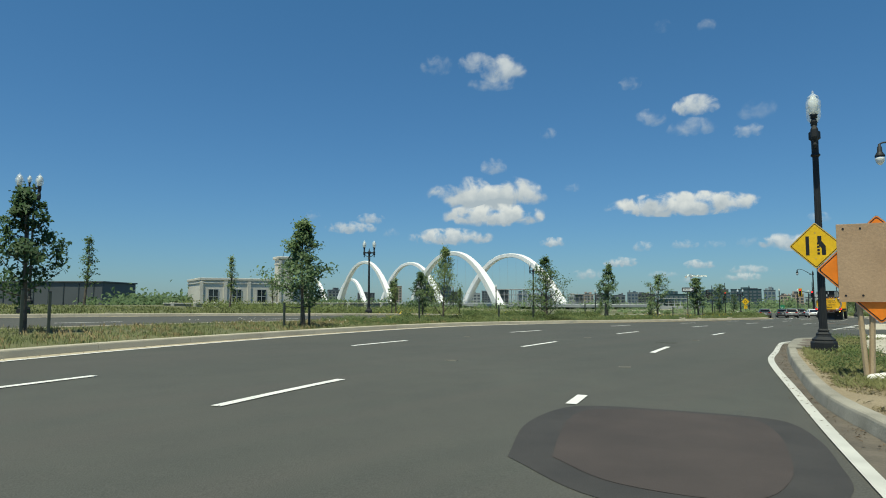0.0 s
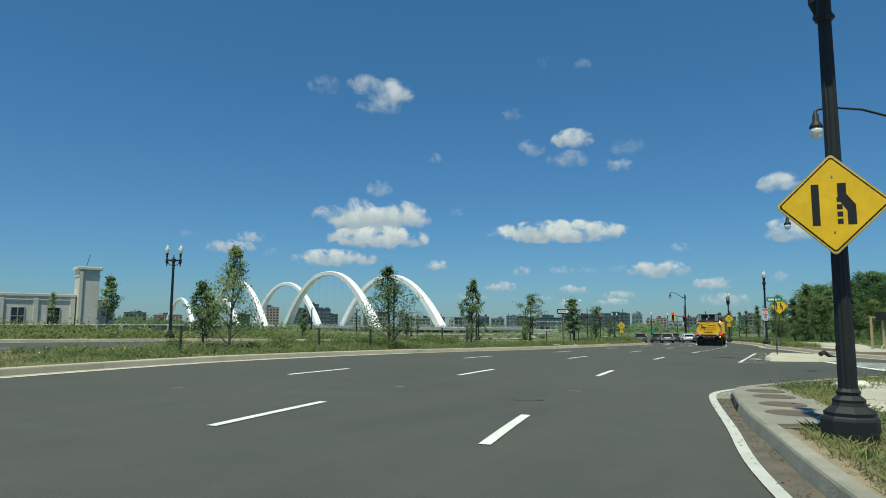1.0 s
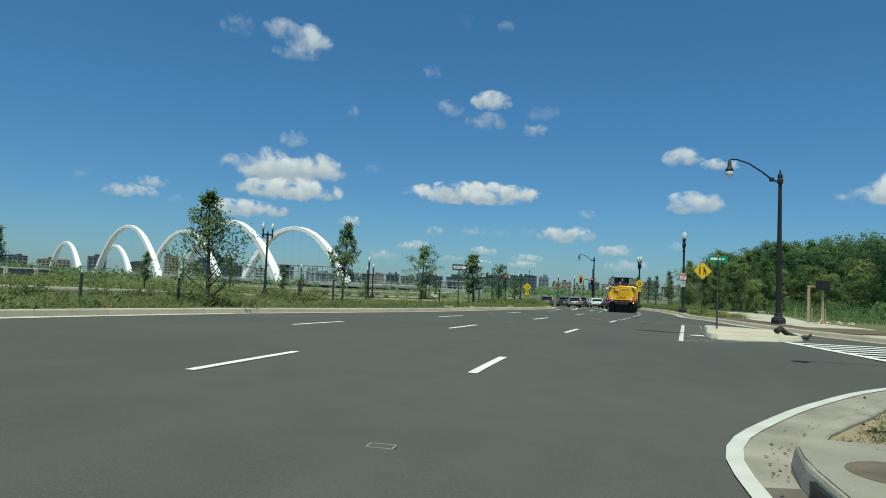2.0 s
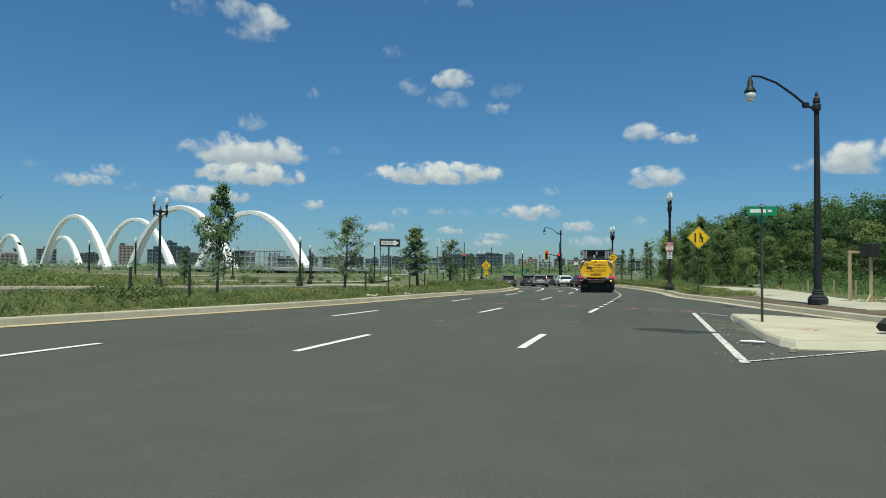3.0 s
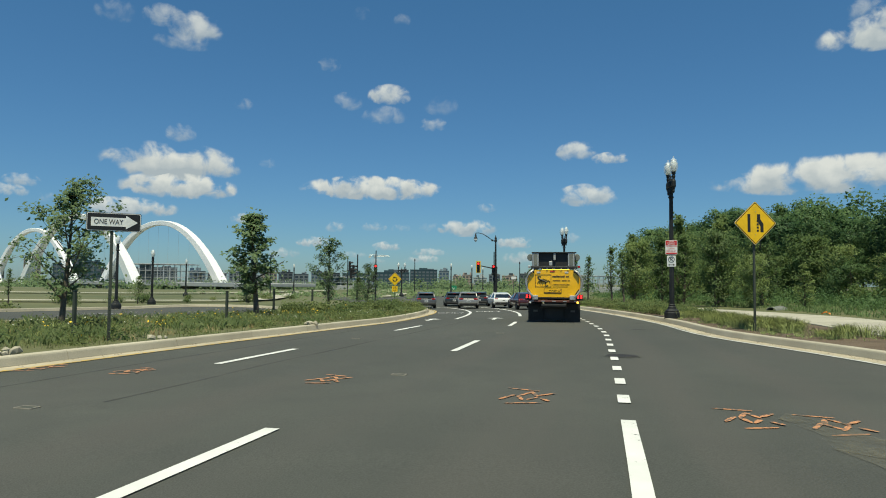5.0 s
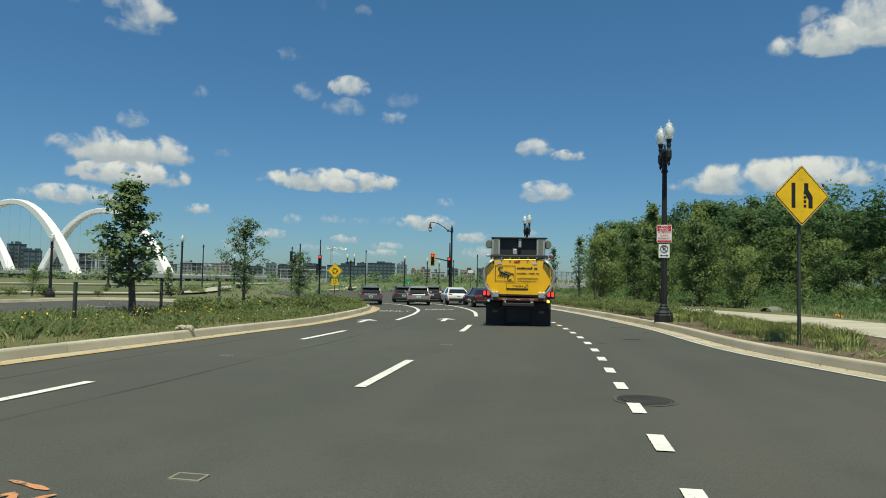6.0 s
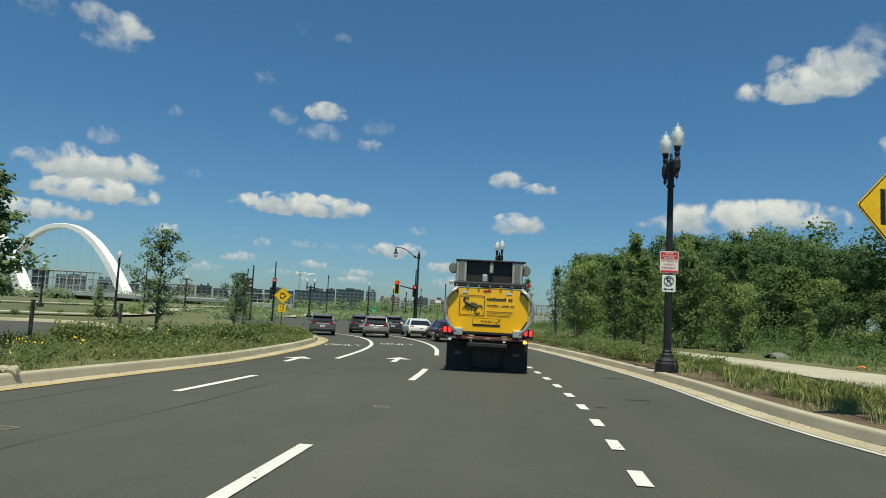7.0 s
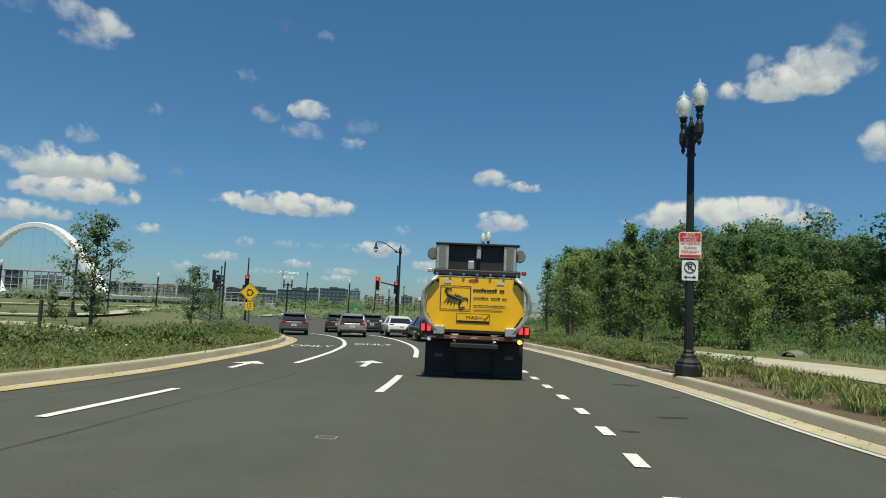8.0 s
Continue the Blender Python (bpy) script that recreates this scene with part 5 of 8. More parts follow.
ob.matrix_basis = on_ground(23.28, 37.4, -48, 0.045) @ pose(0, 0, 0, 0, 90, 0)
tagged(ob, "dented silver metal tube lying in the gutter", "debris")
ob = part("broken_block", box(bmesh.new(), (0, 0, 0.04), (0.17, 0.09, 0.08), 0.012), M["concrete"])
ob.matrix_basis = on_ground(22.95, 36.2, 25, 0.004)
tagged(ob, "broken pale concrete block on the asphalt", "debris")
# survey stick dropped in the gutter
root = thing("marker_stick", on_ground(26.66, 41.24, 0, 0.0), "thin orange and white survey stick leaning at the island's kerb", "stick")
part("tip", tube(bmesh.new(), [(0, 0, 0.012), (-0.015, 0.035, 0.07)], 0.016, 6, 0.012), M["stick_orange"], root, "orange painted end")
part("shaft", tube(bmesh.new(), [(-0.015, 0.035, 0.07), (-0.04, 0.10, 0.20)], 0.011, 6, 0.008), M["white_paint"], root, "white painted shaft")
rng_p = random.Random(31)
for k in range(9):
    bm = bmesh.new()
    bmesh.ops.create_icosphere(bm, subdivisions=2, radius=1.0)
    for v in bm.verts:
        v.co *= 0.8 + 0.5 * noise.noise(v.co * 1.3 + Vector((k * 7.1, 0, 0)))
    r = rng_p.uniform(0.10, 0.20)
    ob = part("stone", bm, M["concrete"])
    ob.matrix_basis = on_ground(40.2 + rng_p.uniform(-0.9, 0.9), 47.3 + rng_p.uniform(-0.8, 0.8), rng_p.uniform(0, 360), 0.14 + r * 0.25) @ Matrix.Diagonal((r * 1.3, r, r * 0.7, 1))
    tagged(ob, "pale rough stone piled beside a timber stake", "stone", "stones by the stake")


# ---------------------------------------------------------------- traffic signals
def signal_head(root, x, z, y, back="signal_yellow", lit="red", turn=0.0):
    m = pose(x, y, z, 0, 0, turn)
    bm = box(bmesh.new(), (0, 0, 0), (0.33, 0.2, 1.08), 0.02, m)
    part("housing", bm, M["sign_black"], root)
    if back:
        plate(root, "backplate", rounded_rect(0.50, 1.30, 0.04), 0.06, 0.01, back).matrix_basis = m
    for k, dz in enumerate((0.36, 0.0, -0.36)):
        on = lit == ("red", "amber", "green")[k]
        lens = part("lens", cyl(bmesh.new(), (0, -0.112, dz), (0, -0.135, dz), 0.115, seg=16), M["lamp_on_red" if on else "signal_off"], root, "lit red lens" if on else "dark lens")
        lens.matrix_basis = m
        hood = bmesh.new()
        pts = [(0.135 * math.cos(radians(a)), 0.135 * math.sin(radians(a)) + dz) for a in range(-20, 201, 20)]
        inner = [(0.127 * math.cos(radians(a)), 0.127 * math.sin(radians(a)) + dz) for a in range(200, -21, -20)]
        prism(hood, pts + inner, -0.36, -0.11)
        part("visor", hood, M["sign_black"], root).matrix_basis = m


root = thing("traffic_signal", pose(59.3, 104.9, gz(59.3, 104.9), 0, 0, -34), "traffic signal with a yellow-backed red light on a mast arm", "traffic signal", "signals")
part("pole", cyl(bmesh.new(), (0.1, 0, 0), (0.1, 0, 5.3), 0.06, 0.05), M["iron"], root)
part("mast_arm", cyl(bmesh.new(), (0.1, 0, 3.45), (-1.6, 0, 3.8), 0.07, 0.05), M["iron"], root)
signal_head(root, -1.6, 3.62, -0.15, "signal_yellow", "red")
signal_head(root, 0.05, 3.30, -0.25, None, "red", 12)
part("control_box", box(bmesh.new(), (0.15, -0.12, 2.3), (0.3, 0.2, 0.4), 0.03), M["iron"], root)
root = thing("traffic_signal", pose(47.6, 110.0, gz(47.6, 110), 0, 0, -26), "traffic signal with a lit red light on a black post", "traffic signal", "signals")
part("pole", cyl(bmesh.new(), (0, 0, 0), (0, 0, 5.4), 0.09, 0.05), M["iron"], root)
signal_head(root, 0.0, 3.35, -0.2, None, "red")
signal_head(root, -0.25, 2.5, -0.1, None, "", 90)
root = thing("traffic_signal", pose(46.0, 111.4, gz(46, 111.4), 0, 0, -26), "cluster of dark signal heads seen edge on beside a black post", "traffic signal", "signals")
part("pole", cyl(bmesh.new(), (0, 0, 0), (0, 0, 5.0), 0.09, 0.06), M["iron"], root)
part("bracket", box(bmesh.new(), (-0.4, 0, 3.5), (0.9, 0.06, 0.06)), M["iron"], root)
for dx, dz in ((-0.85, 3.7), (-0.45, 3.3), (-0.7, 2.9)):
    signal_head(root, dx, dz, 0.0, None, "", 80)
for x, y, h in ((38.0, 118.0, 4.5), (70.0, 116.0, 4.2), (62.0, 132.0, 5.0), (50.0, 127.0, 5.0), (78.0, 135.0, 4.0)):
    root = thing("bollard_pole", pose(x, y, gz(x, y)), "slim black post near the junction", "post", "slim posts")
    part("pole", cyl(bmesh.new(), (0, 0, 0), (0, 0, h), 0.07, 0.05), M["iron"], root)
    part("cap", cyl(bmesh.new(), (0, 0, h), (0, 0, h + 0.3), 0.1, 0.06), M["iron"], root)

# tree stakes and low posts in the median
STAKES = [(-11.6, 18.1, 1.25), (-10.9, 18.2, 1.2), (-6.25, 26.0, 0.95), (-5.5, 27.2, 0.95), (-5.9, 27.6, 0.9), (-1.2, 34.9, 1.0), (13.0, 52.2, 1.3), (11.2, 51.3, 1.2), (21.6, 61.3, 1.1), (26.0, 67.4, 1.1), (31.0, 74.5, 1.2), (28.6, 71.9, 1.2), (3.6, 41.4, 1.0), (6.2, 44.6, 1.0)]
for x, y, h in STAKES:
    root = thing("stake_post", on_ground(x, y, 40, 0.12), "short dark square post staking a young tree", "post", "stake posts")
    part("post", box(bmesh.new(), (0, 0, h / 2), (0.075, 0.075, h), 0.008), M["green_post"], root)
    part("cap", box(bmesh.new(), (0, 0, h + 0.008), (0.085, 0.085, 0.016), 0.004), M["iron"], root)
# wire between two stakes
tagged(part("stake_rail", tube(bmesh.new(), [(-6.25, 26.0, gz(-6.2, 26) + 0.95), (-5.9, 26.6, gz(-6, 26.6) + 0.88), (-5.5, 27.2, gz(-5.5, 27.2) + 0.95)], 0.02, 5), M["green_post"]), "dark tie between two tree stakes", "tie")


# a flared concrete pipe end lying in the grass
root = thing("pipe_end", on_ground(53.4, 66.5, -75, -0.12) @ Matrix.Diagonal((0.9, 0.9, 0.75, 1)), "grey flared concrete pipe end lying in the grass", "pipe")
bm = bmesh.new()
rings = []
for k, (y, r) in enumerate(((0.0, 0.30), (0.5, 0.30), (0.9, 0.36), (1.3, 0.48))):
    rings.append([bm.verts.new((rr * math.cos(math.pi * 2 * j / 16), y, 0.3 + rr * math.sin(math.pi * 2 * j / 16) * (0.75 if k > 1 else 1))) for rr in (r, r - 0.05) for j in range(16)])
for a, b in zip(rings, rings[1:]):
    for h in (0, 16):
        for j in range(16):
            bm.faces.new((a[h + j], a[h + (j + 1) % 16], b[h + (j + 1) % 16], b[h + j]))
for a in (rings[0], rings[-1]):
    for j in range(16):
        bm.faces.new((a[j], a[(j + 1) % 16], a[16 + (j + 1) % 16], a[16 + j]))
part("pipe", bm, M["dry_pipe"], root, "grey concrete flared pipe", smooth=True)
# orange netting crumpled in the grass
for x, y, w, yaw in ((51.4, 62.2, 0.16, 20),):
    rng_n = random.Random(int(x * 10))
    bm = bmesh.new()
    n = 6
    grid = [[bm.verts.new(((i / n - 0.5) * w, (j / n - 0.5) * 0.35 + rng_n.uniform(-0.03, 0.03), 0.02 + 0.13 * math.sin(3.1 * j / n) + rng_n.uniform(-0.03, 0.03))) for i in range(n + 1)] for j in range(n + 1)]
    for j in range(n):
        for i in range(n):
            bm.faces.new((grid[j][i], grid[j][i + 1], grid[j + 1][i + 1], grid[j + 1][i]))
    ob = part("orange_netting", bm, M["sign_orange"])
    ob.matrix_basis = on_ground(x, y, yaw, 0.1)
    tagged(ob, "crumpled orange safety netting in the grass", "netting", "netting")


# ---------------------------------------------------------------- arch bridge over the river
def arch_rib(root, p0, p1, rise, base=-2.0):
    """A white box-section rib, thick at the feet and slim at the crown."""
    bm = bmesh.new()
    a, b = Vector((*p0, base)), Vector((*p1, base))
    ax = (b - a).normalized()
    side = Vector((-ax.y, ax.x, 0))
    n = 44
    rings = []
    for k in range(n + 1):
        t = k / n
        s = 2 * t - 1
        z = base + rise * (1 - abs(s) ** 2.15)
        dz = -rise * 2.15 * math.copysign(abs(s) ** 1.15, s) * 2 / (b - a).length
        tan = (ax + Vector((0, 0, dz))).normalized()
        up = side.cross(tan) * -1
        h, w = 1.15 + 1.5 * abs(s) ** 1.6, 1.2 + 0.9 * abs(s) ** 1.5
        c = a.lerp(b, t) + Vector((0, 0, z - base))
        rings.append([bm.verts.new(c + side * (w * i) + up * (h * j)) for i, j in ((-1, -0.75), (-0.7, -1), (0.7, -1), (1, -0.75), (1, 0.75), (0.7, 1), (-0.7, 1), (-1, 0.75))])
    for p, q in zip(rings, rings[1:]):
        for i in range(8):
            bm.faces.new((p[i], p[(i + 1) % 8], q[(i + 1) % 8], q[i]))
    bm.faces.new(rings[0])
    bm.faces.new(rings[-1][::-1])
    part("arch", bm, M["bridge_white"], root)
    for k in range(2, 11):
        t = k / 12
        s = 2 * t - 1
        c = a.lerp(b, t)
        z = base + rise * (1 - abs(s) ** 2.15) - 1.0
        part("hanger", cyl(bmesh.new(), (c.x, c.y, 0.4), (c.x, c.y, z), 0.035, seg=5), M["galvanised"], root)


bridge = thing("arch_bridge", Matrix(), "white steel arch bridge of three spans with paired ribs", "bridge")
AX = Vector((-0.4355, 0.9002, 0))
SD = Vector((-0.9002, -0.4355, 0))
start = Vector((64.1, 349.9, 0))
for run, span, rise in ((-2.0, 112.3, 31.3), (145.0, 125.6, 34.3), (315.0, 91.2, 25.8)):
    for off in (0.0, 39.2):
        p, q = start + AX * run + SD * off, start + AX * (run + span) + SD * off
        arch_rib(bridge, (p.x, p.y), (q.x, q.y), rise)
    for off in (0.0, 39.2):
        for e in (run, run + span):
            p = start + AX * e + SD * off
            part("pier", box(bmesh.new(), (p.x, p.y, -5.2), (4.5, 6.0, 9.6), 0.5), M["pale_stone"], bridge)
run = 410.0
mid = start + AX * (run / 2) + SD * 19.6
yaw_b = math.degrees(math.atan2(AX.y, AX.x))
part("deck", box(bmesh.new(), (0, 0, 0), (run + 130, 36.5, 1.3), 0.2, pose(mid.x, mid.y, -0.55, 0, 0, yaw_b)), M["bridge_deck"], bridge)
for off in (-18.3, 18.3):
    bm = bmesh.new()
    for z in (0.35, 0.75, 1.1):
        box(bm, (0, off, z), (run + 130, 0.1, 0.08), 0, pose(mid.x, mid.y, 0, 0, 0, yaw_b))
    for k in range(90):
        box(bm, (-(run + 130) / 2 + (run + 130) * k / 89, off, 0.5), (0.12, 0.12, 1.2), 0, pose(mid.x, mid.y, 0, 0, 0, yaw_b))
    part("railing", bm, M["galvanised"], bridge)


# ---------------------------------------------------------------- pale stone pump house with a tower
def window_unit(root, x, y, z, w, h, yaw):
    m = pose(x, y, z, 0, 0, yaw)
    win = part("window", box(bmesh.new(), (0, 0.02, 0), (w, 0.05, h)), M["dark_glass"], root)
    win.matrix_basis = m
    fr = bmesh.new()
    for sx in (-1, 0, 1):
        box(fr, (sx * w / 2, -0.02, 0), (0.09, 0.08, h + 0.09))
    for k in range(-1, 2):
        box(fr, (0, -0.02, k * h / 2), (w, 0.08, 0.07))
    part("frame", fr, M["galvanised"], win)
    part("sill", box(bmesh.new(), (0, -0.08, -h / 2 - 0.1), (w + 0.3, 0.25, 0.14), 0.02), M["pale_stone"], win)


house = thing("pump_house", pose(-23.6, 76.5, 0.2, 0, 0, 30) @ Matrix.Diagonal((0.82, 0.82, 0.80, 1)), "pale stone pump house with flat parapets and a chimney-like tower", "building")
part("wall", box(bmesh.new(), (0, 5.0, 2.35), (10.6, 10, 4.7), 0.04), M["pale_stone"], house)
part("wing", box(bmesh.new(), (8.2, 3.6, 2.2), (3.4, 5.0, 4.4), 0.04), M["pale_stone"], house)
part("parapet", box(bmesh.new(), (0, 5.0, 4.75), (10.9, 10.3, 0.35), 0.05), M["pale_stone"], house)
part("cornice", box(bmesh.new(), (0, 5.0, 4.2), (10.8, 10.2, 0.14), 0.03), M["pale_stone"], house)
part("plinth", box(bmesh.new(), (0, 5.0, 0.3), (10.9, 10.3, 0.6), 0.05), M["pale_stone"], house)
for sx in (-5.1, -1.9, 1.4, 5.1):
    part("pilaster", box(bmesh.new(), (sx, -0.06, 2.2), (0.5, 0.3, 4.4), 0.04), M["pale_stone"], house)
for sx in (-3.5, -0.3, 3.2):
    window_unit(house, sx, -0.03, 2.3, 1.3, 2.0, 0)
part("tower", box(bmesh.new(), (6.6, 0.6, 4.0), (2.2, 2.2, 8.0), 0.05), M["pale_stone"], house)
part("tower_cap", box(bmesh.new(), (6.6, 0.6, 8.1), (2.7, 2.7, 0.4), 0.08), M["pale_stone"], house)
part("tower_band", box(bmesh.new(), (6.6, 0.6, 7.2), (2.36, 2.36, 0.2), 0.05), M["pale_stone"], house)
part("tower_pilaster", box(bmesh.new(), (5.72, -0.55, 4.0), (0.4, 0.3, 7.6), 0.04), M["pale_stone"], house)
bm = tube(bmesh.new(), [(6.4, 0.6, 8.3), (6.6, 0.6, 9.2), (6.8, 0.6, 9.9)], 0.03, 5)
for k in range(3):
    cyl(bm, (6.55 + 0.07 * k, 0.3, 9.3 + 0.2 * k), (6.55 + 0.07 * k, 0.9, 9.4 + 0.2 * k), 0.015, seg=4)
part("aerial", bm, M["iron"], house)
wall = thing("garden_wall", pose(-16.85, 75.45, 0.1, 0, 0, 32), "low wall with pale stone coping and piers before the pump house", "wall")
part("wall", box(bmesh.new(), (-1.0, 0, 0.55), (26.0, 0.25, 1.1), 0.03), M["inlet_concrete"], wall)
part("coping", box(bmesh.new(), (-1.0, 0, 1.15), (26.2, 0.42, 0.1), 0.02), M["pale_stone"], wall)
for k in range(12):
    part("pier", box(bmesh.new(), (-13.3 + 2.2 * k + 0.1, -0.04, 0.62), (0.34, 0.42, 1.24), 0.03), M["pale_stone"], wall)


# ---------------------------------------------------------------- city skyline across the water
STY = {
    "glass_pale": plain("pavilion_glass", (0.14, 0.20, 0.24), 0.12),
    "glass": (plain("tower_glass", (0.045, 0.08, 0.095), 0.2), plain("tower_mullion", (0.10, 0.12, 0.14), 0.5)),
    "grey": (surface("grey_cladding", (0.110, 0.130, 0.146), (0.165, 0.185, 0.20), 0.02, 0.5, 0.7, 0), plain("grey_window", (0.035, 0.05, 0.065), 0.2)),
    "white": (surface("white_cladding", (0.13, 0.165, 0.19), (0.19, 0.225, 0.25), 0.02, 0.5, 0.7, 0), plain("blue_window", (0.06, 0.10, 0.15), 0.15)),
    "brick": (surface("tan_brick", (0.30, 0.24, 0.20), (0.38, 0.31, 0.27), 0.02, 0.5, 0.8, 0), plain("brick_window", (0.06, 0.07, 0.08), 0.2)),
    "dark": (surface("dark_cladding", (0.07, 0.08, 0.09), (0.11, 0.12, 0.13), 0.02, 0.5, 0.6, 0), plain("dark_window", (0.035, 0.045, 0.055), 0.15)),
    "pale": (surface("pale_cladding", (0.30, 0.32, 0.33), (0.37, 0.39, 0.40), 0.02, 0.5, 0.7, 0), plain("pale_window", (0.08, 0.10, 0.12), 0.2)),
}


def block(x, y, w, d, h, yaw, style):
    """A far block: storeys, rows of windows in the two faces towards the road, a roof slab and plant."""
    wallm, glassm = STY[style]
    h += 8.0
    root = thing("apartment_building", pose(x, y, -8.6, 0, 0, yaw), {"glass": "dark blue glass office block", "grey": "grey apartment block with rows of windows", "white": "white and blue apartment block with rows of windows", "brick": "tan brick apartment block", "dark": "dark clad office block", "pale": "pale concrete block"}[style] + " across the river", "building", "skyline")
    part("wall", box(bmesh.new(), (0, d / 2, h / 2), (w, d, h), 0.1), wallm, root)
    rows = max(2, min(8, int(h / 3.6)))
    cols = max(3, min(10, int(w / 4.0)))
    sh, sw = h / (rows + 0.4), w / cols
    pane = bpy.data.meshes.new("window")
    bm = box(bmesh.new(), (0, 0, 0), (sw * 0.66, 0.25, sh * 0.56))
    bm.to_mesh(pane)
    bm.free()
    pane.materials.append(glassm)
    for r in range(rows):
        for c in range(cols):
            ob = new("window", pane)
            ob.parent = root
            ob.location = (-w / 2 + sw * (c + 0.5), -0.02, sh * (r + 0.65))
    part("roof", box(bmesh.new(), (0, d / 2, h + 0.25), (w + 0.6, d + 0.6, 0.5), 0.1), wallm, root)
    rng = random.Random(int(abs(x) * 7 + h))
    for k in range(3):
        pw, ph = w * rng.uniform(0.10, 0.34), rng.uniform(0.8, 3.4)
        part("roof_plant", box(bmesh.new(), (w * rng.uniform(-0.32, 0.32), d * rng.uniform(0.2, 0.6), h + 0.5 + ph / 2), (pw, d * 0.3, ph), 0.1), wallm if k else glassm, root)


def steel_frame(x, y, w, d, h, yaw, label="open steel and glass pavilion with white columns"):
    root = thing("pavilion", pose(x, y, -0.6, 0, 0, yaw), label, "building", "pavilions")
    n = max(6, int(w / 2.4))
    part("podium", box(bmesh.new(), (0, d / 2, -4.1), (w + 2, d + 2, 8.2), 0.1), M["bridge_deck"], root)
    for k in range(n + 1):
        for dy in (0, d):
            part("column", box(bmesh.new(), (-w / 2 + w * k / n, dy, h / 2), (0.2, 0.2, h)), M["lattice"], root)
    part("roof", box(bmesh.new(), (0, d / 2, h), (w + 1, d + 1, 0.35), 0.05), M["galvanised"], root)
    for f in (0.33, 0.66):
        part("floor_deck", box(bmesh.new(), (0, d / 2, h * f), (w, d, 0.25), 0.05), M["bridge_deck"], root)
        bm = bmesh.new()
        for dz in (0.5, 1.0):
            box(bm, (0, -0.1, h * f + dz), (w, 0.06, 0.06))
        part("guard_rail", bm, M["galvanised"], root)
    part("core", box(bmesh.new(), (-w * 0.3, d * 0.6, h * 0.5), (w * 0.16, d * 0.4, h * 0.96)), STY["glass_pale"], root, "glazed stair core")


def skyline(bearing, wide, rise, style, far=700.0, deep=40.0):
    """A block on the horizon seen from the end of the road: its bearing, width and rise in degrees."""
    x, y = 30 + far * math.sin(radians(bearing)), 54 + far * math.cos(radians(bearing))
    block(x, y, far * math.tan(radians(wide)), deep, 1.3 + far * math.tan(radians(rise)), -bearing, style)


for b, w, e, st, far in [
        (-17.5, 1.6, 0.9, "grey", 760), (-14.6, 2.2, 0.7, "brick", 900), (-11.8, 1.3, 1.1, "grey", 820), (-8.6, 1.5, 0.8, "dark", 980), (-6.2, 1.1, 1.45, "brick", 860), (-4.4, 1.4, 1.2, "glass", 620),
        (-3.4, 1.2, 1.8, "glass", 640), (-2.4, 1.2, 1.35, "glass", 620), (-1.0, 1.2, 0.9, "dark", 900), (0.9, 1.0, 0.8, "pale", 760), (3.0, 2.0, 1.0, "grey", 980), (5.4, 1.3, 0.75, "white", 700), (7.0, 1.5, 0.6, "dark", 760), (8.6, 1.2, 0.72, "grey", 820), (9.9, 1.1, 0.5, "pale", 660),
        (11.2, 1.4, 0.68, "brick", 840), (12.6, 1.2, 0.75, "dark", 760), (13.9, 1.2, 0.6, "grey", 700), (15.2, 0.9, 0.85, "white", 720), (16.5, 1.5, 0.72, "dark", 800), (18.6, 2.4, 0.70, "glass", 640), (21.6, 3.4, 0.82, "glass", 640),
        (24.6, 2.4, 1.08, "glass", 760), (22.9, 0.8, 1.05, "dark", 900), (26.4, 0.9, 1.0, "white", 700), (27.6, 0.8, 0.55, "brick", 820), (28.5, 0.9, 0.66, "brick", 900), (29.6, 1.2, 0.42, "pale", 620), (30.9, 1.0, 0.7, "grey", 840),
        (32.2, 1.3, 0.6, "brick", 760), (33.8, 1.4, 0.8, "dark", 720), (35.6, 1.6, 0.9, "grey", 800), (38.0, 1.8, 0.7, "pale", 700)]:
    skyline(b, w, e, st, far)
steel_frame(89, 412, 21, 14, 6.5, -34, "low stadium stand with open steel decks")
steel_frame(71, 462, 24, 14, 6.0, -22)
steel_frame(38, 346, 25, 14, 8.4, -22)
steel_frame(108, 300, 18, 8, 3.4, -30, "low pale viaduct on columns")
steel_frame(214, 276, 30, 10, 5.0, -22, "elevated roadway on pale columns")
dark = thing("dark_hall", pose(-56, 92, 0.3, 0, 0, 0), "dark blue-grey metal hall behind the trees", "building")
part("wall", box(bmesh.new(), (0, 5, 1.9), (17, 10, 3.8), 0.05), STY["dark"][0], dark)
part("roof", box(bmesh.new(), (0, 5, 3.9), (17.4, 10.4, 0.2), 0.04), STY["dark"][0], dark)
for k in range(8):
    part("wall_rib", box(bmesh.new(), (-7.4 + 2.1 * k, -0.03, 1.9), (0.12, 0.08, 3.6)), STY["dark"][1], dark)


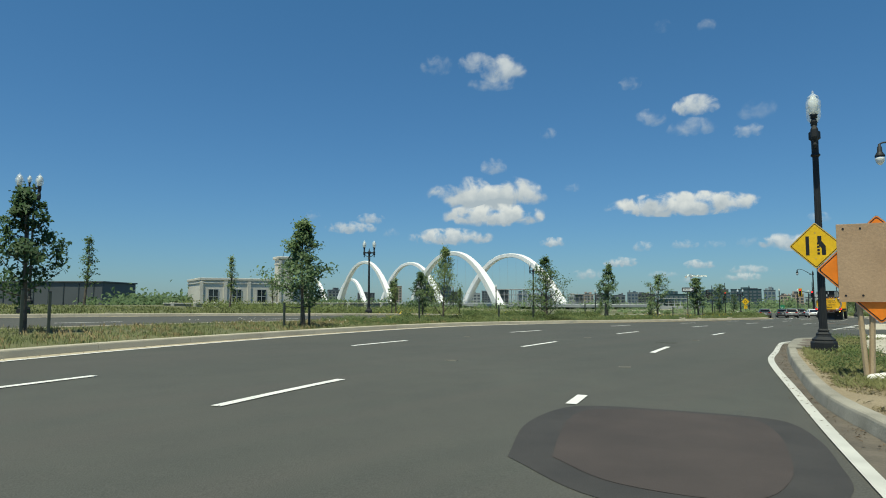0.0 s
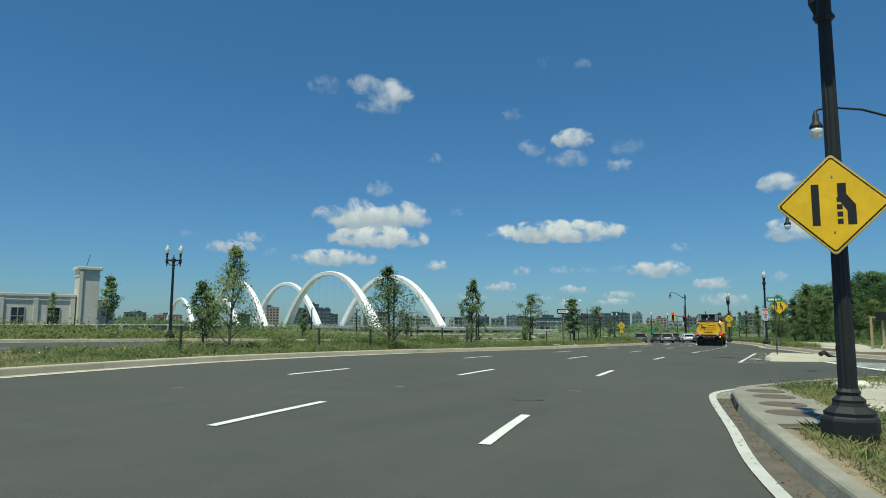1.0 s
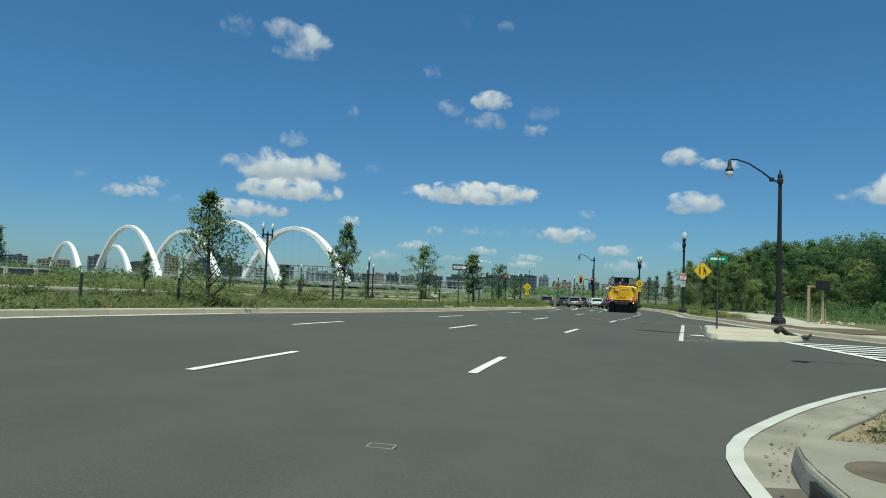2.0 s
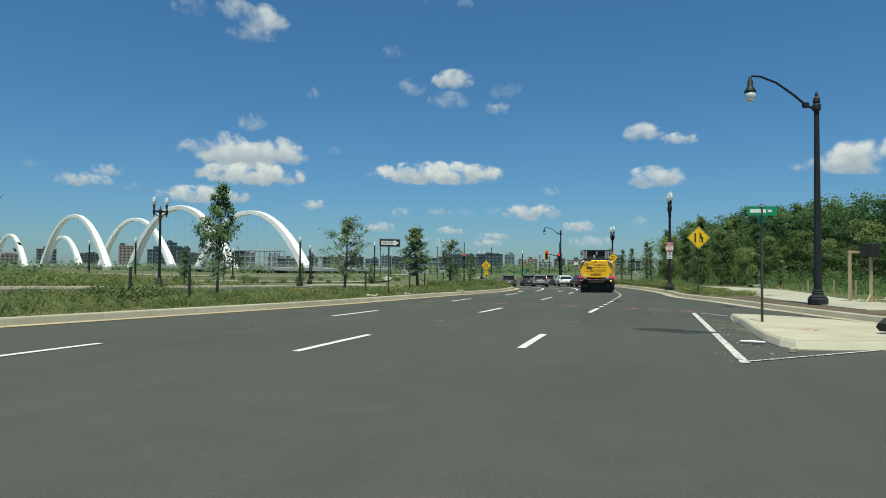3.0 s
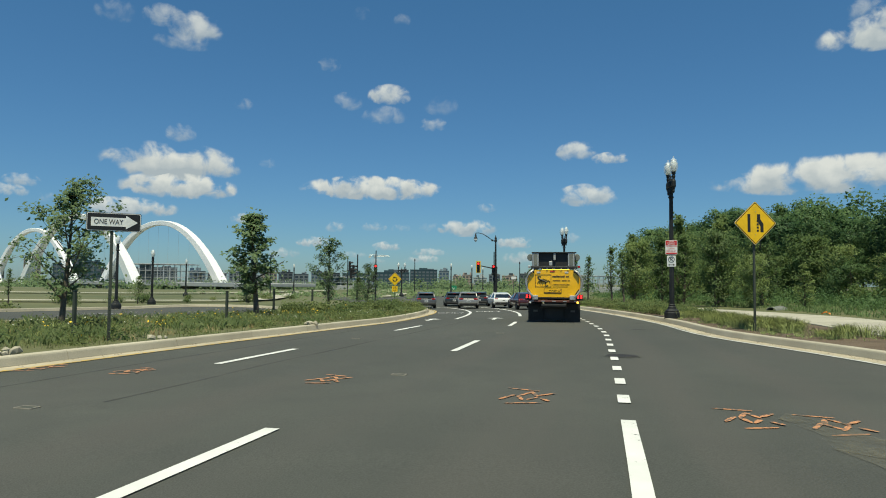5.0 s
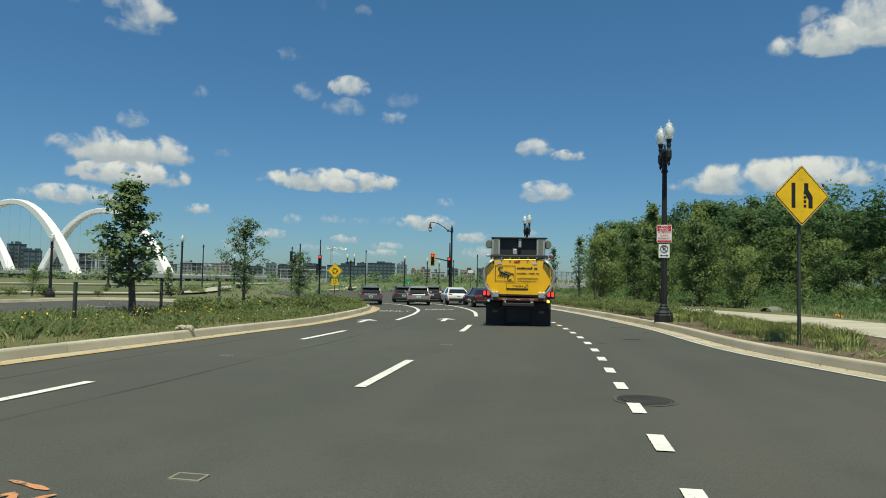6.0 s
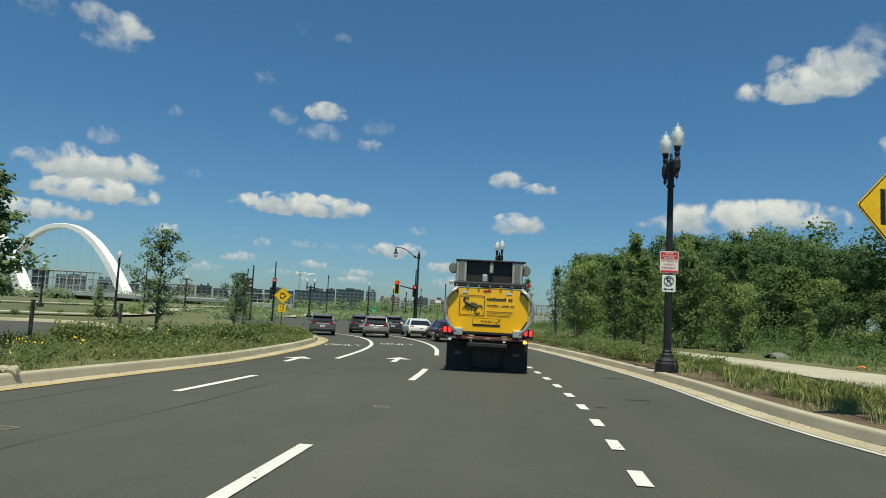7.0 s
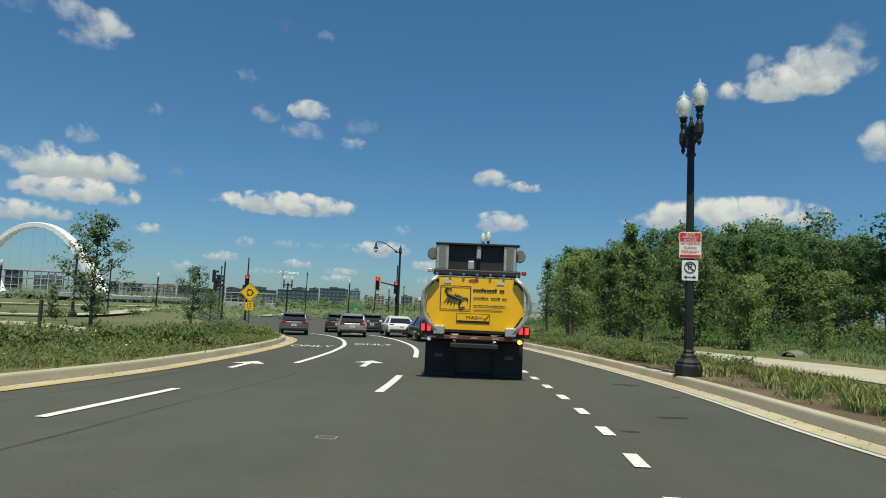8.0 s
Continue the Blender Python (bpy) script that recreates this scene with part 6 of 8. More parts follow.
def crane(x, y, h, yaw):
    root = thing("tower_crane", pose(x, y, -8.0, 0, 0, yaw), "pale tower crane above the far blocks", "crane")
    for name, a, b in (("mast", (0, 0, 0), (0, 0, h)), ("jib", (-6, 0, h - 3), (17, 0, h - 4))):
        bm = bmesh.new()
        a, b = Vector(a), Vector(b)
        n = 14
        o = (Vector((0.9, 0.9, 0)), Vector((-0.9, 0.9, 0)), Vector((-0.9, -0.9, 0)), Vector((0.9, -0.9, 0))) if name == "mast" else (Vector((0, 0.8, 0)), Vector((0, -0.8, 0)), Vector((0, 0, 1.5)))
        for q in o:
            cyl(bm, a + q, b + q, 0.22, seg=4)
        for k in range(n):
            cyl(bm, a.lerp(b, k / n) + o[k % len(o)], a.lerp(b, (k + 1) / n) + o[(k + 1) % len(o)], 0.14, seg=4)
        part(name, bm, M["galvanised"], root)
    part("counterweight", box(bmesh.new(), (-6, 0, h - 4), (2.4, 1.6, 2.2)), M["pale_stone"], root)
    part("cab", box(bmesh.new(), (0, 0, h - 3.6), (2, 2, 2.2), 0.1), M["galvanised"], root)


crane(30 + (140 - 30) * 2.4, 54 + (352 - 54) * 2.4, 42, -20)


# ---------------------------------------------------------------- vehicles
def wheel(root, x, y, r, w, z=None):
    z = r if z is None else z
    m = pose(x, y, z, 0, 90, 0)
    ty = part("wheel", lathe(bmesh.new(), [(r * 0.62, -w / 2), (r * 0.93, -w / 2), (r, -w * 0.36), (r, w * 0.36), (r * 0.93, w / 2), (r * 0.62, w / 2)], 24), M["rubber"], root, "black rubber tyre")
    ty.matrix_basis = m
    rm = lathe(bmesh.new(), [(r * 0.62, -w * 0.4), (r * 0.55, -w * 0.42), (r * 0.5, -w * 0.2), (r * 0.15, -w * 0.28), (r * 0.12, -w * 0.3), (0.01, -w * 0.3)], 20)
    part("rim", rm, M["steel"], ty)
    part("rim", lathe(bmesh.new(), [(r * 0.62, w * 0.4), (r * 0.55, w * 0.42), (r * 0.5, w * 0.2), (r * 0.15, w * 0.28), (r * 0.12, w * 0.3), (0.01, w * 0.3)], 20), M["steel"], ty)


def loft(sections):
    """A skin through cross-sections, each a list of points of the same count, closed at both ends."""
    bm = bmesh.new()
    rows = [[bm.verts.new(p) for p in s] for s in sections]
    n = len(rows[0])
    for a, b in zip(rows, rows[1:]):
        for k in range(n):
            bm.faces.new((a[k], a[(k + 1) % n], b[(k + 1) % n], b[k]))
    bm.faces.new(rows[0][::-1])
    bm.faces.new(rows[-1])
    return bm


def section(y, z0, z1, w0, w1, crown=0.0, w2=None):
    """A car's cross-section: sill, belly of the door, shoulder and top."""
    w2 = w1 if w2 is None else w2
    zm = z0 + (z1 - z0) * 0.55
    half = [(w0 * 0.9, z0), (w0, z0 + 0.06), (w1, zm), (w2, z1 - 0.04), (w2 * 0.9, z1 + crown * 0.6), (w2 * 0.4, z1 + crown)]
    return [(x, y, z) for x, z in half] + [(-x, y, z) for x, z in half[::-1]]


def car(x, y, yaw, paint, style, label, scale=0.82):
    """A parked car; y forward, its rear bumper at y = 0."""
    root = thing("car", on_ground(x, y, yaw, 0.0) @ Matrix.Diagonal((scale, scale, scale * (0.9 if style == "suv" else 0.95), 1)), label, "car", "cars in the queue")
    suv = style == "suv"
    L, W, top = (4.75, 0.95, 1.62) if suv else (4.95, 0.96, 1.44)
    belt = 1.06 if suv else 0.95
    body = [section(-0.02, 0.40, belt * 0.72, W * 0.86, W * 0.90), section(0.0, 0.36, belt * 0.84, W * 0.92, W * 0.96), section(0.05, 0.30, belt * 0.98, W * 0.95, W), section(0.35, 0.26, belt + (0.0 if suv else 0.02), W * 0.96, W, 0.02),
            section(1.0, 0.24, belt, W * 0.96, W), section(2.4, 0.22, belt - 0.02, W * 0.95, W * 0.99), section(3.3, 0.24, belt - 0.04, W * 0.95, W), section(3.9, 0.26, belt - 0.12, W * 0.94, W * 0.97, 0.03),
            section(L - 0.25, 0.3, belt - 0.24, W * 0.86, W * 0.88, 0.03), section(L, 0.42, belt - 0.38, W * 0.7, W * 0.72)]
    bd = part("body", loft(body), M[paint], root, smooth=False)
    bd.data.shade_smooth()
    sm = bd.modifiers.new("soft", "SUBSURF")
    sm.levels = sm.render_levels = 2
    if suv:
        cab = [(0.03, belt * 0.86, belt + 0.03, 0.80, 0.80), (0.32, belt - 0.02, top - 0.14, 0.90, 0.74), (0.62, belt - 0.02, top - 0.03, 0.92, 0.70), (1.6, belt - 0.02, top, 0.92, 0.70), (2.5, belt - 0.02, top - 0.05, 0.92, 0.70), (3.45, belt - 0.06, belt + 0.02, 0.90, 0.80)]
    else:
        cab = [(0.35, belt - 0.02, belt + 0.04, 0.86, 0.80), (1.0, belt - 0.02, top - 0.14, 0.90, 0.68), (1.7, belt - 0.02, top - 0.02, 0.92, 0.64), (2.3, belt - 0.02, top, 0.92, 0.64), (2.8, belt - 0.03, top - 0.07, 0.92, 0.66), (3.8, belt - 0.06, belt + 0.0, 0.90, 0.8)]
    secs = [[(-a * W, yy, z0), (-b * W, yy, z1), (b * W, yy, z1), (a * W, yy, z0)] for yy, z0, z1, a, b in cab]
    part("glasshouse", loft(secs), M["car_glass"], root, "dark tinted glass")
    roof = [[(-b * W * 1.01, yy, z1 - 0.05), (-b * W * 0.92, yy, z1 + 0.018), (b * W * 0.92, yy, z1 + 0.018), (b * W * 1.01, yy, z1 - 0.05)] for yy, z0, z1, a, b in cab[1:-1]]
    part("roof", loft(roof), M[paint], root)
    for sx in (-1, 1):
        c = cab
        for i in (0, 1, 3):
            a, b = c[i], c[i + 1]
            if i == 3:
                pil = tube(bmesh.new(), [(sx * a[3] * W, a[0] - 0.2, a[1]), (sx * a[4] * W * 1.0, a[0] - 0.2, a[2])], 0.05, 5)
            else:
                pil = tube(bmesh.new(), [(sx * (a[3] if i == 0 else a[4]) * W, a[0], a[2] if i else a[1] + 0.04), (sx * b[4] * W, b[0], b[2])], 0.055, 5)
            part("pillar", pil, M[paint], root)
        lx = sx * W * (0.70 if suv else 0.72)
        tl = part("tail_light", box(bmesh.new(), (lx, 0.05 if suv else 0.10, belt * 0.90), (W * 0.36, 0.16, 0.13), 0.03), M["tail_red"], root, "red tail light")
        part("reflector", box(bmesh.new(), (sx * W * 0.62, 0.0, 0.52), (0.18, 0.05, 0.05), 0.01), M["tail_red"], root)
        part("mirror", box(bmesh.new(), (sx * W * 1.1, 3.0, belt + 0.05), (0.2, 0.1, 0.14), 0.03), M[paint], root)
        wheel(root, sx * W * 0.86, 0.85, 0.36, 0.24)
        wheel(root, sx * W * 0.86, 3.75, 0.36, 0.24)
    part("bumper", box(bmesh.new(), (0, 0.02, 0.45), (W * 1.7, 0.16, 0.22), 0.05), M["truck_black"], root, "dark plastic bumper")
    part("number_plate", box(bmesh.new(), (0, -0.015 if suv else 0.0, 0.72), (0.32, 0.03, 0.16), 0.005), M["sign_white"], root)
    part("plate_bar", box(bmesh.new(), (0, -0.032 if suv else -0.017, 0.72), (0.22, 0.004, 0.06)), M["sign_black"], root)
    if suv:
        part("spoiler", box(bmesh.new(), (0, 0.30, top - 0.10), (W * 1.42, 0.30, 0.05), 0.015), M[paint], root)
        part("third_brake_light", box(bmesh.new(), (0, 0.15, top - 0.12), (0.3, 0.02, 0.025)), M["tail_red"], root)
        for sx in (-1, 1):
            part("roof_rail", tube(bmesh.new(), [(sx * W * 0.66, 0.7, top - 0.0), (sx * W * 0.66, 0.8, top + 0.05), (sx * W * 0.66, 2.3, top + 0.05), (sx * W * 0.66, 2.4, top - 0.03)], 0.02, 6), M["truck_black"], root)
    return root


car(43.4, 88.0, -22, "paint_grey", "suv", "dark grey SUV waiting at the head of a lane")
car(47.75, 91.8, -24, "paint_dark", "suv", "black SUV waiting ahead of a silver one")
car(45.7, 85.6, -27, "paint_silver", "suv", "silver SUV waiting in the queue")
car(50.6, 92.6, -30, "paint_dark", "suv", "dark SUV waiting beside a white saloon")
car(48.75, 85.6, -21, "paint_white", "sedan", "white saloon turning in the queue")
car(47.3, 80.0, -20, "paint_maroon", "sedan", "dark red saloon standing beside the yellow truck")


# ---------------------------------------------------------------- attenuator truck
def crash_truck():
    root = thing("crash_truck", on_ground(38.35, 65.0, -37, 0.0) @ Matrix.Diagonal((0.875, 0.875, 0.875, 1)), "yellow crash-attenuator truck with a folded rear cushion", "truck")
    # folded cushion: an eight-sided yellow box
    cut = [(-0.97, 1.09), (0.90, 1.09), (1.15, 1.50), (1.15, 2.26), (0.92, 2.60), (-0.94, 2.60), (-1.19, 2.26), (-1.19, 1.50)]
    bm = prism(bmesh.new(), cut, 0.0, 1.0)
    bmesh.ops.bevel(bm, geom=bm.edges[:], offset=0.02, segments=1, affect="EDGES")
    part("cushion", bm, M["truck_yellow"], root, "folded yellow crash cushion")
    # black edging of the rear face
    inner = [(x * 0.965, 1.90 + (z - 1.90) * 0.95) for x, z in cut]
    bm = bmesh.new()
    n = 8
    a = [bm.verts.new((x * 1.0, -0.012, z)) for x, z in cut]
    b = [bm.verts.new((x, -0.012, z)) for x, z in inner]
    for k in (0, 1, 3, 5, 7):
        bm.faces.new((a[k], a[(k + 1) % n], b[(k + 1) % n], b[k]))
    part("edging", bm, M["truck_black"], root, "black edging strips")
    for sx in (-1, 1):
        bm = tube(bmesh.new(), [(sx * 0.92, -0.05, 2.58), (sx * 1.10, -0.1, 2.44), (sx * 1.24, -0.1, 2.1), (sx * 1.27, -0.1, 1.8), (sx * 1.22, -0.1, 1.5), (sx * 1.08, -0.1, 1.24), (sx * 0.88, -0.08, 1.08)], 0.06, 10)
        part("side_tube", bm, M["galvanised"], root, "curved grey steel tube", smooth=True)
        part("tube_foot", box(bmesh.new(), (sx * 0.85, -0.06, 1.12), (0.26, 0.16, 0.14), 0.02), M["galvanised"], root)
        part("top_clamp", box(bmesh.new(), (sx * 0.93, -0.03, 2.50), (0.06, 0.06, 0.16), 0.01), M["truck_black"], root)
    # artwork: plain shapes
    def flat(name, pts, y, mat, label=""):
        return part(name, prism(bmesh.new(), pts, y, y + 0.004), M[mat], root, label)
    def rect(cx, cz, w, h):
        return [(cx - w / 2, cz - h / 2), (cx + w / 2, cz - h / 2), (cx + w / 2, cz + h / 2), (cx - w / 2, cz + h / 2)]
    for cx, cz, w, h in ((-0.49, 2.32, 0.74, 0.02), (-0.49, 1.65, 0.74, 0.02), (-0.85, 1.985, 0.02, 0.69), (-0.13, 1.985, 0.02, 0.69)):
        flat("picture_border", rect(cx, cz, w, h), -0.016, "sign_black")
    bm = bmesh.new()
    ox, oz = -0.02, 0.10
    def at_(*pts):
        return [(x + ox, -0.014, z + oz) for x, z in pts]
    tube(bm, at_((-0.56, 1.95), (-0.67, 2.02), (-0.72, 2.10), (-0.69, 2.15), (-0.60, 2.16), (-0.57, 2.12)), 0.024, 6, 0.014)
    tube(bm, at_((-0.66, 1.97), (-0.56, 1.93), (-0.44, 1.87), (-0.32, 1.82)), 0.060, 6, 0.030)
    for k in range(4):
        tube(bm, at_((-0.58 + 0.06 * k, 1.89 - 0.015 * k), (-0.68 + 0.07 * k, 1.84 - 0.02 * k), (-0.75 + 0.08 * k, 1.72 - 0.025 * k)), 0.013, 5, 0.007)
    for k in range(3):
        tube(bm, at_((-0.50 + 0.06 * k, 1.93 - 0.02 * k), (-0.47 + 0.07 * k, 2.00 - 0.03 * k), (-0.42 + 0.07 * k, 1.97 - 0.03 * k)), 0.012, 5, 0.008)
    tube(bm, at_((-0.33, 1.85), (-0.22, 1.90), (-0.17, 1.86), (-0.18, 1.77)), 0.020, 5, 0.012)
    tube(bm, at_((-0.34, 1.80), (-0.38, 1.70), (-0.36, 1.60), (-0.24, 1.64)), 0.022, 5, 0.016)
    part("emblem", bm, M["sign_black"], root, "black emblem on a yellow panel")
    for x0, x1, cz, h, pitch in ((-0.07, 0.50, 2.235, 0.105, 0.066), (0.56, 0.68, 2.24, 0.12, 0.06), (-0.06, 0.30, 2.01, 0.055, 0.052), (0.36, 0.58, 2.01, 0.055, 0.052), (0.63, 0.74, 2.01, 0.055, 0.05), (-0.06, 0.72, 1.79, 0.040, 0.036)):
        n = max(2, round((x1 - x0) / pitch))
        for k in range(n):
            tall = h * (1.0 if (k * 7 + n) % 5 == 0 else 0.72)
            flat("text_bar", rect(x0 + (x1 - x0) * (k + 0.5) / n, cz - h / 2 + tall / 2, (x1 - x0) / n * 0.88, tall * 0.8), -0.016, "sign_black")
    for cz, w in ((1.69, 0.72), (1.66, 0.66)):
        flat("text_bar", rect(0.30, cz, w, 0.007), -0.016, "sign_black")
    flat("badge_border", rect(-0.05, 1.415, 0.80, 0.27), -0.014, "sign_black")
    flat("badge_panel", rect(-0.05, 1.44, 0.77, 0.19), -0.018, "truck_yellow")
    words(root, "MASH", 0.13, -0.03, 1.43, -0.022, wide=0.36)
    bm = tube(bmesh.new(), [(0.20, -0.02, 1.44), (0.24, -0.02, 1.38), (0.32, -0.02, 1.51)], 0.012, 5)
    part("tick", bm, M["sign_black"], root)
    for cx in (-0.70, 0.58):
        flat("paper_label", rect(cx, 2.45, 0.17, 0.10), -0.014, "pale_stone")
    flat("red_badge", [(0.12 * math.cos(radians(a)) - 0.07, 2.50 + 0.04 * math.sin(radians(a))) for a in range(0, 360, 20)], -0.014, "sign_red", "small red oval badge")
    for k in range(26):
        part("rivet", cyl(bmesh.new(), (-0.82 + 0.066 * k, -0.008, 1.125), (-0.82 + 0.066 * k, -0.018, 1.125), 0.012, seg=6), M["iron"], root)
    # upper dark panel assembly
    part("upper_panel", box(bmesh.new(), (-0.03, 0.35, 3.08), (1.98, 0.25, 0.64), 0.02), M["truck_black"], root, "black folded panel on top")
    for sx in (-1, 1):
        part("upright", box(bmesh.new(), (sx * 0.82 - 0.03, 0.16, 3.08), (0.30, 0.12, 0.62), 0.015), M["galvanised"], root, "silver upright bracket")
        part("slot", box(bmesh.new(), (sx * 0.82 - 0.03, 0.095, 3.08), (0.17, 0.01, 0.56)), M["dry_pipe"], root, "grey recess of the bracket")
        part("beacon_disc", lathe(bmesh.new(), [(0.14, -0.02), (0.17, 0.0), (0.14, 0.03)], 16), M["dry_pipe"], root).matrix_basis = pose(sx * 1.08 - 0.03, 0.55, 3.20, 90, 0, 25 * sx)
        part("strobe", box(bmesh.new(), (sx * 1.14, 0.2, 2.74), (0.12, 0.12, 0.10), 0.02), M["tail_red" if sx > 0 else "galvanised"], root)
    part("latch_box", box(bmesh.new(), (-0.15, 0.18, 2.90), (0.15, 0.12, 0.22), 0.02), M["galvanised"], root)
    part("latch_arm", box(bmesh.new(), (0.03, 0.16, 3.22), (0.11, 0.1, 0.34), 0.03), M["bridge_deck"], root)
    part("top_rail", box(bmesh.new(), (0, 0.25, 3.42), (2.05, 0.35, 0.05), 0.01), M["truck_black"], root)
    part("hinge_beam", box(bmesh.new(), (0, 0.12, 2.70), (2.10, 0.3, 0.15), 0.03), M["truck_black"], root)
    for k in range(7):
        part("hinge_bolt", cyl(bmesh.new(), (-0.95 + 0.32 * k, -0.06, 2.66), (-0.95 + 0.32 * k, -0.03, 2.66), 0.03, seg=8), M["steel"], root)
    # bumper beam with reflective tape
    part("bumper_beam", box(bmesh.new(), (0, 0.05, 0.99), (2.38, 0.16, 0.10), 0.015), M["dull_red"], root, "dull red-brown bumper beam")
    for k in range(5):
        part("reflective_tape", box(bmesh.new(), (-1.0 + 0.5 * k, -0.033, 0.99), (0.16, 0.006, 0.035)), M["galvanised"], root)
    part("under_step", box(bmesh.new(), (0.0, 0.1, 0.80), (1.15, 0.3, 0.12), 0.02), M["truck_black"], root)
    part("tow_bar", box(bmesh.new(), (0.0, 0.4, 0.68), (1.3, 0.1, 0.06), 0.01), M["truck_black"], root)
    for sx in (-1, 1):
        cl = part("light_cluster", box(bmesh.new(), (sx * 1.17, 0.06, 1.13), (0.30, 0.12, 0.20), 0.02), M["truck_black"], root, "tail light cluster")
        for k in range(2):
            part("brake_lens", box(bmesh.new(), (sx * 1.17 + 0.07 - 0.14 * k, -0.005, 1.15), (0.085, 0.02, 0.11), 0.01), M["lamp_on_red"], cl, "lit red brake lens")
        part("indicator", cyl(bmesh.new(), (sx * 1.08, 0.0, 0.94), (sx * 1.08, -0.04, 0.94), 0.05, seg=12), M["lamp_on_amber" if sx > 0 else "sign_white"], root, "small round lamp")
        part("mud_flap", box(bmesh.new(), (sx * 0.84, 0.50, 0.445), (0.72, 0.03, 0.85), 0.01), M["rubber"], root, "black mud flap")
        for dx in (0.0, 0.31):
            wheel(root, sx * (1.03 - dx), 1.75, 0.50, 0.28)
        wheel(root, sx * 1.03, 6.3, 0.50, 0.28)
    # added black sheet: stands for the shade under the truck, between the flaps
    part("under_guard", box(bmesh.new(), (0, 0.66, 0.46), (1.0, 0.04, 0.72), 0.01), M["truck_black"], root, "added black panel standing for the shade between the wheels")
    part("chassis", box(bmesh.new(), (0, 3.9, 0.86), (0.9, 7.6, 0.24), 0.02), M["truck_black"], root)
    part("axle", cyl(bmesh.new(), (-0.9, 1.75, 0.5), (0.9, 1.75, 0.5), 0.1), M["truck_black"], root)
    part("differential", lathe(bmesh.new(), [(0.02, -0.2), (0.2, -0.12), (0.24, 0.0), (0.2, 0.12), (0.02, 0.2)], 14), M["truck_black"], root).location = (0, 1.75, 0.5)
    # flat bed with ribbed yellow sides, then the cab
    # bed coloured black so the gap below the cushion looks deep in shade
    part("bed", box(bmesh.new(), (0, 3.2, 1.12), (2.35, 4.3, 0.16), 0.02), M["truck_black"], root)
    for sx in (-1, 1):
        sd = part("bed_side", box(bmesh.new(), (sx * 1.15, 3.2, 1.75), (0.06, 4.2, 1.15), 0.01), M["truck_yellow"], root)
        for k in range(8):
            part("side_rib", box(bmesh.new(), (sx * 1.20, 1.35 + 0.53 * k, 1.75), (0.06, 0.09, 1.15), 0.01), M["truck_yellow"], sd)
    cab = part("cab", box(bmesh.new(), (0, 6.4, 1.75), (2.2, 1.9, 1.75), 0.12), M["truck_yellow"], root)
    part("rear_window", box(bmesh.new(), (0, 5.44, 2.15), (1.4, 0.03, 0.5), 0.01), M["car_glass"], cab)
    part("bonnet", box(bmesh.new(), (0, 7.9, 1.25), (1.9, 1.3, 0.85), 0.15), M["truck_yellow"], root)
    for sx in (-1, 1):
        part("flap_mark", box(bmesh.new(), (sx * 0.86, 0.48, 0.52), (0.20, 0.006, 0.09), 0.002), M["worn_mark"], root, "worn grey badge on the flap")
        part("flap_weight", box(bmesh.new(), (sx * 0.84, 0.475, 0.06), (0.70, 0.012, 0.05), 0.002), M["truck_black"], root)
    part("light_bar", box(bmesh.new(), (0, 6.2, 2.72), (1.5, 0.3, 0.14), 0.04), M["lamp_on_amber"], root)
    def squat(z):
        return z if z < 1.04 else z + 0.08 * (z - 1.04) / 0.16 if z < 1.2 else 1.28 + (z - 1.2) * 0.835 if z < 2.6 else 2.449 + (z - 2.6) * 0.98
    for ob in root.children_recursive:
        lift = ob.matrix_basis.translation.z
        if lift > 1.0:
            ob.location.z = squat(lift)
        elif lift == 0.0:
            for v in ob.data.vertices:
                v.co.z = squat(v.co.z)


crash_truck()


# ---------------------------------------------------------------- trees
def leaf_mesh(name, centres, size, material, rng, flat=0.5, outward=None):
    """Many small folded leaves, four corners each."""
    n = len(centres)
    c = np.asarray(centres, float)
    nrm = rng.normal(size=(n, 3))
    nrm[:, 2] += flat
    if outward is not None:
        nrm += outward
    nrm /= np.linalg.norm(nrm, axis=1)[:, None]
    tmp = rng.normal(size=(n, 3))
    a = np.cross(nrm, tmp)
    a /= np.linalg.norm(a, axis=1)[:, None] + 1e-9
    b = np.cross(nrm, a)
    s = size * rng.uniform(0.6, 1.3, size=(n, 1))
    fold = nrm * s * 0.18
    v = np.stack([c - a * s, c - b * s * 0.55 + fold, c + a * s, c + b * s * 0.55 + fold], 1).reshape(-1, 3)
    me = bpy.data.meshes.new(name)
    f = np.arange(4 * n).reshape(n, 4)
    me.from_pydata(v.tolist(), [], f.tolist(), shade_flat=False)
    # a crown shades as soft masses: leaf normals lean out of the clump and up
    soft = nrm * 0.45 + np.array([0.0, 0.0, 0.55])
    if outward is not None:
        soft = soft + outward * 1.5
    round_normals(me, np.repeat(soft, 4, axis=0))
    me.materials.append(material)
    return me


def round_normals(me, n):
    n = n / (np.linalg.norm(n, axis=1)[:, None] + 1e-9)
    me.normals_split_custom_set_from_vertices(n.tolist())


TOPS = {}


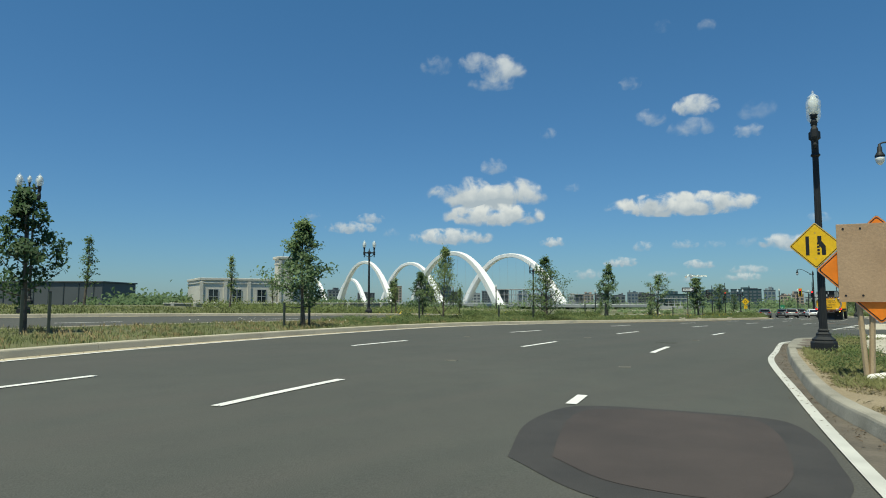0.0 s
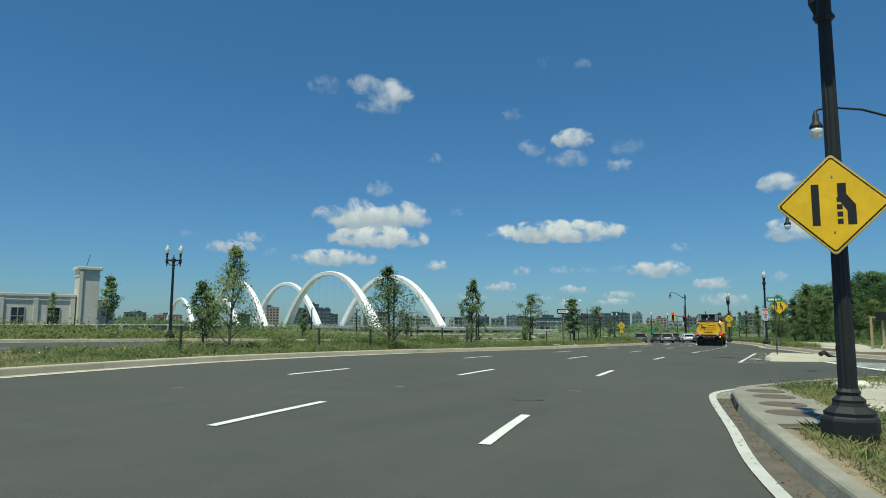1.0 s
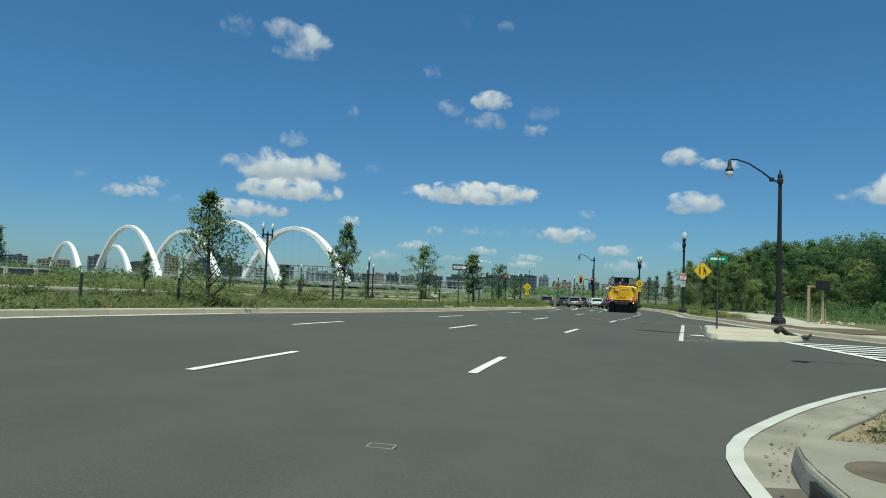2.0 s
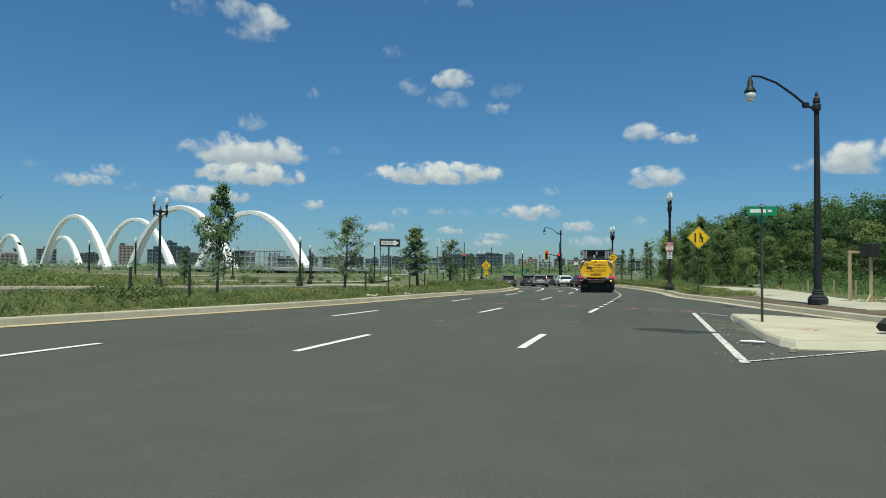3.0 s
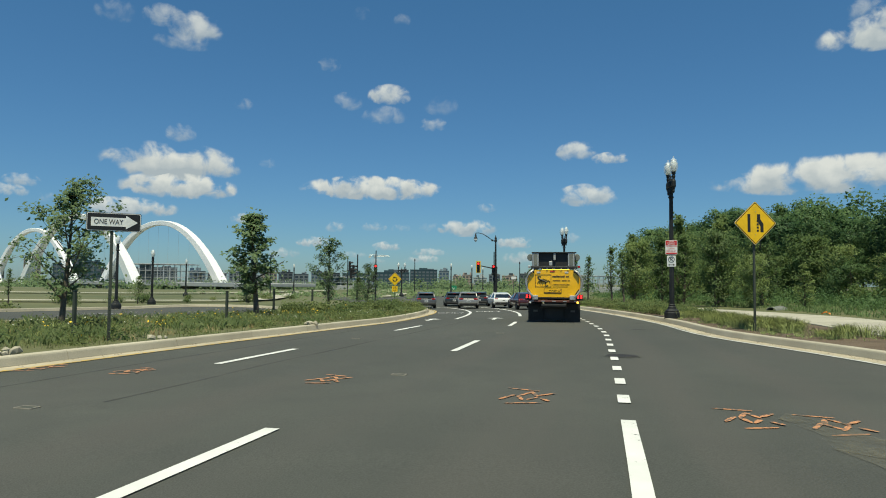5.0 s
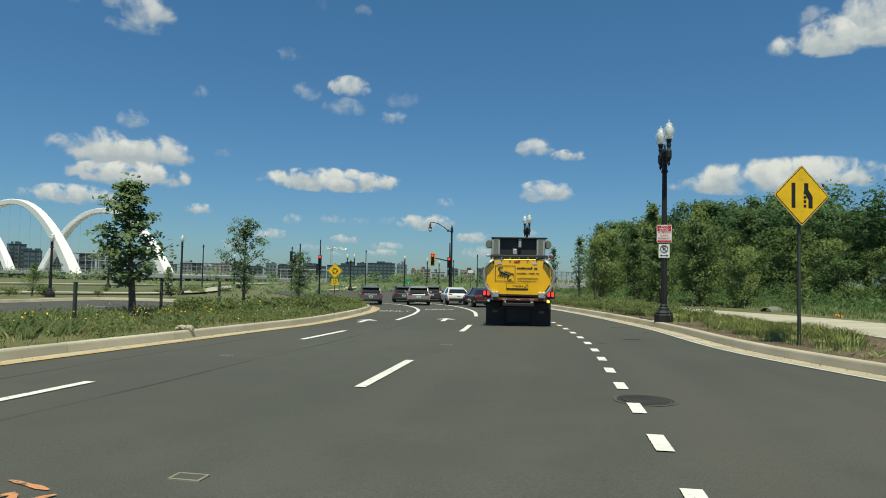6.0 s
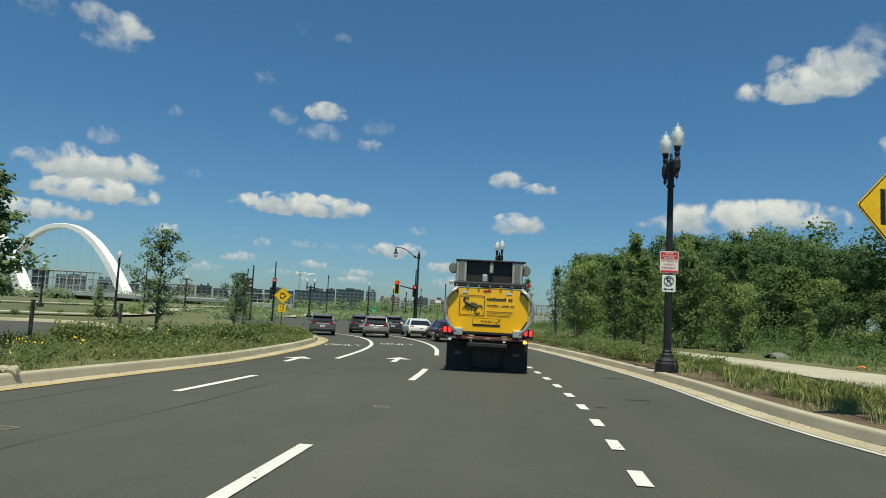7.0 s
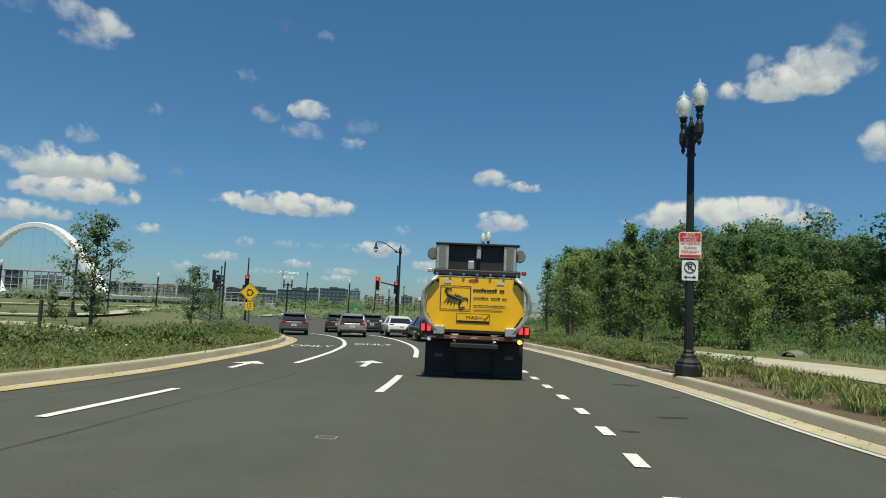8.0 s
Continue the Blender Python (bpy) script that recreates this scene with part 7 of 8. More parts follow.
def make_tree(label, height, crown_w, bare, leaves, leaf, material, seed, shape="oval", trunk_r=None, group="street trees", lean=0.0, cat="tree", up=(0.35, 0.9), clump=1.0, fine=True, boughs=0):
    """A tree at the origin: a tapered trunk, limbs and twigs as one mesh, and a crown of separate leaves round the twigs."""
    rng = np.random.default_rng(seed)
    root = thing("tree", Matrix(), label, cat, group)
    r0 = trunk_r or 0.016 * height + 0.02
    bm = bmesh.new()
    trunk = []
    for k in range(8):
        t = k / 7
        trunk.append(Vector((lean * height * t * t + 0.02 * height * math.sin(3 * t + seed), 0.02 * height * math.sin(2.3 * t + 2 * seed), height * 0.93 * t)))
    tube(bm, trunk, r0, 8, r0 * 0.18)
    centres, outs = [], []
    n_limb = boughs or int(11 + height * 1.6)
    for i in range(n_limb):
        t = bare + (0.97 - bare) * (i + rng.uniform(0, 0.8)) / n_limb
        k = min(int(t * 7 / 0.93), 6)
        p = trunk[k].lerp(trunk[k + 1] if k < 7 else trunk[7], min(1.0, max(0.0, t * 7 / 0.93 - k)))
        q = (t - bare) / (1 - bare)
        if shape == "cone":
            w = (1 - q) ** 0.8 * (0.55 + 0.45 * min(1, q * 5))
        elif shape == "spire":
            w = (1 - q) ** 1.15 * (0.7 + 0.3 * min(1, q * 6)) + 0.05
        elif shape == "round":
            w = math.sqrt(max(0.02, 1 - (2 * q - 0.95) ** 2))
        else:
            w = math.sqrt(max(0.03, 1 - (1.7 * q - 0.72) ** 2)) * (1 - 0.25 * q)
        reach = crown_w * 0.5 * w * rng.uniform(0.65, 1.2)
        a = 2.4 * i + rng.uniform(-0.5, 0.5)
        rise = reach * rng.uniform(*up)
        e = p + Vector((math.cos(a) * reach, math.sin(a) * reach, rise))
        m = p.lerp(e, 0.5) + Vector((0, 0, -0.06 * reach))
        tube(bm, [p, m, e], r0 * 0.30 * (1.05 - t) + 0.012, 5, 0.008)
        twigs = 5
        for j in range(twigs):
            s = 0.3 + 0.7 * (j + rng.uniform(0, 0.6)) / twigs if not boughs else 0.62 + 0.38 * (j + rng.uniform(0, 0.6)) / twigs
            o = p.lerp(e, min(s, 1.0))
            d = Vector(rng.normal(size=3)) * 0.16 * (0.5 + reach) + Vector((0, 0, 0.1))
            if fine:
                tube(bm, [o, o + d], 0.010, 4, 0.004)
            m_l = max(2, int(leaves / (n_limb * twigs)))
            spread = (0.10 + 0.13 * reach) * clump
            pts = np.array(o + d * 0.8) + rng.normal(size=(m_l, 3)) * spread * np.array([1, 1, 0.75])
            centres.append(pts)
            lean_out = np.tile(np.array([math.cos(a), math.sin(a), 0.3]) * 0.5, (m_l, 1))
            if boughs:
                lean_out = lean_out + 0.9 * (pts - np.array(e)) / (0.2 + 0.35 * reach)
            outs.append(lean_out)
    top = np.array(trunk[7]) + rng.normal(size=(max(4, leaves // 16), 3)) * np.array([0.05 * crown_w, 0.05 * crown_w, 0.035 * height])
    centres.append(top)
    outs.append(np.zeros((len(top), 3)))
    part("trunk", bm, M["bark"], root, "grey-brown trunk and limbs")
    centres = np.concatenate(centres)
    TOPS[root.name] = float(np.percentile(centres[:, 2], 99.7))
    cr = new("crown", leaf_mesh("crown", centres, leaf, material, rng, 0.9, np.concatenate(outs)))
    cr.parent = root
    return root


def plant_to(ob, x, y, yaw, top, first=False, wide=1.0):
    """Plants a tree so that its tip reaches a height of the world."""
    c = plant(ob, x, y, yaw, 0.1, (top - gz(x, y) - 0.1) / TOPS[ob.name] / 0.76, first)
    if wide != 1.0:
        c.scale = (c.scale.x * wide, c.scale.y * wide, c.scale.z)
    return c


def plant(ob, x, y, yaw, lift=0.12, scale=1.0, first=False):
    m = on_ground(x, y, yaw, lift)
    scale = scale * 0.76
    if first:
        ob.matrix_basis = m @ Matrix.Diagonal((scale, scale, scale, 1))
        return ob
    c = copy_thing(ob, m)
    c.scale = (scale, scale, scale)
    return c


T_OAK = make_tree("young street oak with a dense conical dark green crown", 6.4, 4.7, 0.18, 5200, 0.105, M["leaf_oak"], 3, "spire", up=(0.15, 0.7), clump=0.8)
T_OAK_B = make_tree("young street oak with a forked green crown", 6.0, 4.3, 0.20, 3800, 0.105, M["leaf_oak"], 15, "spire", up=(0.25, 0.9), clump=0.65)
T_SLIM = make_tree("slim young street tree with a narrow green crown", 5.0, 2.1, 0.20, 2400, 0.095, M["leaf_street"], 5, "cone", up=(0.6, 1.3), clump=0.7)
T_OPEN = make_tree("young open-crowned street tree with light green leaves", 5.2, 4.1, 0.05, 3000, 0.080, M["leaf_light"], 8, "spire", up=(0.35, 1.1), clump=1.0)
T_VASE = make_tree("young street tree with upswept limbs and loose pale leaves", 5.6, 3.0, 0.17, 2900, 0.085, M["leaf_street"], 17, up=(0.7, 1.5), clump=0.62)
T_THIN = make_tree("thin sapling with sparse leaves", 4.6, 1.4, 0.25, 800, 0.08, M["leaf_light"], 12, "cone", up=(0.7, 1.6), clump=0.8)
plant_to(T_OAK, -5.7, 27.0, 20, 4.8, True)
plant_to(T_OAK_B, -12.1, 18.9, 130, 4.75, True, 0.9)
plant_to(T_VASE, 21.2, 64.4, 80, 4.1, True, 1.15)
plant_to(T_SLIM, 27.5, 70.5, 170, 4.0, True, 1.35)
plant_to(T_OPEN, 7.1, 45.0, 40, 4.5, True)
plant_to(T_OPEN, 0.15, 37.7, 200, 4.6, wide=0.72)
plant_to(T_THIN, -27.1, 50.0, 10, 6.4, True)
plant_to(T_OAK_B, 14.1, 55.5, 250, 4.6, wide=0.72)
for src, x, y, yaw, top in ((T_VASE, 32.45, 76.5, 300, 3.45), (T_VASE, 36.75, 82.6, 100, 2.35), (T_OAK_B, -1.2, 39.0, 80, 3.2), (T_SLIM, -14.0, 69.3, 33, 5.4), (T_THIN, -19.3, 60.0, 33, 5.6)):
    plant_to(src, x, y, yaw, top)
for src, x, y, yaw, sc in (
        (T_THIN, -4.2, 60.5, 200, 0.95), (T_SLIM, -4.6, 60.9, 33, 0.80), 
        (T_THIN, -17.0, 66.0, 100, 0.9), (T_SLIM, 12.5, 80.0, 70, 0.72), (T_SLIM, 2.0, 72.0, 290, 0.75),
        (T_OPEN, 41.5, 98.0, 20, 0.6), (T_OPEN, 24.0, 99.0, 120, 0.55), (T_THIN, 16.0, 96.0, 220, 0.7), (T_SLIM, 33.0, 104.0, 220, 0.6),
        (T_THIN, 49.6, 73.5, 90, 1.0), (T_THIN, 53.5, 79.0, 150, 1.2), (T_THIN, 55.5, 84.0, 190, 1.1), (T_THIN, 57.6, 88.5, 260, 1.1), (T_THIN, 60, 94, 30, 1.2), (T_OPEN, 63, 99, 70, 1.0),
        (T_OPEN, 73.0, 118.0, 70, 0.9), (T_OAK, 78.0, 124.0, 70, 0.9)):
    plant(src, x, y, yaw, 0.1, sc)

# woodland behind the footway
WOOD = [make_tree("dense green woodland tree", 9.6, 7.0, 0.16, 6400, 0.165, M["leaf_forest"], 21, "round", group="woodland", fine=False, boughs=20, clump=1.05),
        make_tree("dense dark green woodland tree with an uneven crown", 8.8, 7.4, 0.12, 6400, 0.165, M["leaf_forest"], 22, "oval", group="woodland", fine=False, boughs=18, clump=1.1),
        make_tree("tall green woodland tree", 10.6, 6.4, 0.20, 6200, 0.165, M["leaf_forest"], 23, "oval", group="woodland", fine=False, boughs=20, clump=1.05),
        make_tree("light green woodland-edge tree", 6.2, 5.4, 0.02, 5600, 0.125, M["leaf_light"], 24, "oval", group="woodland", up=(0.2, 1.0), fine=False),
        make_tree("leafy woodland-edge tree with boughs down to the ground", 6.4, 6.0, 0.02, 5600, 0.130, M["leaf_forest"], 25, "oval", group="woodland", up=(0.1, 0.9), fine=False, boughs=20, clump=1.1),
        make_tree("green tree deep in the wood", 9.8, 7.6, 0.30, 3000, 0.230, M["leaf_forest"], 26, "round", group="woodland", fine=False, boughs=18, clump=1.1)]
EDGE = spline([(48.5, 40.5), (52.0, 46.5), (57.5, 55.5), (63.5, 63.5), (68.0, 72.0), (70.5, 80.0), (73.5, 88.0), (77.0, 98.0), (82.0, 108.0)], 1.0)
rng_w = random.Random(77)
used = set()


def canopy(x, y):
    """Height to which the wood grows: it rises from its thin end to a crest half way, dips beside the footway, and is tall again to the south."""
    b, d = math.degrees(math.atan2(x - 29.5, y - 53.2)), math.hypot(x - 29.5, y - 53.2)
    rise = float(np.interp(b, (41.0, 44.0, 48.0, 53.0, 57.0, 60.5, 63.0, 66.0, 68.0), (0.066, 0.096, 0.092, 0.110, 0.118, 0.130, 0.112, 0.098, 0.086)))
    south = min(9.2, 6.4 + 0.125 * (x - 52))
    q = min(1.0, max(0.0, (b - 67.5) / 5))
    return (1.15 + d * rise) * (1 - q) + south * q


for row, (off, step) in enumerate(((0.3, 2.7), (3.4, 3.1), (7.2, 3.5), (12.5, 5.2), (19.0, 7.0))):
    ln = shifted(EDGE, off)
    s = rng_w.uniform(0, 2)
    while s < length(ln):
        x, y, _ = along(ln, s)
        if row > 2 and s > 0.84 * length(ln):
            break
        k = rng_w.choice((3, 4, 3) if y > 72 else (4, 4, 1, 3)) if row == 0 else rng_w.choice((0, 1, 2, 0, 1)) if row < 3 else 5
        x, y = x + rng_w.uniform(-0.9, 0.9), y + rng_w.uniform(-0.9, 0.9)
        h = canopy(x, y) * (rng_w.uniform(0.48, 0.74) if row == 0 else rng_w.uniform(0.80, 1.04) if row == 1 else rng_w.uniform(0.90, 1.11))
        plant_to(WOOD[k], x, y, rng_w.uniform(0, 360), h, k not in used, rng_w.uniform(0.85, 1.2))
        used.add(k)
        s += step * rng_w.uniform(0.8, 1.25)
T_YOUNG = make_tree("young loose-leaved tree at the edge of the wood", 6.0, 3.0, 0.03, 2600, 0.10, M["leaf_light"], 41, "cone", group="woodland", up=(0.6, 1.3), clump=0.9)
plant_to(T_YOUNG, 60.5, 79.5, 15, 6.4, True)
# lighter young trees in front of the wood, behind the footway
for k, (x, y, h) in enumerate(((58.8, 82.5, 4.6), (61.0, 85.0, 5.3), (58.4, 79.2, 4.6), (63.2, 82.2, 5.6), (57.3, 76.2, 4.6), (60.0, 75.6, 5.6), (56.6, 72.8, 4.6), (59.4, 71.6, 5.2), (62.5, 77.2, 6.4), (56.0, 69.6, 3.0), (57.4, 67.4, 2.4))):
    plant_to(T_YOUNG if k % 3 else WOOD[3], x, y, 47 * k, h, wide=1.1 if k % 3 else 0.8)


# ---------------------------------------------------------------- shrubs
def make_shrub(label, w, h, n, leaf, material, seed, group):
    rng = np.random.default_rng(seed)
    root = thing("shrub", Matrix(), label, "shrub", group)
    bm = bmesh.new()
    pts = []
    for i in range(14):
        a, r = rng.uniform(0, 6.28), rng.uniform(0.15, 0.5) * w
        e = Vector((math.cos(a) * r, math.sin(a) * r, h * rng.uniform(0.45, 0.95)))
        tube(bm, [Vector((0.1 * math.cos(a), 0.1 * math.sin(a), 0)), e * 0.5 + Vector((0, 0, 0.08 * h)), e], 0.015, 4, 0.004)
        pts.append(np.array(e) * np.array([1, 1, rng.uniform(0.55, 1)]) + rng.normal(size=(n // 14, 3)) * np.array([0.15 * w, 0.15 * w, 0.16 * h]))
    c = np.concatenate(pts)
    c[:, 2] = np.abs(c[:, 2])
    part("rootstock", bm, M["bark"], root, "thin brown branching wood")
    cr = new("foliage", leaf_mesh("foliage", c, leaf, material, rng, 0.6))
    cr.parent = root
    return root


S_WILD = make_shrub("wild green shrub in the median grass", 1.6, 1.0, 560, 0.082, M["weed"], 31, "median shrubs")
S_EDGE = make_shrub("leafy green shrub at the woodland's foot", 2.4, 1.5, 800, 0.132, M["leaf_forest"], 32, "edge shrubs")
S_LOW = make_shrub("low clipped green shrub behind the kerb", 1.3, 0.62, 750, 0.055, M["weed"], 33, "kerb shrubs")
S_PALE = make_shrub("pale green shrub at the woodland's foot", 2.0, 1.7, 900, 0.11, M["leaf_light"], 34, "edge shrubs")
rng_s = random.Random(5)
first = {}


def bush(src, x, y, sc, lift=0.12):
    plant(src, x, y, rng_s.uniform(0, 360), lift, sc, src.name not in first)
    first[src.name] = 1


ln = shifted(EDGE, -1.2)
s = 0.0
while s < length(ln):
    x, y, _ = along(ln, s)
    bush(rng_s.choice((S_EDGE, S_EDGE, S_EDGE, S_PALE)), x + rng_s.uniform(-0.8, 0.8), y + rng_s.uniform(-0.8, 0.8), rng_s.uniform(0.6, 1.15))
    s += rng_s.uniform(1.1, 2.0)
for off, lo, hi in ((0.9, 32, 66), (1.7, 31, 66), (2.8, 35, 66)):
    ln = shifted(RIGHT_KERB, off)
    s = lo
    while s < hi:
        x, y, _ = along(ln, s)
        bush(S_LOW, x + rng_s.uniform(-0.25, 0.25), y + rng_s.uniform(-0.25, 0.25), rng_s.uniform(0.6, 1.15))
        s += rng_s.uniform(0.9, 2.2)
for k in range(44):
    t = rng_s.choice((rng_s.uniform(0.55, 0.74), rng_s.uniform(0.895, 0.985)))
    a, b = med_l[int(t * nm)], med_r[int(t * nm)]
    f = rng_s.uniform(0.35, 0.85)
    bush(S_WILD, a[0] + (b[0] - a[0]) * f, a[1] + (b[1] - a[1]) * f, rng_s.uniform(0.4, 1.0))
for k in range(34):
    t = rng_s.uniform(0.885, 0.985)
    a, b = med_l[int(t * nm)], med_r[int(t * nm)]
    q = rng_s.uniform(0.45, 0.8)
    bush(S_WILD, a[0] + (b[0] - a[0]) * q, a[1] + (b[1] - a[1]) * q, rng_s.uniform(0.5, 1.05))
for k in range(40):
    x = rng_s.uniform(-25, 44)
    y = 50 + 0.95 * (x + 20) * 0.75 + rng_s.uniform(14, 34)
    bush(S_WILD, x, y, rng_s.uniform(0.5, 1.3), 0.0)


# ---------------------------------------------------------------- grass, weeds and flowers
def soft_grass(name, v, f, normals, material):
    """A mesh of blades that take the light as a sward does, from above."""
    me = bpy.data.meshes.new(name)
    me.from_pydata(v.tolist(), [], f, shade_flat=False)
    round_normals(me, normals)
    me.materials.append(material)
    return new(name, me)


def blades(name, spots, h_lo, h_hi, material, label, seed, per=5, wide=0.006, lean=0.6):
    """One mesh of loose grass: each blade a thin bent triangle pair."""
    rng = np.random.default_rng(seed)
    base = np.repeat(np.asarray(spots, float), per, axis=0)
    n = len(base)
    base[:, :2] += rng.normal(size=(n, 2)) * 0.05
    h = rng.uniform(h_lo, h_hi, n) * np.repeat(rng.uniform(0.55, 1.15, len(spots)), per)
    a = rng.uniform(0, 2 * np.pi, n)
    d = np.stack([np.cos(a), np.sin(a), np.zeros(n)], 1)
    side = np.stack([-np.sin(a), np.cos(a), np.zeros(n)], 1) * (wide * (0.6 + h / h_hi))[:, None]
    bend = rng.uniform(0.1, lean, n) * h
    mid = base + d * (bend * 0.35)[:, None] + np.stack([0 * h, 0 * h, h * 0.6], 1)
    tip = base + d * bend[:, None] + np.stack([0 * h, 0 * h, h], 1)
    v = np.stack([base - side, base + side, mid + side * 0.7, tip, mid - side * 0.7], 1).reshape(-1, 3)
    f = np.arange(5 * n).reshape(n, 5)
    ob = soft_grass(name, v, f.tolist(), np.repeat(d * 0.35 + np.array([0.0, 0.0, 0.8]), 5, axis=0), material)
    return tagged(ob, label, "grass", kind="stuff")


def strip_spots(left, right, n, seed, lo=0.0, hi=1.0, t0=0.0, t1=1.0, lift=0.12, patch=0.0):
    rng = np.random.default_rng(seed)
    out = []
    m = len(left) - 1
    while len(out) < n:
        t, f = rng.uniform(t0, t1) * m, rng.uniform(lo, hi)
        i = min(int(t), m - 1)
        q = t - i
        ax, ay = left[i][0] + (left[i + 1][0] - left[i][0]) * q, left[i][1] + (left[i + 1][1] - left[i][1]) * q
        bx, by = right[i][0] + (right[i + 1][0] - right[i][0]) * q, right[i][1] + (right[i + 1][1] - right[i][1]) * q
        x, y = ax + (bx - ax) * f, ay + (by - ay) * f
        if patch and noise.noise(Vector((x * 0.45, y * 0.45, seed))) < patch - 0.5 + 0.25 * rng.uniform(-1, 1):
            continue
        out.append((x, y, gz(x, y) + lift))
    return out


blades("median_grass", strip_spots(med_l, med_r, 12000, 1, 0.02, 0.97, 0.36, 1.0, patch=0.40), 0.04, 0.15, M["grass_blade"], "uncut green grass in the median", 1, 6, 0.004)
blades("median_dry_grass", strip_spots(med_l, med_r, 2600, 2, 0.04, 0.94, 0.36, 1.0, patch=0.55), 0.05, 0.20, M["grass_dry"], "dry straw-coloured grass in the median", 2, 7, 0.0035)
blades("median_weeds", strip_spots(med_l, med_r, 900, 3, 0.08, 0.86, 0.56, 0.74, patch=0.52), 0.08, 0.36, M["weed"], "green weeds in the median", 3, 14, 0.0045, 1.1)
blades("median_weeds", strip_spots(med_l, med_r, 1200, 15, 0.10, 0.90, 0.52, 0.90, patch=0.52), 0.10, 0.36, M["weed"], "uneven green weeds along the median", 15, 14, 0.0045, 1.1)
blades("median_weeds", strip_spots(med_l, med_r, 700, 13, 0.30, 0.90, 0.885, 1.0, patch=0.50), 0.08, 0.32, M["weed"], "tall green weeds near the median's tip", 13, 14, 0.0045, 1.1)
park_l = shifted(back_l, -13)
blades("park_grass", strip_spots(park_l, back_l, 8500, 4, 0.0, 1.0, 0.36, 1.0, 0.1, 0.4), 0.05, 0.20, M["grass_blade"], "tall grass beyond the far carriageway", 4, 5, 0.018)
rk_a, rk_b = shifted(RIGHT_KERB, 0.3), shifted(RIGHT_KERB, 3.8)
blades("kerb_grass", strip_spots(rk_a, rk_b, 2200, 5, 0.0, 1.0, 0.25, 1.0, 0.16, 0.58), 0.03, 0.10, M["tuft"], "sparse low grass behind the right kerb", 5, 6, 0.0035, 1.6)
far_a, far_b = shifted(RIGHT_KERB, 8.2), shifted(RIGHT_KERB, 20.0)
blades("wood_floor_grass", [q for q in strip_spots(far_a, far_b, 7000, 6, 0.0, 1.0, 0.0, 1.0, 0.14) if q[1] > 39.5], 0.06, 0.26, M["leaf_forest"], "rough grass along the woodland edge", 6, 5, 0.012)
ck_a, ck_b = shifted(CORNER_KERB, 0.35), shifted(CORNER_KERB, 1.9)


def off_slab(spots):
    """Keeps the concrete inlet slab clear."""
    return [q for q in spots if not (17.7 < q[1] < 23.0 and q[0] < 10.95 + 0.49 * (q[1] - 17.9))]


blades("corner_grass", off_slab(strip_spots(ck_a, ck_b, 3600, 7, 0.05, 1.0, 0.30, 0.9, 0.14, 0.60)), 0.03, 0.15, M["grass_blade"], "patchy green grass at the corner", 7, 6, 0.0018, 1.6)
blades("corner_straw", off_slab(strip_spots(ck_a, ck_b, 4200, 8, 0.0, 1.0, 0.30, 0.85, 0.14, 0.36)), 0.008, 0.045, M["grass_dry"], "flattened straw at the corner", 8, 7, 0.0020, 3.4)


def tufts(name, spots, material, label, seed, blades_each=260, h=(0.16, 0.34)):
    """Fountain-like ornamental grass: thin blades arching out of each mound."""
    rng = np.random.default_rng(seed)
    c = np.asarray(spots, float)
    n = len(c) * blades_each
    base = np.repeat(c, blades_each, axis=0)
    size = np.repeat(rng.uniform(0.7, 1.15, len(c)), blades_each)
    a = rng.uniform(0, 2 * np.pi, n)
    r = np.abs(rng.normal(size=n)) * 0.17 * size
    d = np.stack([np.cos(a), np.sin(a), np.zeros(n)], 1)
    side = np.stack([-np.sin(a), np.cos(a), np.zeros(n)], 1) * 0.0030
    base = base + d * r[:, None]
    hh = rng.uniform(h[0], h[1], n) * size
    out = hh * rng.uniform(0.35, 1.25, n)
    up = np.array([0.0, 0.0, 1.0])
    m1 = base + d * (out * 0.22)[:, None] + up * (hh * 0.55)[:, None]
    m2 = base + d * (out * 0.62)[:, None] + up * (hh * 0.92)[:, None]
    tip = base + d * (out * 1.15)[:, None] + up * (hh * rng.uniform(0.8, 1.02, n))[:, None]
    v = np.stack([base - side, base + side, m1 + side, m2 + side * 0.7, tip, m2 - side * 0.7, m1 - side], 1).reshape(-1, 3)
    i = np.arange(n)[:, None] * 7
    f = np.concatenate([i + np.array([0, 1, 2, 6]), i + np.array([6, 2, 3, 5])]).tolist() + (i + np.array([5, 3, 4])).tolist()
    ob = soft_grass(name, v, f, np.repeat(d * 0.3 + np.array([0.0, 0.0, 1.0]), 7, axis=0), material)
    return tagged(ob, label, "grass", kind="stuff")


tufts("ornamental_grass", strip_spots(shifted(RIGHT_KERB, 0.7), shifted(RIGHT_KERB, 2.9), 105, 9, 0.0, 1.0, 0.255, 0.46, 0.16), M["tuft"], "soft light green fountain grass mounds behind the right kerb", 9, 210, (0.15, 0.33))
tufts("corner_tufts", off_slab(strip_spots(ck_a, ck_b, 34, 19, 0.0, 1.0, 0.45, 0.9, 0.14, 0.5)), M["tuft"], "light green grass tufts at the street corner", 19, 130, (0.06, 0.17))
tufts("median_tufts", strip_spots(med_l, med_r, 150, 20, 0.1, 0.85, 0.55, 1.0, 0.13), M["tuft"], "pale green grass tufts in the median", 20, 120, (0.12, 0.34))


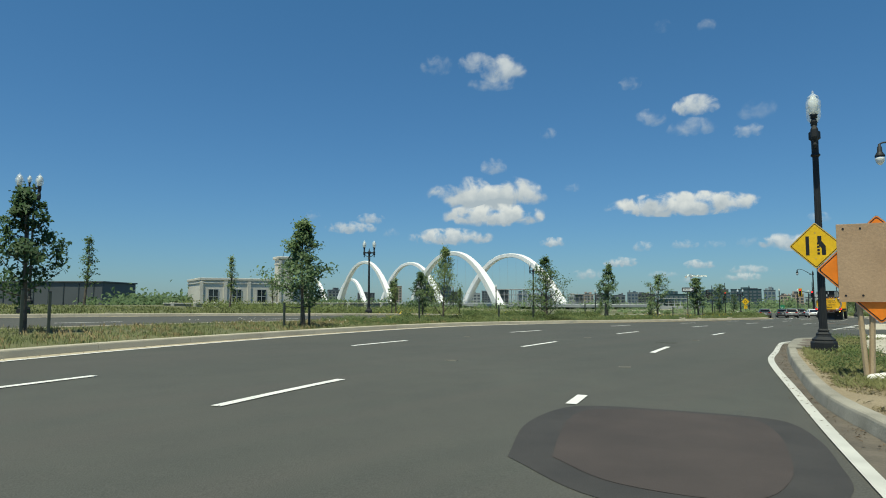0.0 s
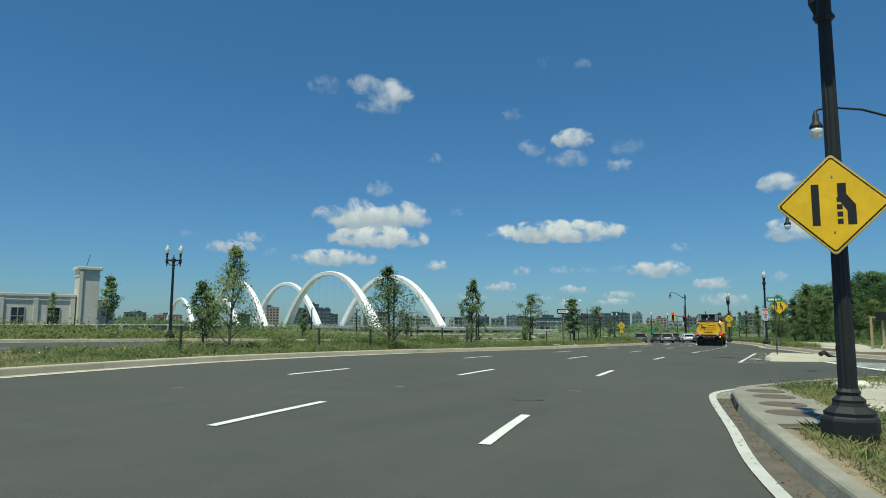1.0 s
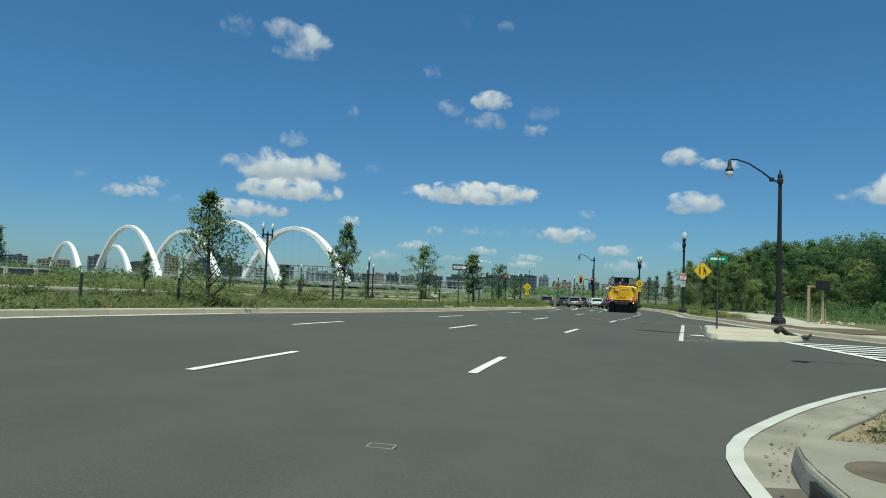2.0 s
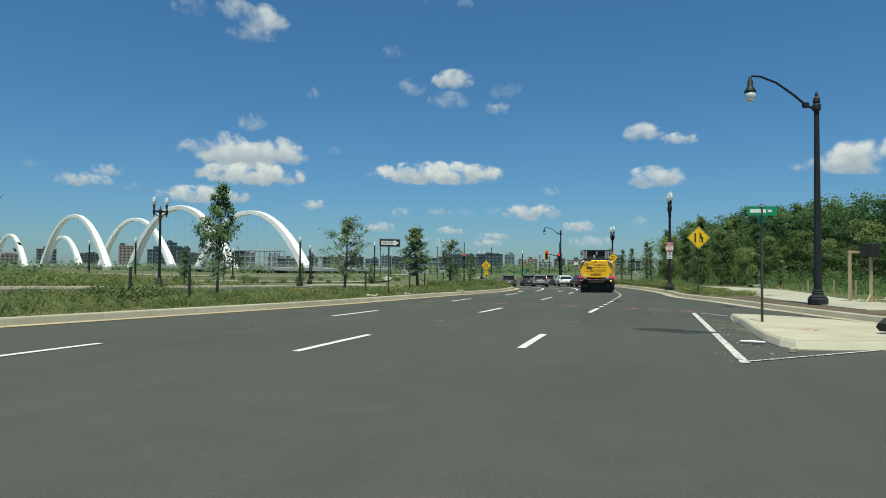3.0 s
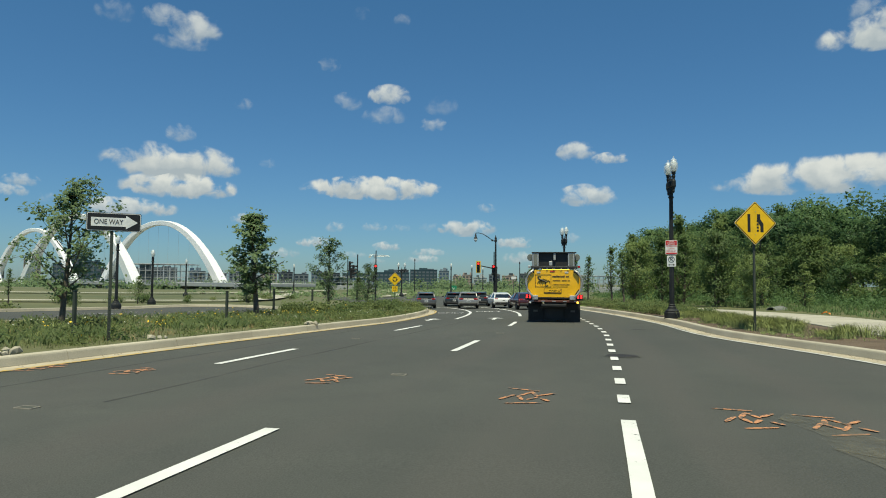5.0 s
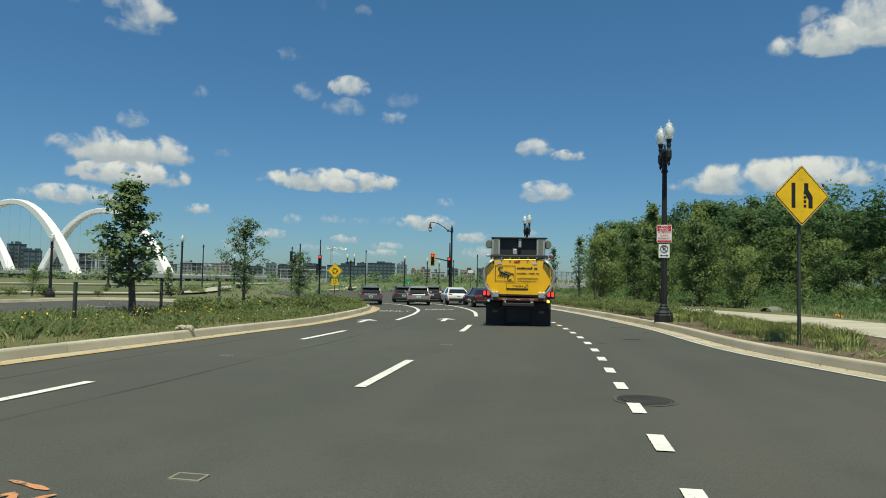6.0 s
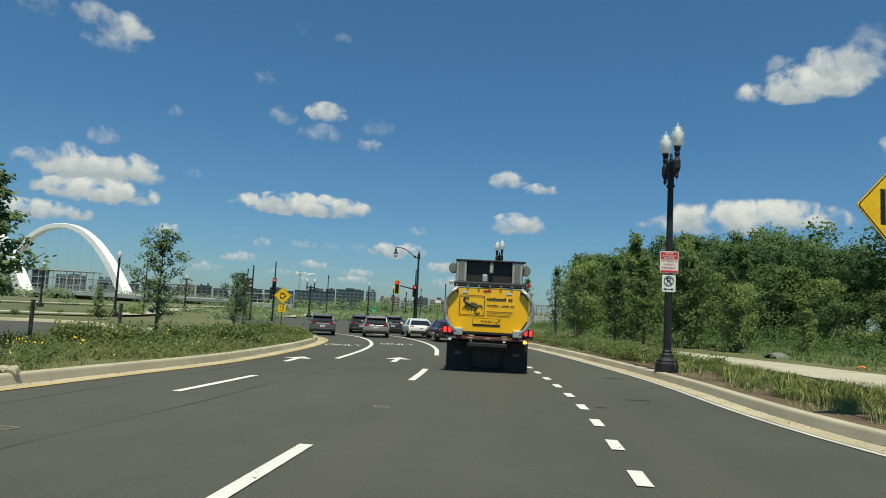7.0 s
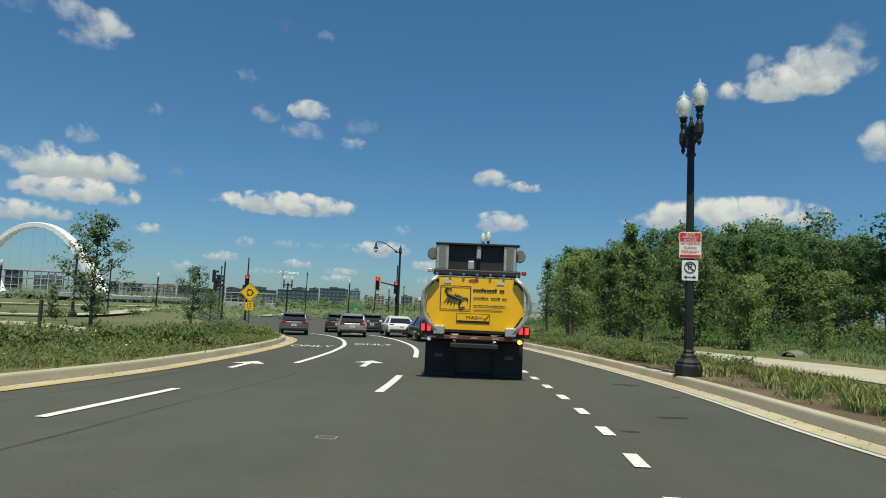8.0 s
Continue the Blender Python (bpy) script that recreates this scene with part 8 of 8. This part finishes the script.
def scrub(name, spots, h, leaf, material, label, seed, each=70):
    """Low rough growth: loose clumps of small leaves close to the ground."""
    rng = np.random.default_rng(seed)
    c = np.asarray(spots, float)
    s = rng.uniform(0.4, 1.2, len(c))
    pts = np.repeat(c, each, axis=0) + rng.normal(size=(len(c) * each, 3)) * np.repeat(np.stack([s * h * 0.7, s * h * 0.7, s * 0.0], 1), each, axis=0)
    pts[:, 2] += np.abs(rng.normal(size=len(pts))) * np.repeat(s, each) * h * 0.45
    ob = new(name, leaf_mesh(name, pts, leaf, material, rng, 0.6))
    return tagged(ob, label, "undergrowth", kind="stuff")


scrub("median_undergrowth", strip_spots(med_l, med_r, 260, 46, 0.10, 0.95, 0.56, 0.74, 0.12, 0.45), 0.34, 0.034, M["weed"], "loose green undergrowth in the median", 46)
scrub("median_undergrowth", strip_spots(med_l, med_r, 560, 47, 0.25, 0.96, 0.52, 0.90, 0.12, 0.42), 0.34, 0.034, M["weed"], "loose green undergrowth in the median", 47, 80)
scrub("median_undergrowth", strip_spots(med_l, med_r, 420, 48, 0.30, 0.97, 0.50, 1.0, 0.12, 0.45), 0.26, 0.030, M["leaf_light"], "pale green low herbs in the median", 48, 70)
scrub("median_undergrowth", strip_spots(med_l, med_r, 420, 41, 0.35, 0.96, 0.86, 0.985, 0.12, 0.38), 0.34, 0.034, M["weed"], "loose green undergrowth in the median", 41)
scrub("corner_weeds", off_slab(strip_spots(ck_a, ck_b, 150, 57, 0.15, 1.0, 0.42, 0.9, 0.14, 0.55)), 0.24, 0.020, M["weed"], "loose green and tawny weeds at the corner", 57, 110)
scrub("corner_weeds", off_slab(strip_spots(ck_a, ck_b, 50, 58, 0.15, 1.0, 0.42, 0.9, 0.14, 0.55)), 0.22, 0.018, M["grass_dry"], "tawny seed heads among the corner weeds", 58, 90)
park_far = [(x - 26, y + 42) for x, y in back_l]
scrub("park_scrub", strip_spots(park_far, back_l, 850, 42, 0.0, 0.97, 0.56, 1.0, 0.05, 0.5), 0.8, 0.11, M["weed"], "low scrub and saplings on the park lawn", 42, 60)
far_a2, far_b2 = [(x - 90, y + 110) for x, y in PARK_KERB[60:110]], [(x - 20, y + 26) for x, y in PARK_KERB[60:110]]
scrub("far_scrub", strip_spots(far_a2, far_b2, 1200, 44, 0.0, 1.0, 0.0, 1.0, 0.0, 0.42), 1.5, 0.28, M["leaf_street"], "scrub and saplings across the far park", 44, 34)
east_a, east_b = [(44 + 2.2 * k, 108 + 1.2 * k) for k in range(20)], [(30 + 4.5 * k, 165 + 0.4 * k) for k in range(20)]
scrub("east_scrub", strip_spots(east_a, east_b, 260, 45, 0.0, 1.0, 0.0, 1.0, 0.0, 0.5), 0.5, 0.14, M["leaf_street"], "scrub on the grassy bank beyond the junction", 45, 60)
scrub("wood_undergrowth", strip_spots(shifted(EDGE, -5.0), shifted(EDGE, 1.5), 760, 43, 0.0, 1.0, 0.0, 1.0, 0.1), 0.8, 0.08, M["leaf_forest"], "brambles and low growth at the woodland's foot", 43, 70)


def far_woods(name, count, near, far, b0, b1, tops, label, seed):
    """Clumps of trees on the low far bank, each a cloud of large leaf sprays."""
    rng = np.random.default_rng(seed)
    b, d = np.radians(rng.uniform(b0, b1, count)), rng.uniform(near, far, count)
    keep = np.array([noise.noise(Vector((q * 22, w * 0.02, seed))) > -0.08 for q, w in zip(b, d)])
    b, d = b[keep], d[keep]
    n, each = len(b), 110
    top = rng.uniform(tops[0], tops[1], n)
    w = rng.uniform(2.2, 4.6, n)
    c = np.stack([25 + d * np.sin(b), 50 + d * np.cos(b), (top - 7.5) / 2], 1)
    way = rng.normal(size=(n * each, 3))
    way /= np.linalg.norm(way, axis=1)[:, None]
    reach = rng.uniform(0.55, 1.05, (n * each, 1)) * (1 + 0.25 * np.sin(way[:, :1] * 5 + way[:, 1:2] * 4))
    size = np.repeat(np.stack([w, w, (top + 7.5) / 2], 1), each, axis=0)
    ob = new(name, leaf_mesh(name, np.repeat(c, each, axis=0) + way * reach * size, 0.62, M["leaf_street"], rng, 0.5, way * 0.7))
    tagged(ob, label, "woods", kind="stuff")


far_woods("far_woods", 520, 235, 420, -24, 24, (-1.2, 2.4), "belt of trees and bushes on the far river bank", 51)
far_woods("far_woods", 160, 230, 400, 24, 40, (0.0, 3.6), "belt of trees and bushes beyond the junction", 52)


def flowers(name, spots, material, label, seed, size=0.035):
    rng = np.random.default_rng(seed)
    c = np.repeat(np.asarray(spots, float), 7, axis=0)
    c += rng.normal(size=c.shape) * np.array([0.22, 0.22, 0.08])
    c[:, 2] += 0.26
    ob = new(name, leaf_mesh(name, c, size, material, rng, 1.5))
    return tagged(ob, label, "flowers", kind="stuff")


flowers("yellow_flowers", strip_spots(med_l, med_r, 26, 10, 0.05, 0.8, 0.50, 0.99, 0.12, 0.62), M["flower"], "yellow wildflowers in the median", 10)
for k, (x, y, n) in enumerate(((31.5, 72.6, 12), (29.0, 68.6, 7), (22.4, 61.2, 5), (17.5, 55.8, 6), (19.6, 57.6, 3), (-3.0, 44.0, 9), (24.4, 66.4, 4))):
    rng_f = random.Random(200 + k)
    flowers("flower_clump", [(x + rng_f.gauss(0, 0.7), y + rng_f.gauss(0, 0.5), gz(x, y) + 0.2) for _ in range(n)], M["flower"], "clump of yellow wildflowers in the median", 60 + k, 0.032)
flowers("white_flowers", strip_spots(med_l, med_r, 70, 11, 0.1, 0.95, 0.45, 1.0, 0.10, 0.6), M["flower_white"], "small white wildflowers in the median", 11, 0.025)


# ---------------------------------------------------------------- clouds, far behind everything
CLOUDS_A = [
    (-11.6, 7.5, 1.3, 0.8, 0.30),
    (-8.2, 6.5, 4.0, 1.1, 0.70),
    (-6.5, 7.3, 2.2, 1.0, 0.60),
    (-4.8, 6.1, 1.5, 0.8, 0.20),
    (-0.6, 20.5, 2.6, 1.7, 0.35),
    (0.6, 5.8, 6.6, 1.5, 0.85),
    (3.8, 9.7, 9.1, 2.9, 0.95),
    (4.4, 11.9, 2.1, 1.5, 0.50),
    (4.4, 7.7, 8.0, 2.0, 0.95),
    (2.9, 20.7, 2.8, 1.7, 0.55),
    (5.3, 20.2, 3.6, 2.3, 0.75),
    (4.4, 19.0, 3.8, 1.4, 0.38),
    (9.3, 14.6, 1.3, 1.0, 0.35),
    (9.6, 5.2, 2.2, 0.9, 0.70),
    (11.4, 9.9, 1.5, 0.8, 0.20),
    (12.6, 2.4, 2.7, 0.9, 0.55),
    (15.3, 3.4, 2.7, 0.9, 0.70),
    (16.3, 18.3, 1.7, 1.1, 0.30),
    (17.1, 4.7, 1.7, 0.9, 0.50),
    (17.9, 15.4, 2.3, 1.5, 0.40),
]
CLOUDS_B = [
    (18.6, 2.3, 2.3, 0.6, 0.40),
    (19.1, 22.5, 1.2, 1.1, 0.10),
    (20.3, 8.2, 10.5, 2.0, 0.95),
    (20.4, 4.8, 2.0, 0.8, 0.45),
    (20.7, 1.8, 1.6, 0.5, 0.40),
    (21.5, 3.1, 2.3, 0.8, 0.70),
    (21.6, 16.1, 3.2, 1.7, 0.80),
    (21.3, 14.4, 3.6, 1.5, 0.40),
    (22.6, 22.1, 1.4, 1.0, 0.20),
    (22.7, 4.7, 1.6, 0.7, 0.25),
    (24.7, 2.0, 2.9, 0.7, 0.60),
    (25.2, 2.6, 2.9, 0.8, 0.60),
    (25.3, 4.8, 1.8, 0.9, 0.25),
    (25.5, 13.7, 2.1, 1.2, 0.50),
    (26.2, 15.3, 2.6, 1.7, 0.25),
    (28.5, 4.8, 4.4, 1.5, 0.80),
    (30.2, 6.5, 1.6, 0.8, 0.45),
    (32.7, 3.5, 3.0, 1.1, 0.75),
    (33.5, 2.2, 3.8, 1.1, 0.60),
]
CLOUDS_C = [
    (37.4, 3.9, 1.6, 0.9, 0.40),
    (38.0, 11.3, 3.1, 1.7, 0.75),
    (38.8, 7.6, 4.6, 1.9, 0.80),
    (40.8, 10.6, 2.8, 1.0, 0.75),
    (56.8, 8.5, 13.7, 2.8, 0.95),
    (61.4, 18.3, 8.2, 2.6, 0.95),
    (62.8, 19.6, 5.4, 2.6, 0.85),
    (59.6, 19.9, 2.4, 1.5, 0.45),
    (65.0, 19.6, 4.6, 3.0, 0.80),
    (65.5, 20.9, 2.5, 2.7, 0.40),
    (68.1, 13.4, 3.7, 3.0, 0.85),
]


def cloud_material():
    m = bpy.data.materials.new("cloud")
    m.use_nodes = True
    nt = m.node_tree
    nt.nodes.clear()
    out = nt.nodes.new("ShaderNodeOutputMaterial")
    oi = nt.nodes.new("ShaderNodeObjectInfo")
    uv = nt.nodes.new("ShaderNodeUVMap")
    uv.uv_map = "UVMap"
    sep = nt.nodes.new("ShaderNodeSeparateXYZ")
    link(nt, uv.outputs[0], sep.inputs[0])

    def op(kind, a, b=None, clamp=False):
        n = nt.nodes.new("ShaderNodeMath")
        n.operation, n.use_clamp = kind, clamp
        for sock, v in zip(n.inputs, (a, b)):
            if v is None:
                continue
            if isinstance(v, (int, float)):
                sock.default_value = v
            else:
                link(nt, v, sock)
        return n.outputs[0]

    u = op("SUBTRACT", op("MULTIPLY", sep.outputs[0], 2.0), 1.0)
    v = op("SUBTRACT", op("MULTIPLY", sep.outputs[1], 2.0), 1.0)
    vdown = op("MULTIPLY", op("MINIMUM", op("ADD", v, 0.25), 0.0), 1.5)
    vup = op("MAXIMUM", op("ADD", v, 0.25), 0.0)
    rr = op("ADD", op("POWER", op("ABSOLUTE", u), 2.2), op("ADD", op("MULTIPLY", vdown, vdown), op("POWER", vup, 2.0)))
    fall = op("SUBTRACT", 1.0, rr)
    off = nt.nodes.new("ShaderNodeVectorMath")
    off.operation = "ADD"
    comb = nt.nodes.new("ShaderNodeCombineXYZ")
    link(nt, op("MULTIPLY", oi.outputs["Random"], 900.0), comb.inputs[0])
    link(nt, op("MULTIPLY", oi.outputs["Random"], 377.0), comb.inputs[1])
    grain = nt.nodes.new("ShaderNodeUVMap")
    grain.uv_map = "Grain"
    link(nt, grain.outputs[0], off.inputs[0])
    link(nt, comb.outputs[0], off.inputs[1])
    n1 = nt.nodes.new("ShaderNodeTexNoise")
    n1.inputs["Scale"].default_value, n1.inputs["Detail"].default_value, n1.inputs["Roughness"].default_value = 1.25, 6, 0.52
    n1.inputs["Distortion"].default_value = 0.3
    link(nt, off.outputs[0], n1.inputs["Vector"])
    n2 = nt.nodes.new("ShaderNodeTexNoise")
    n2.inputs["Scale"].default_value, n2.inputs["Detail"].default_value = 1.6, 4
    link(nt, off.outputs[0], n2.inputs["Vector"])
    body = op("ADD", op("MULTIPLY", fall, 0.76), op("MULTIPLY", op("SUBTRACT", n1.outputs[0], 0.5), op("SUBTRACT", 3.0, op("MULTIPLY", oi.outputs["Alpha"], 0.5))))
    # the object's own colour channel tells how solid the cloud is
    dens = oi.outputs["Alpha"]
    edge = nt.nodes.new("ShaderNodeMapRange")
    edge.interpolation_type = "SMOOTHSTEP"
    edge.inputs[1].default_value = 0.04
    link(nt, op("SUBTRACT", 1.95, op("MULTIPLY", dens, 1.32)), edge.inputs[2])
    link(nt, body, edge.inputs[0])
    rim = nt.nodes.new("ShaderNodeMapRange")
    rim.interpolation_type = "SMOOTHSTEP"
    rim.inputs[1].default_value, rim.inputs[2].default_value = 0.0, 0.25
    link(nt, fall, rim.inputs[0])
    alpha = op("MULTIPLY", op("MULTIPLY", edge.outputs[0], rim.outputs[0]), dens, True)
    shade = nt.nodes.new("ShaderNodeMapRange")
    shade.inputs[1].default_value, shade.inputs[2].default_value = -0.55, 0.35
    link(nt, op("ADD", v, op("MULTIPLY", op("SUBTRACT", n2.outputs[0], 0.5), 1.6)), shade.inputs[0])
    col = mixcol(nt, shade.outputs[0], (0.37, 0.435, 0.50), (0.66, 0.69, 0.70))
    em = nt.nodes.new("ShaderNodeEmission")
    link(nt, col, em.inputs[0])
    em.inputs[1].default_value = 1.0
    tr = nt.nodes.new("ShaderNodeBsdfTransparent")
    mx = nt.nodes.new("ShaderNodeMixShader")
    link(nt, alpha, mx.inputs[0])
    link(nt, tr.outputs[0], mx.inputs[1])
    link(nt, em.outputs[0], mx.inputs[2])
    link(nt, mx.outputs[0], out.inputs[0])
    return m


M["cloud"] = cloud_material()
HUB = Vector((20, 35, 1.4))
for az, el, w, h, solid in CLOUDS_A + CLOUDS_B + CLOUDS_C:
    d = 4300.0
    way = Vector((math.sin(radians(az)) * math.cos(radians(el)), math.cos(radians(az)) * math.cos(radians(el)), math.sin(radians(el))))
    grow = 1.22
    ww, hh = d * math.tan(radians(w)) * grow, d * math.tan(radians(h)) * (grow + 0.12)
    me = bpy.data.meshes.new("cloud")
    me.from_pydata([(-ww / 2, -hh / 2, 0), (ww / 2, -hh / 2, 0), (ww / 2, hh / 2, 0), (-ww / 2, hh / 2, 0)], [], [(0, 1, 2, 3)])
    lay = me.uv_layers.new(name="UVMap")
    for k, c in enumerate(((0, 0), (1, 0), (1, 1), (0, 1))):
        lay.data[k].uv = c
    lay = me.uv_layers.new(name="Grain")
    for k, c in enumerate(((-1, -1), (1, -1), (1, 1), (-1, 1))):
        lay.data[k].uv = (c[0] * 0.75 * ww / hh, c[1] * 0.75)
    me.materials.append(M["cloud"])
    ob = new("cloud", me)
    ob.matrix_basis = look(HUB + way * d, HUB + way * 2 * d)
    ob.color = (1, 1, 1, min(1.0, solid + 0.05))
    ob.visible_shadow = False
    tagged(ob, "small white fair-weather cloud in the blue sky" if solid > 0.5 else "thin wisp of white cloud in the blue sky", "cloud", "clouds", "structure")
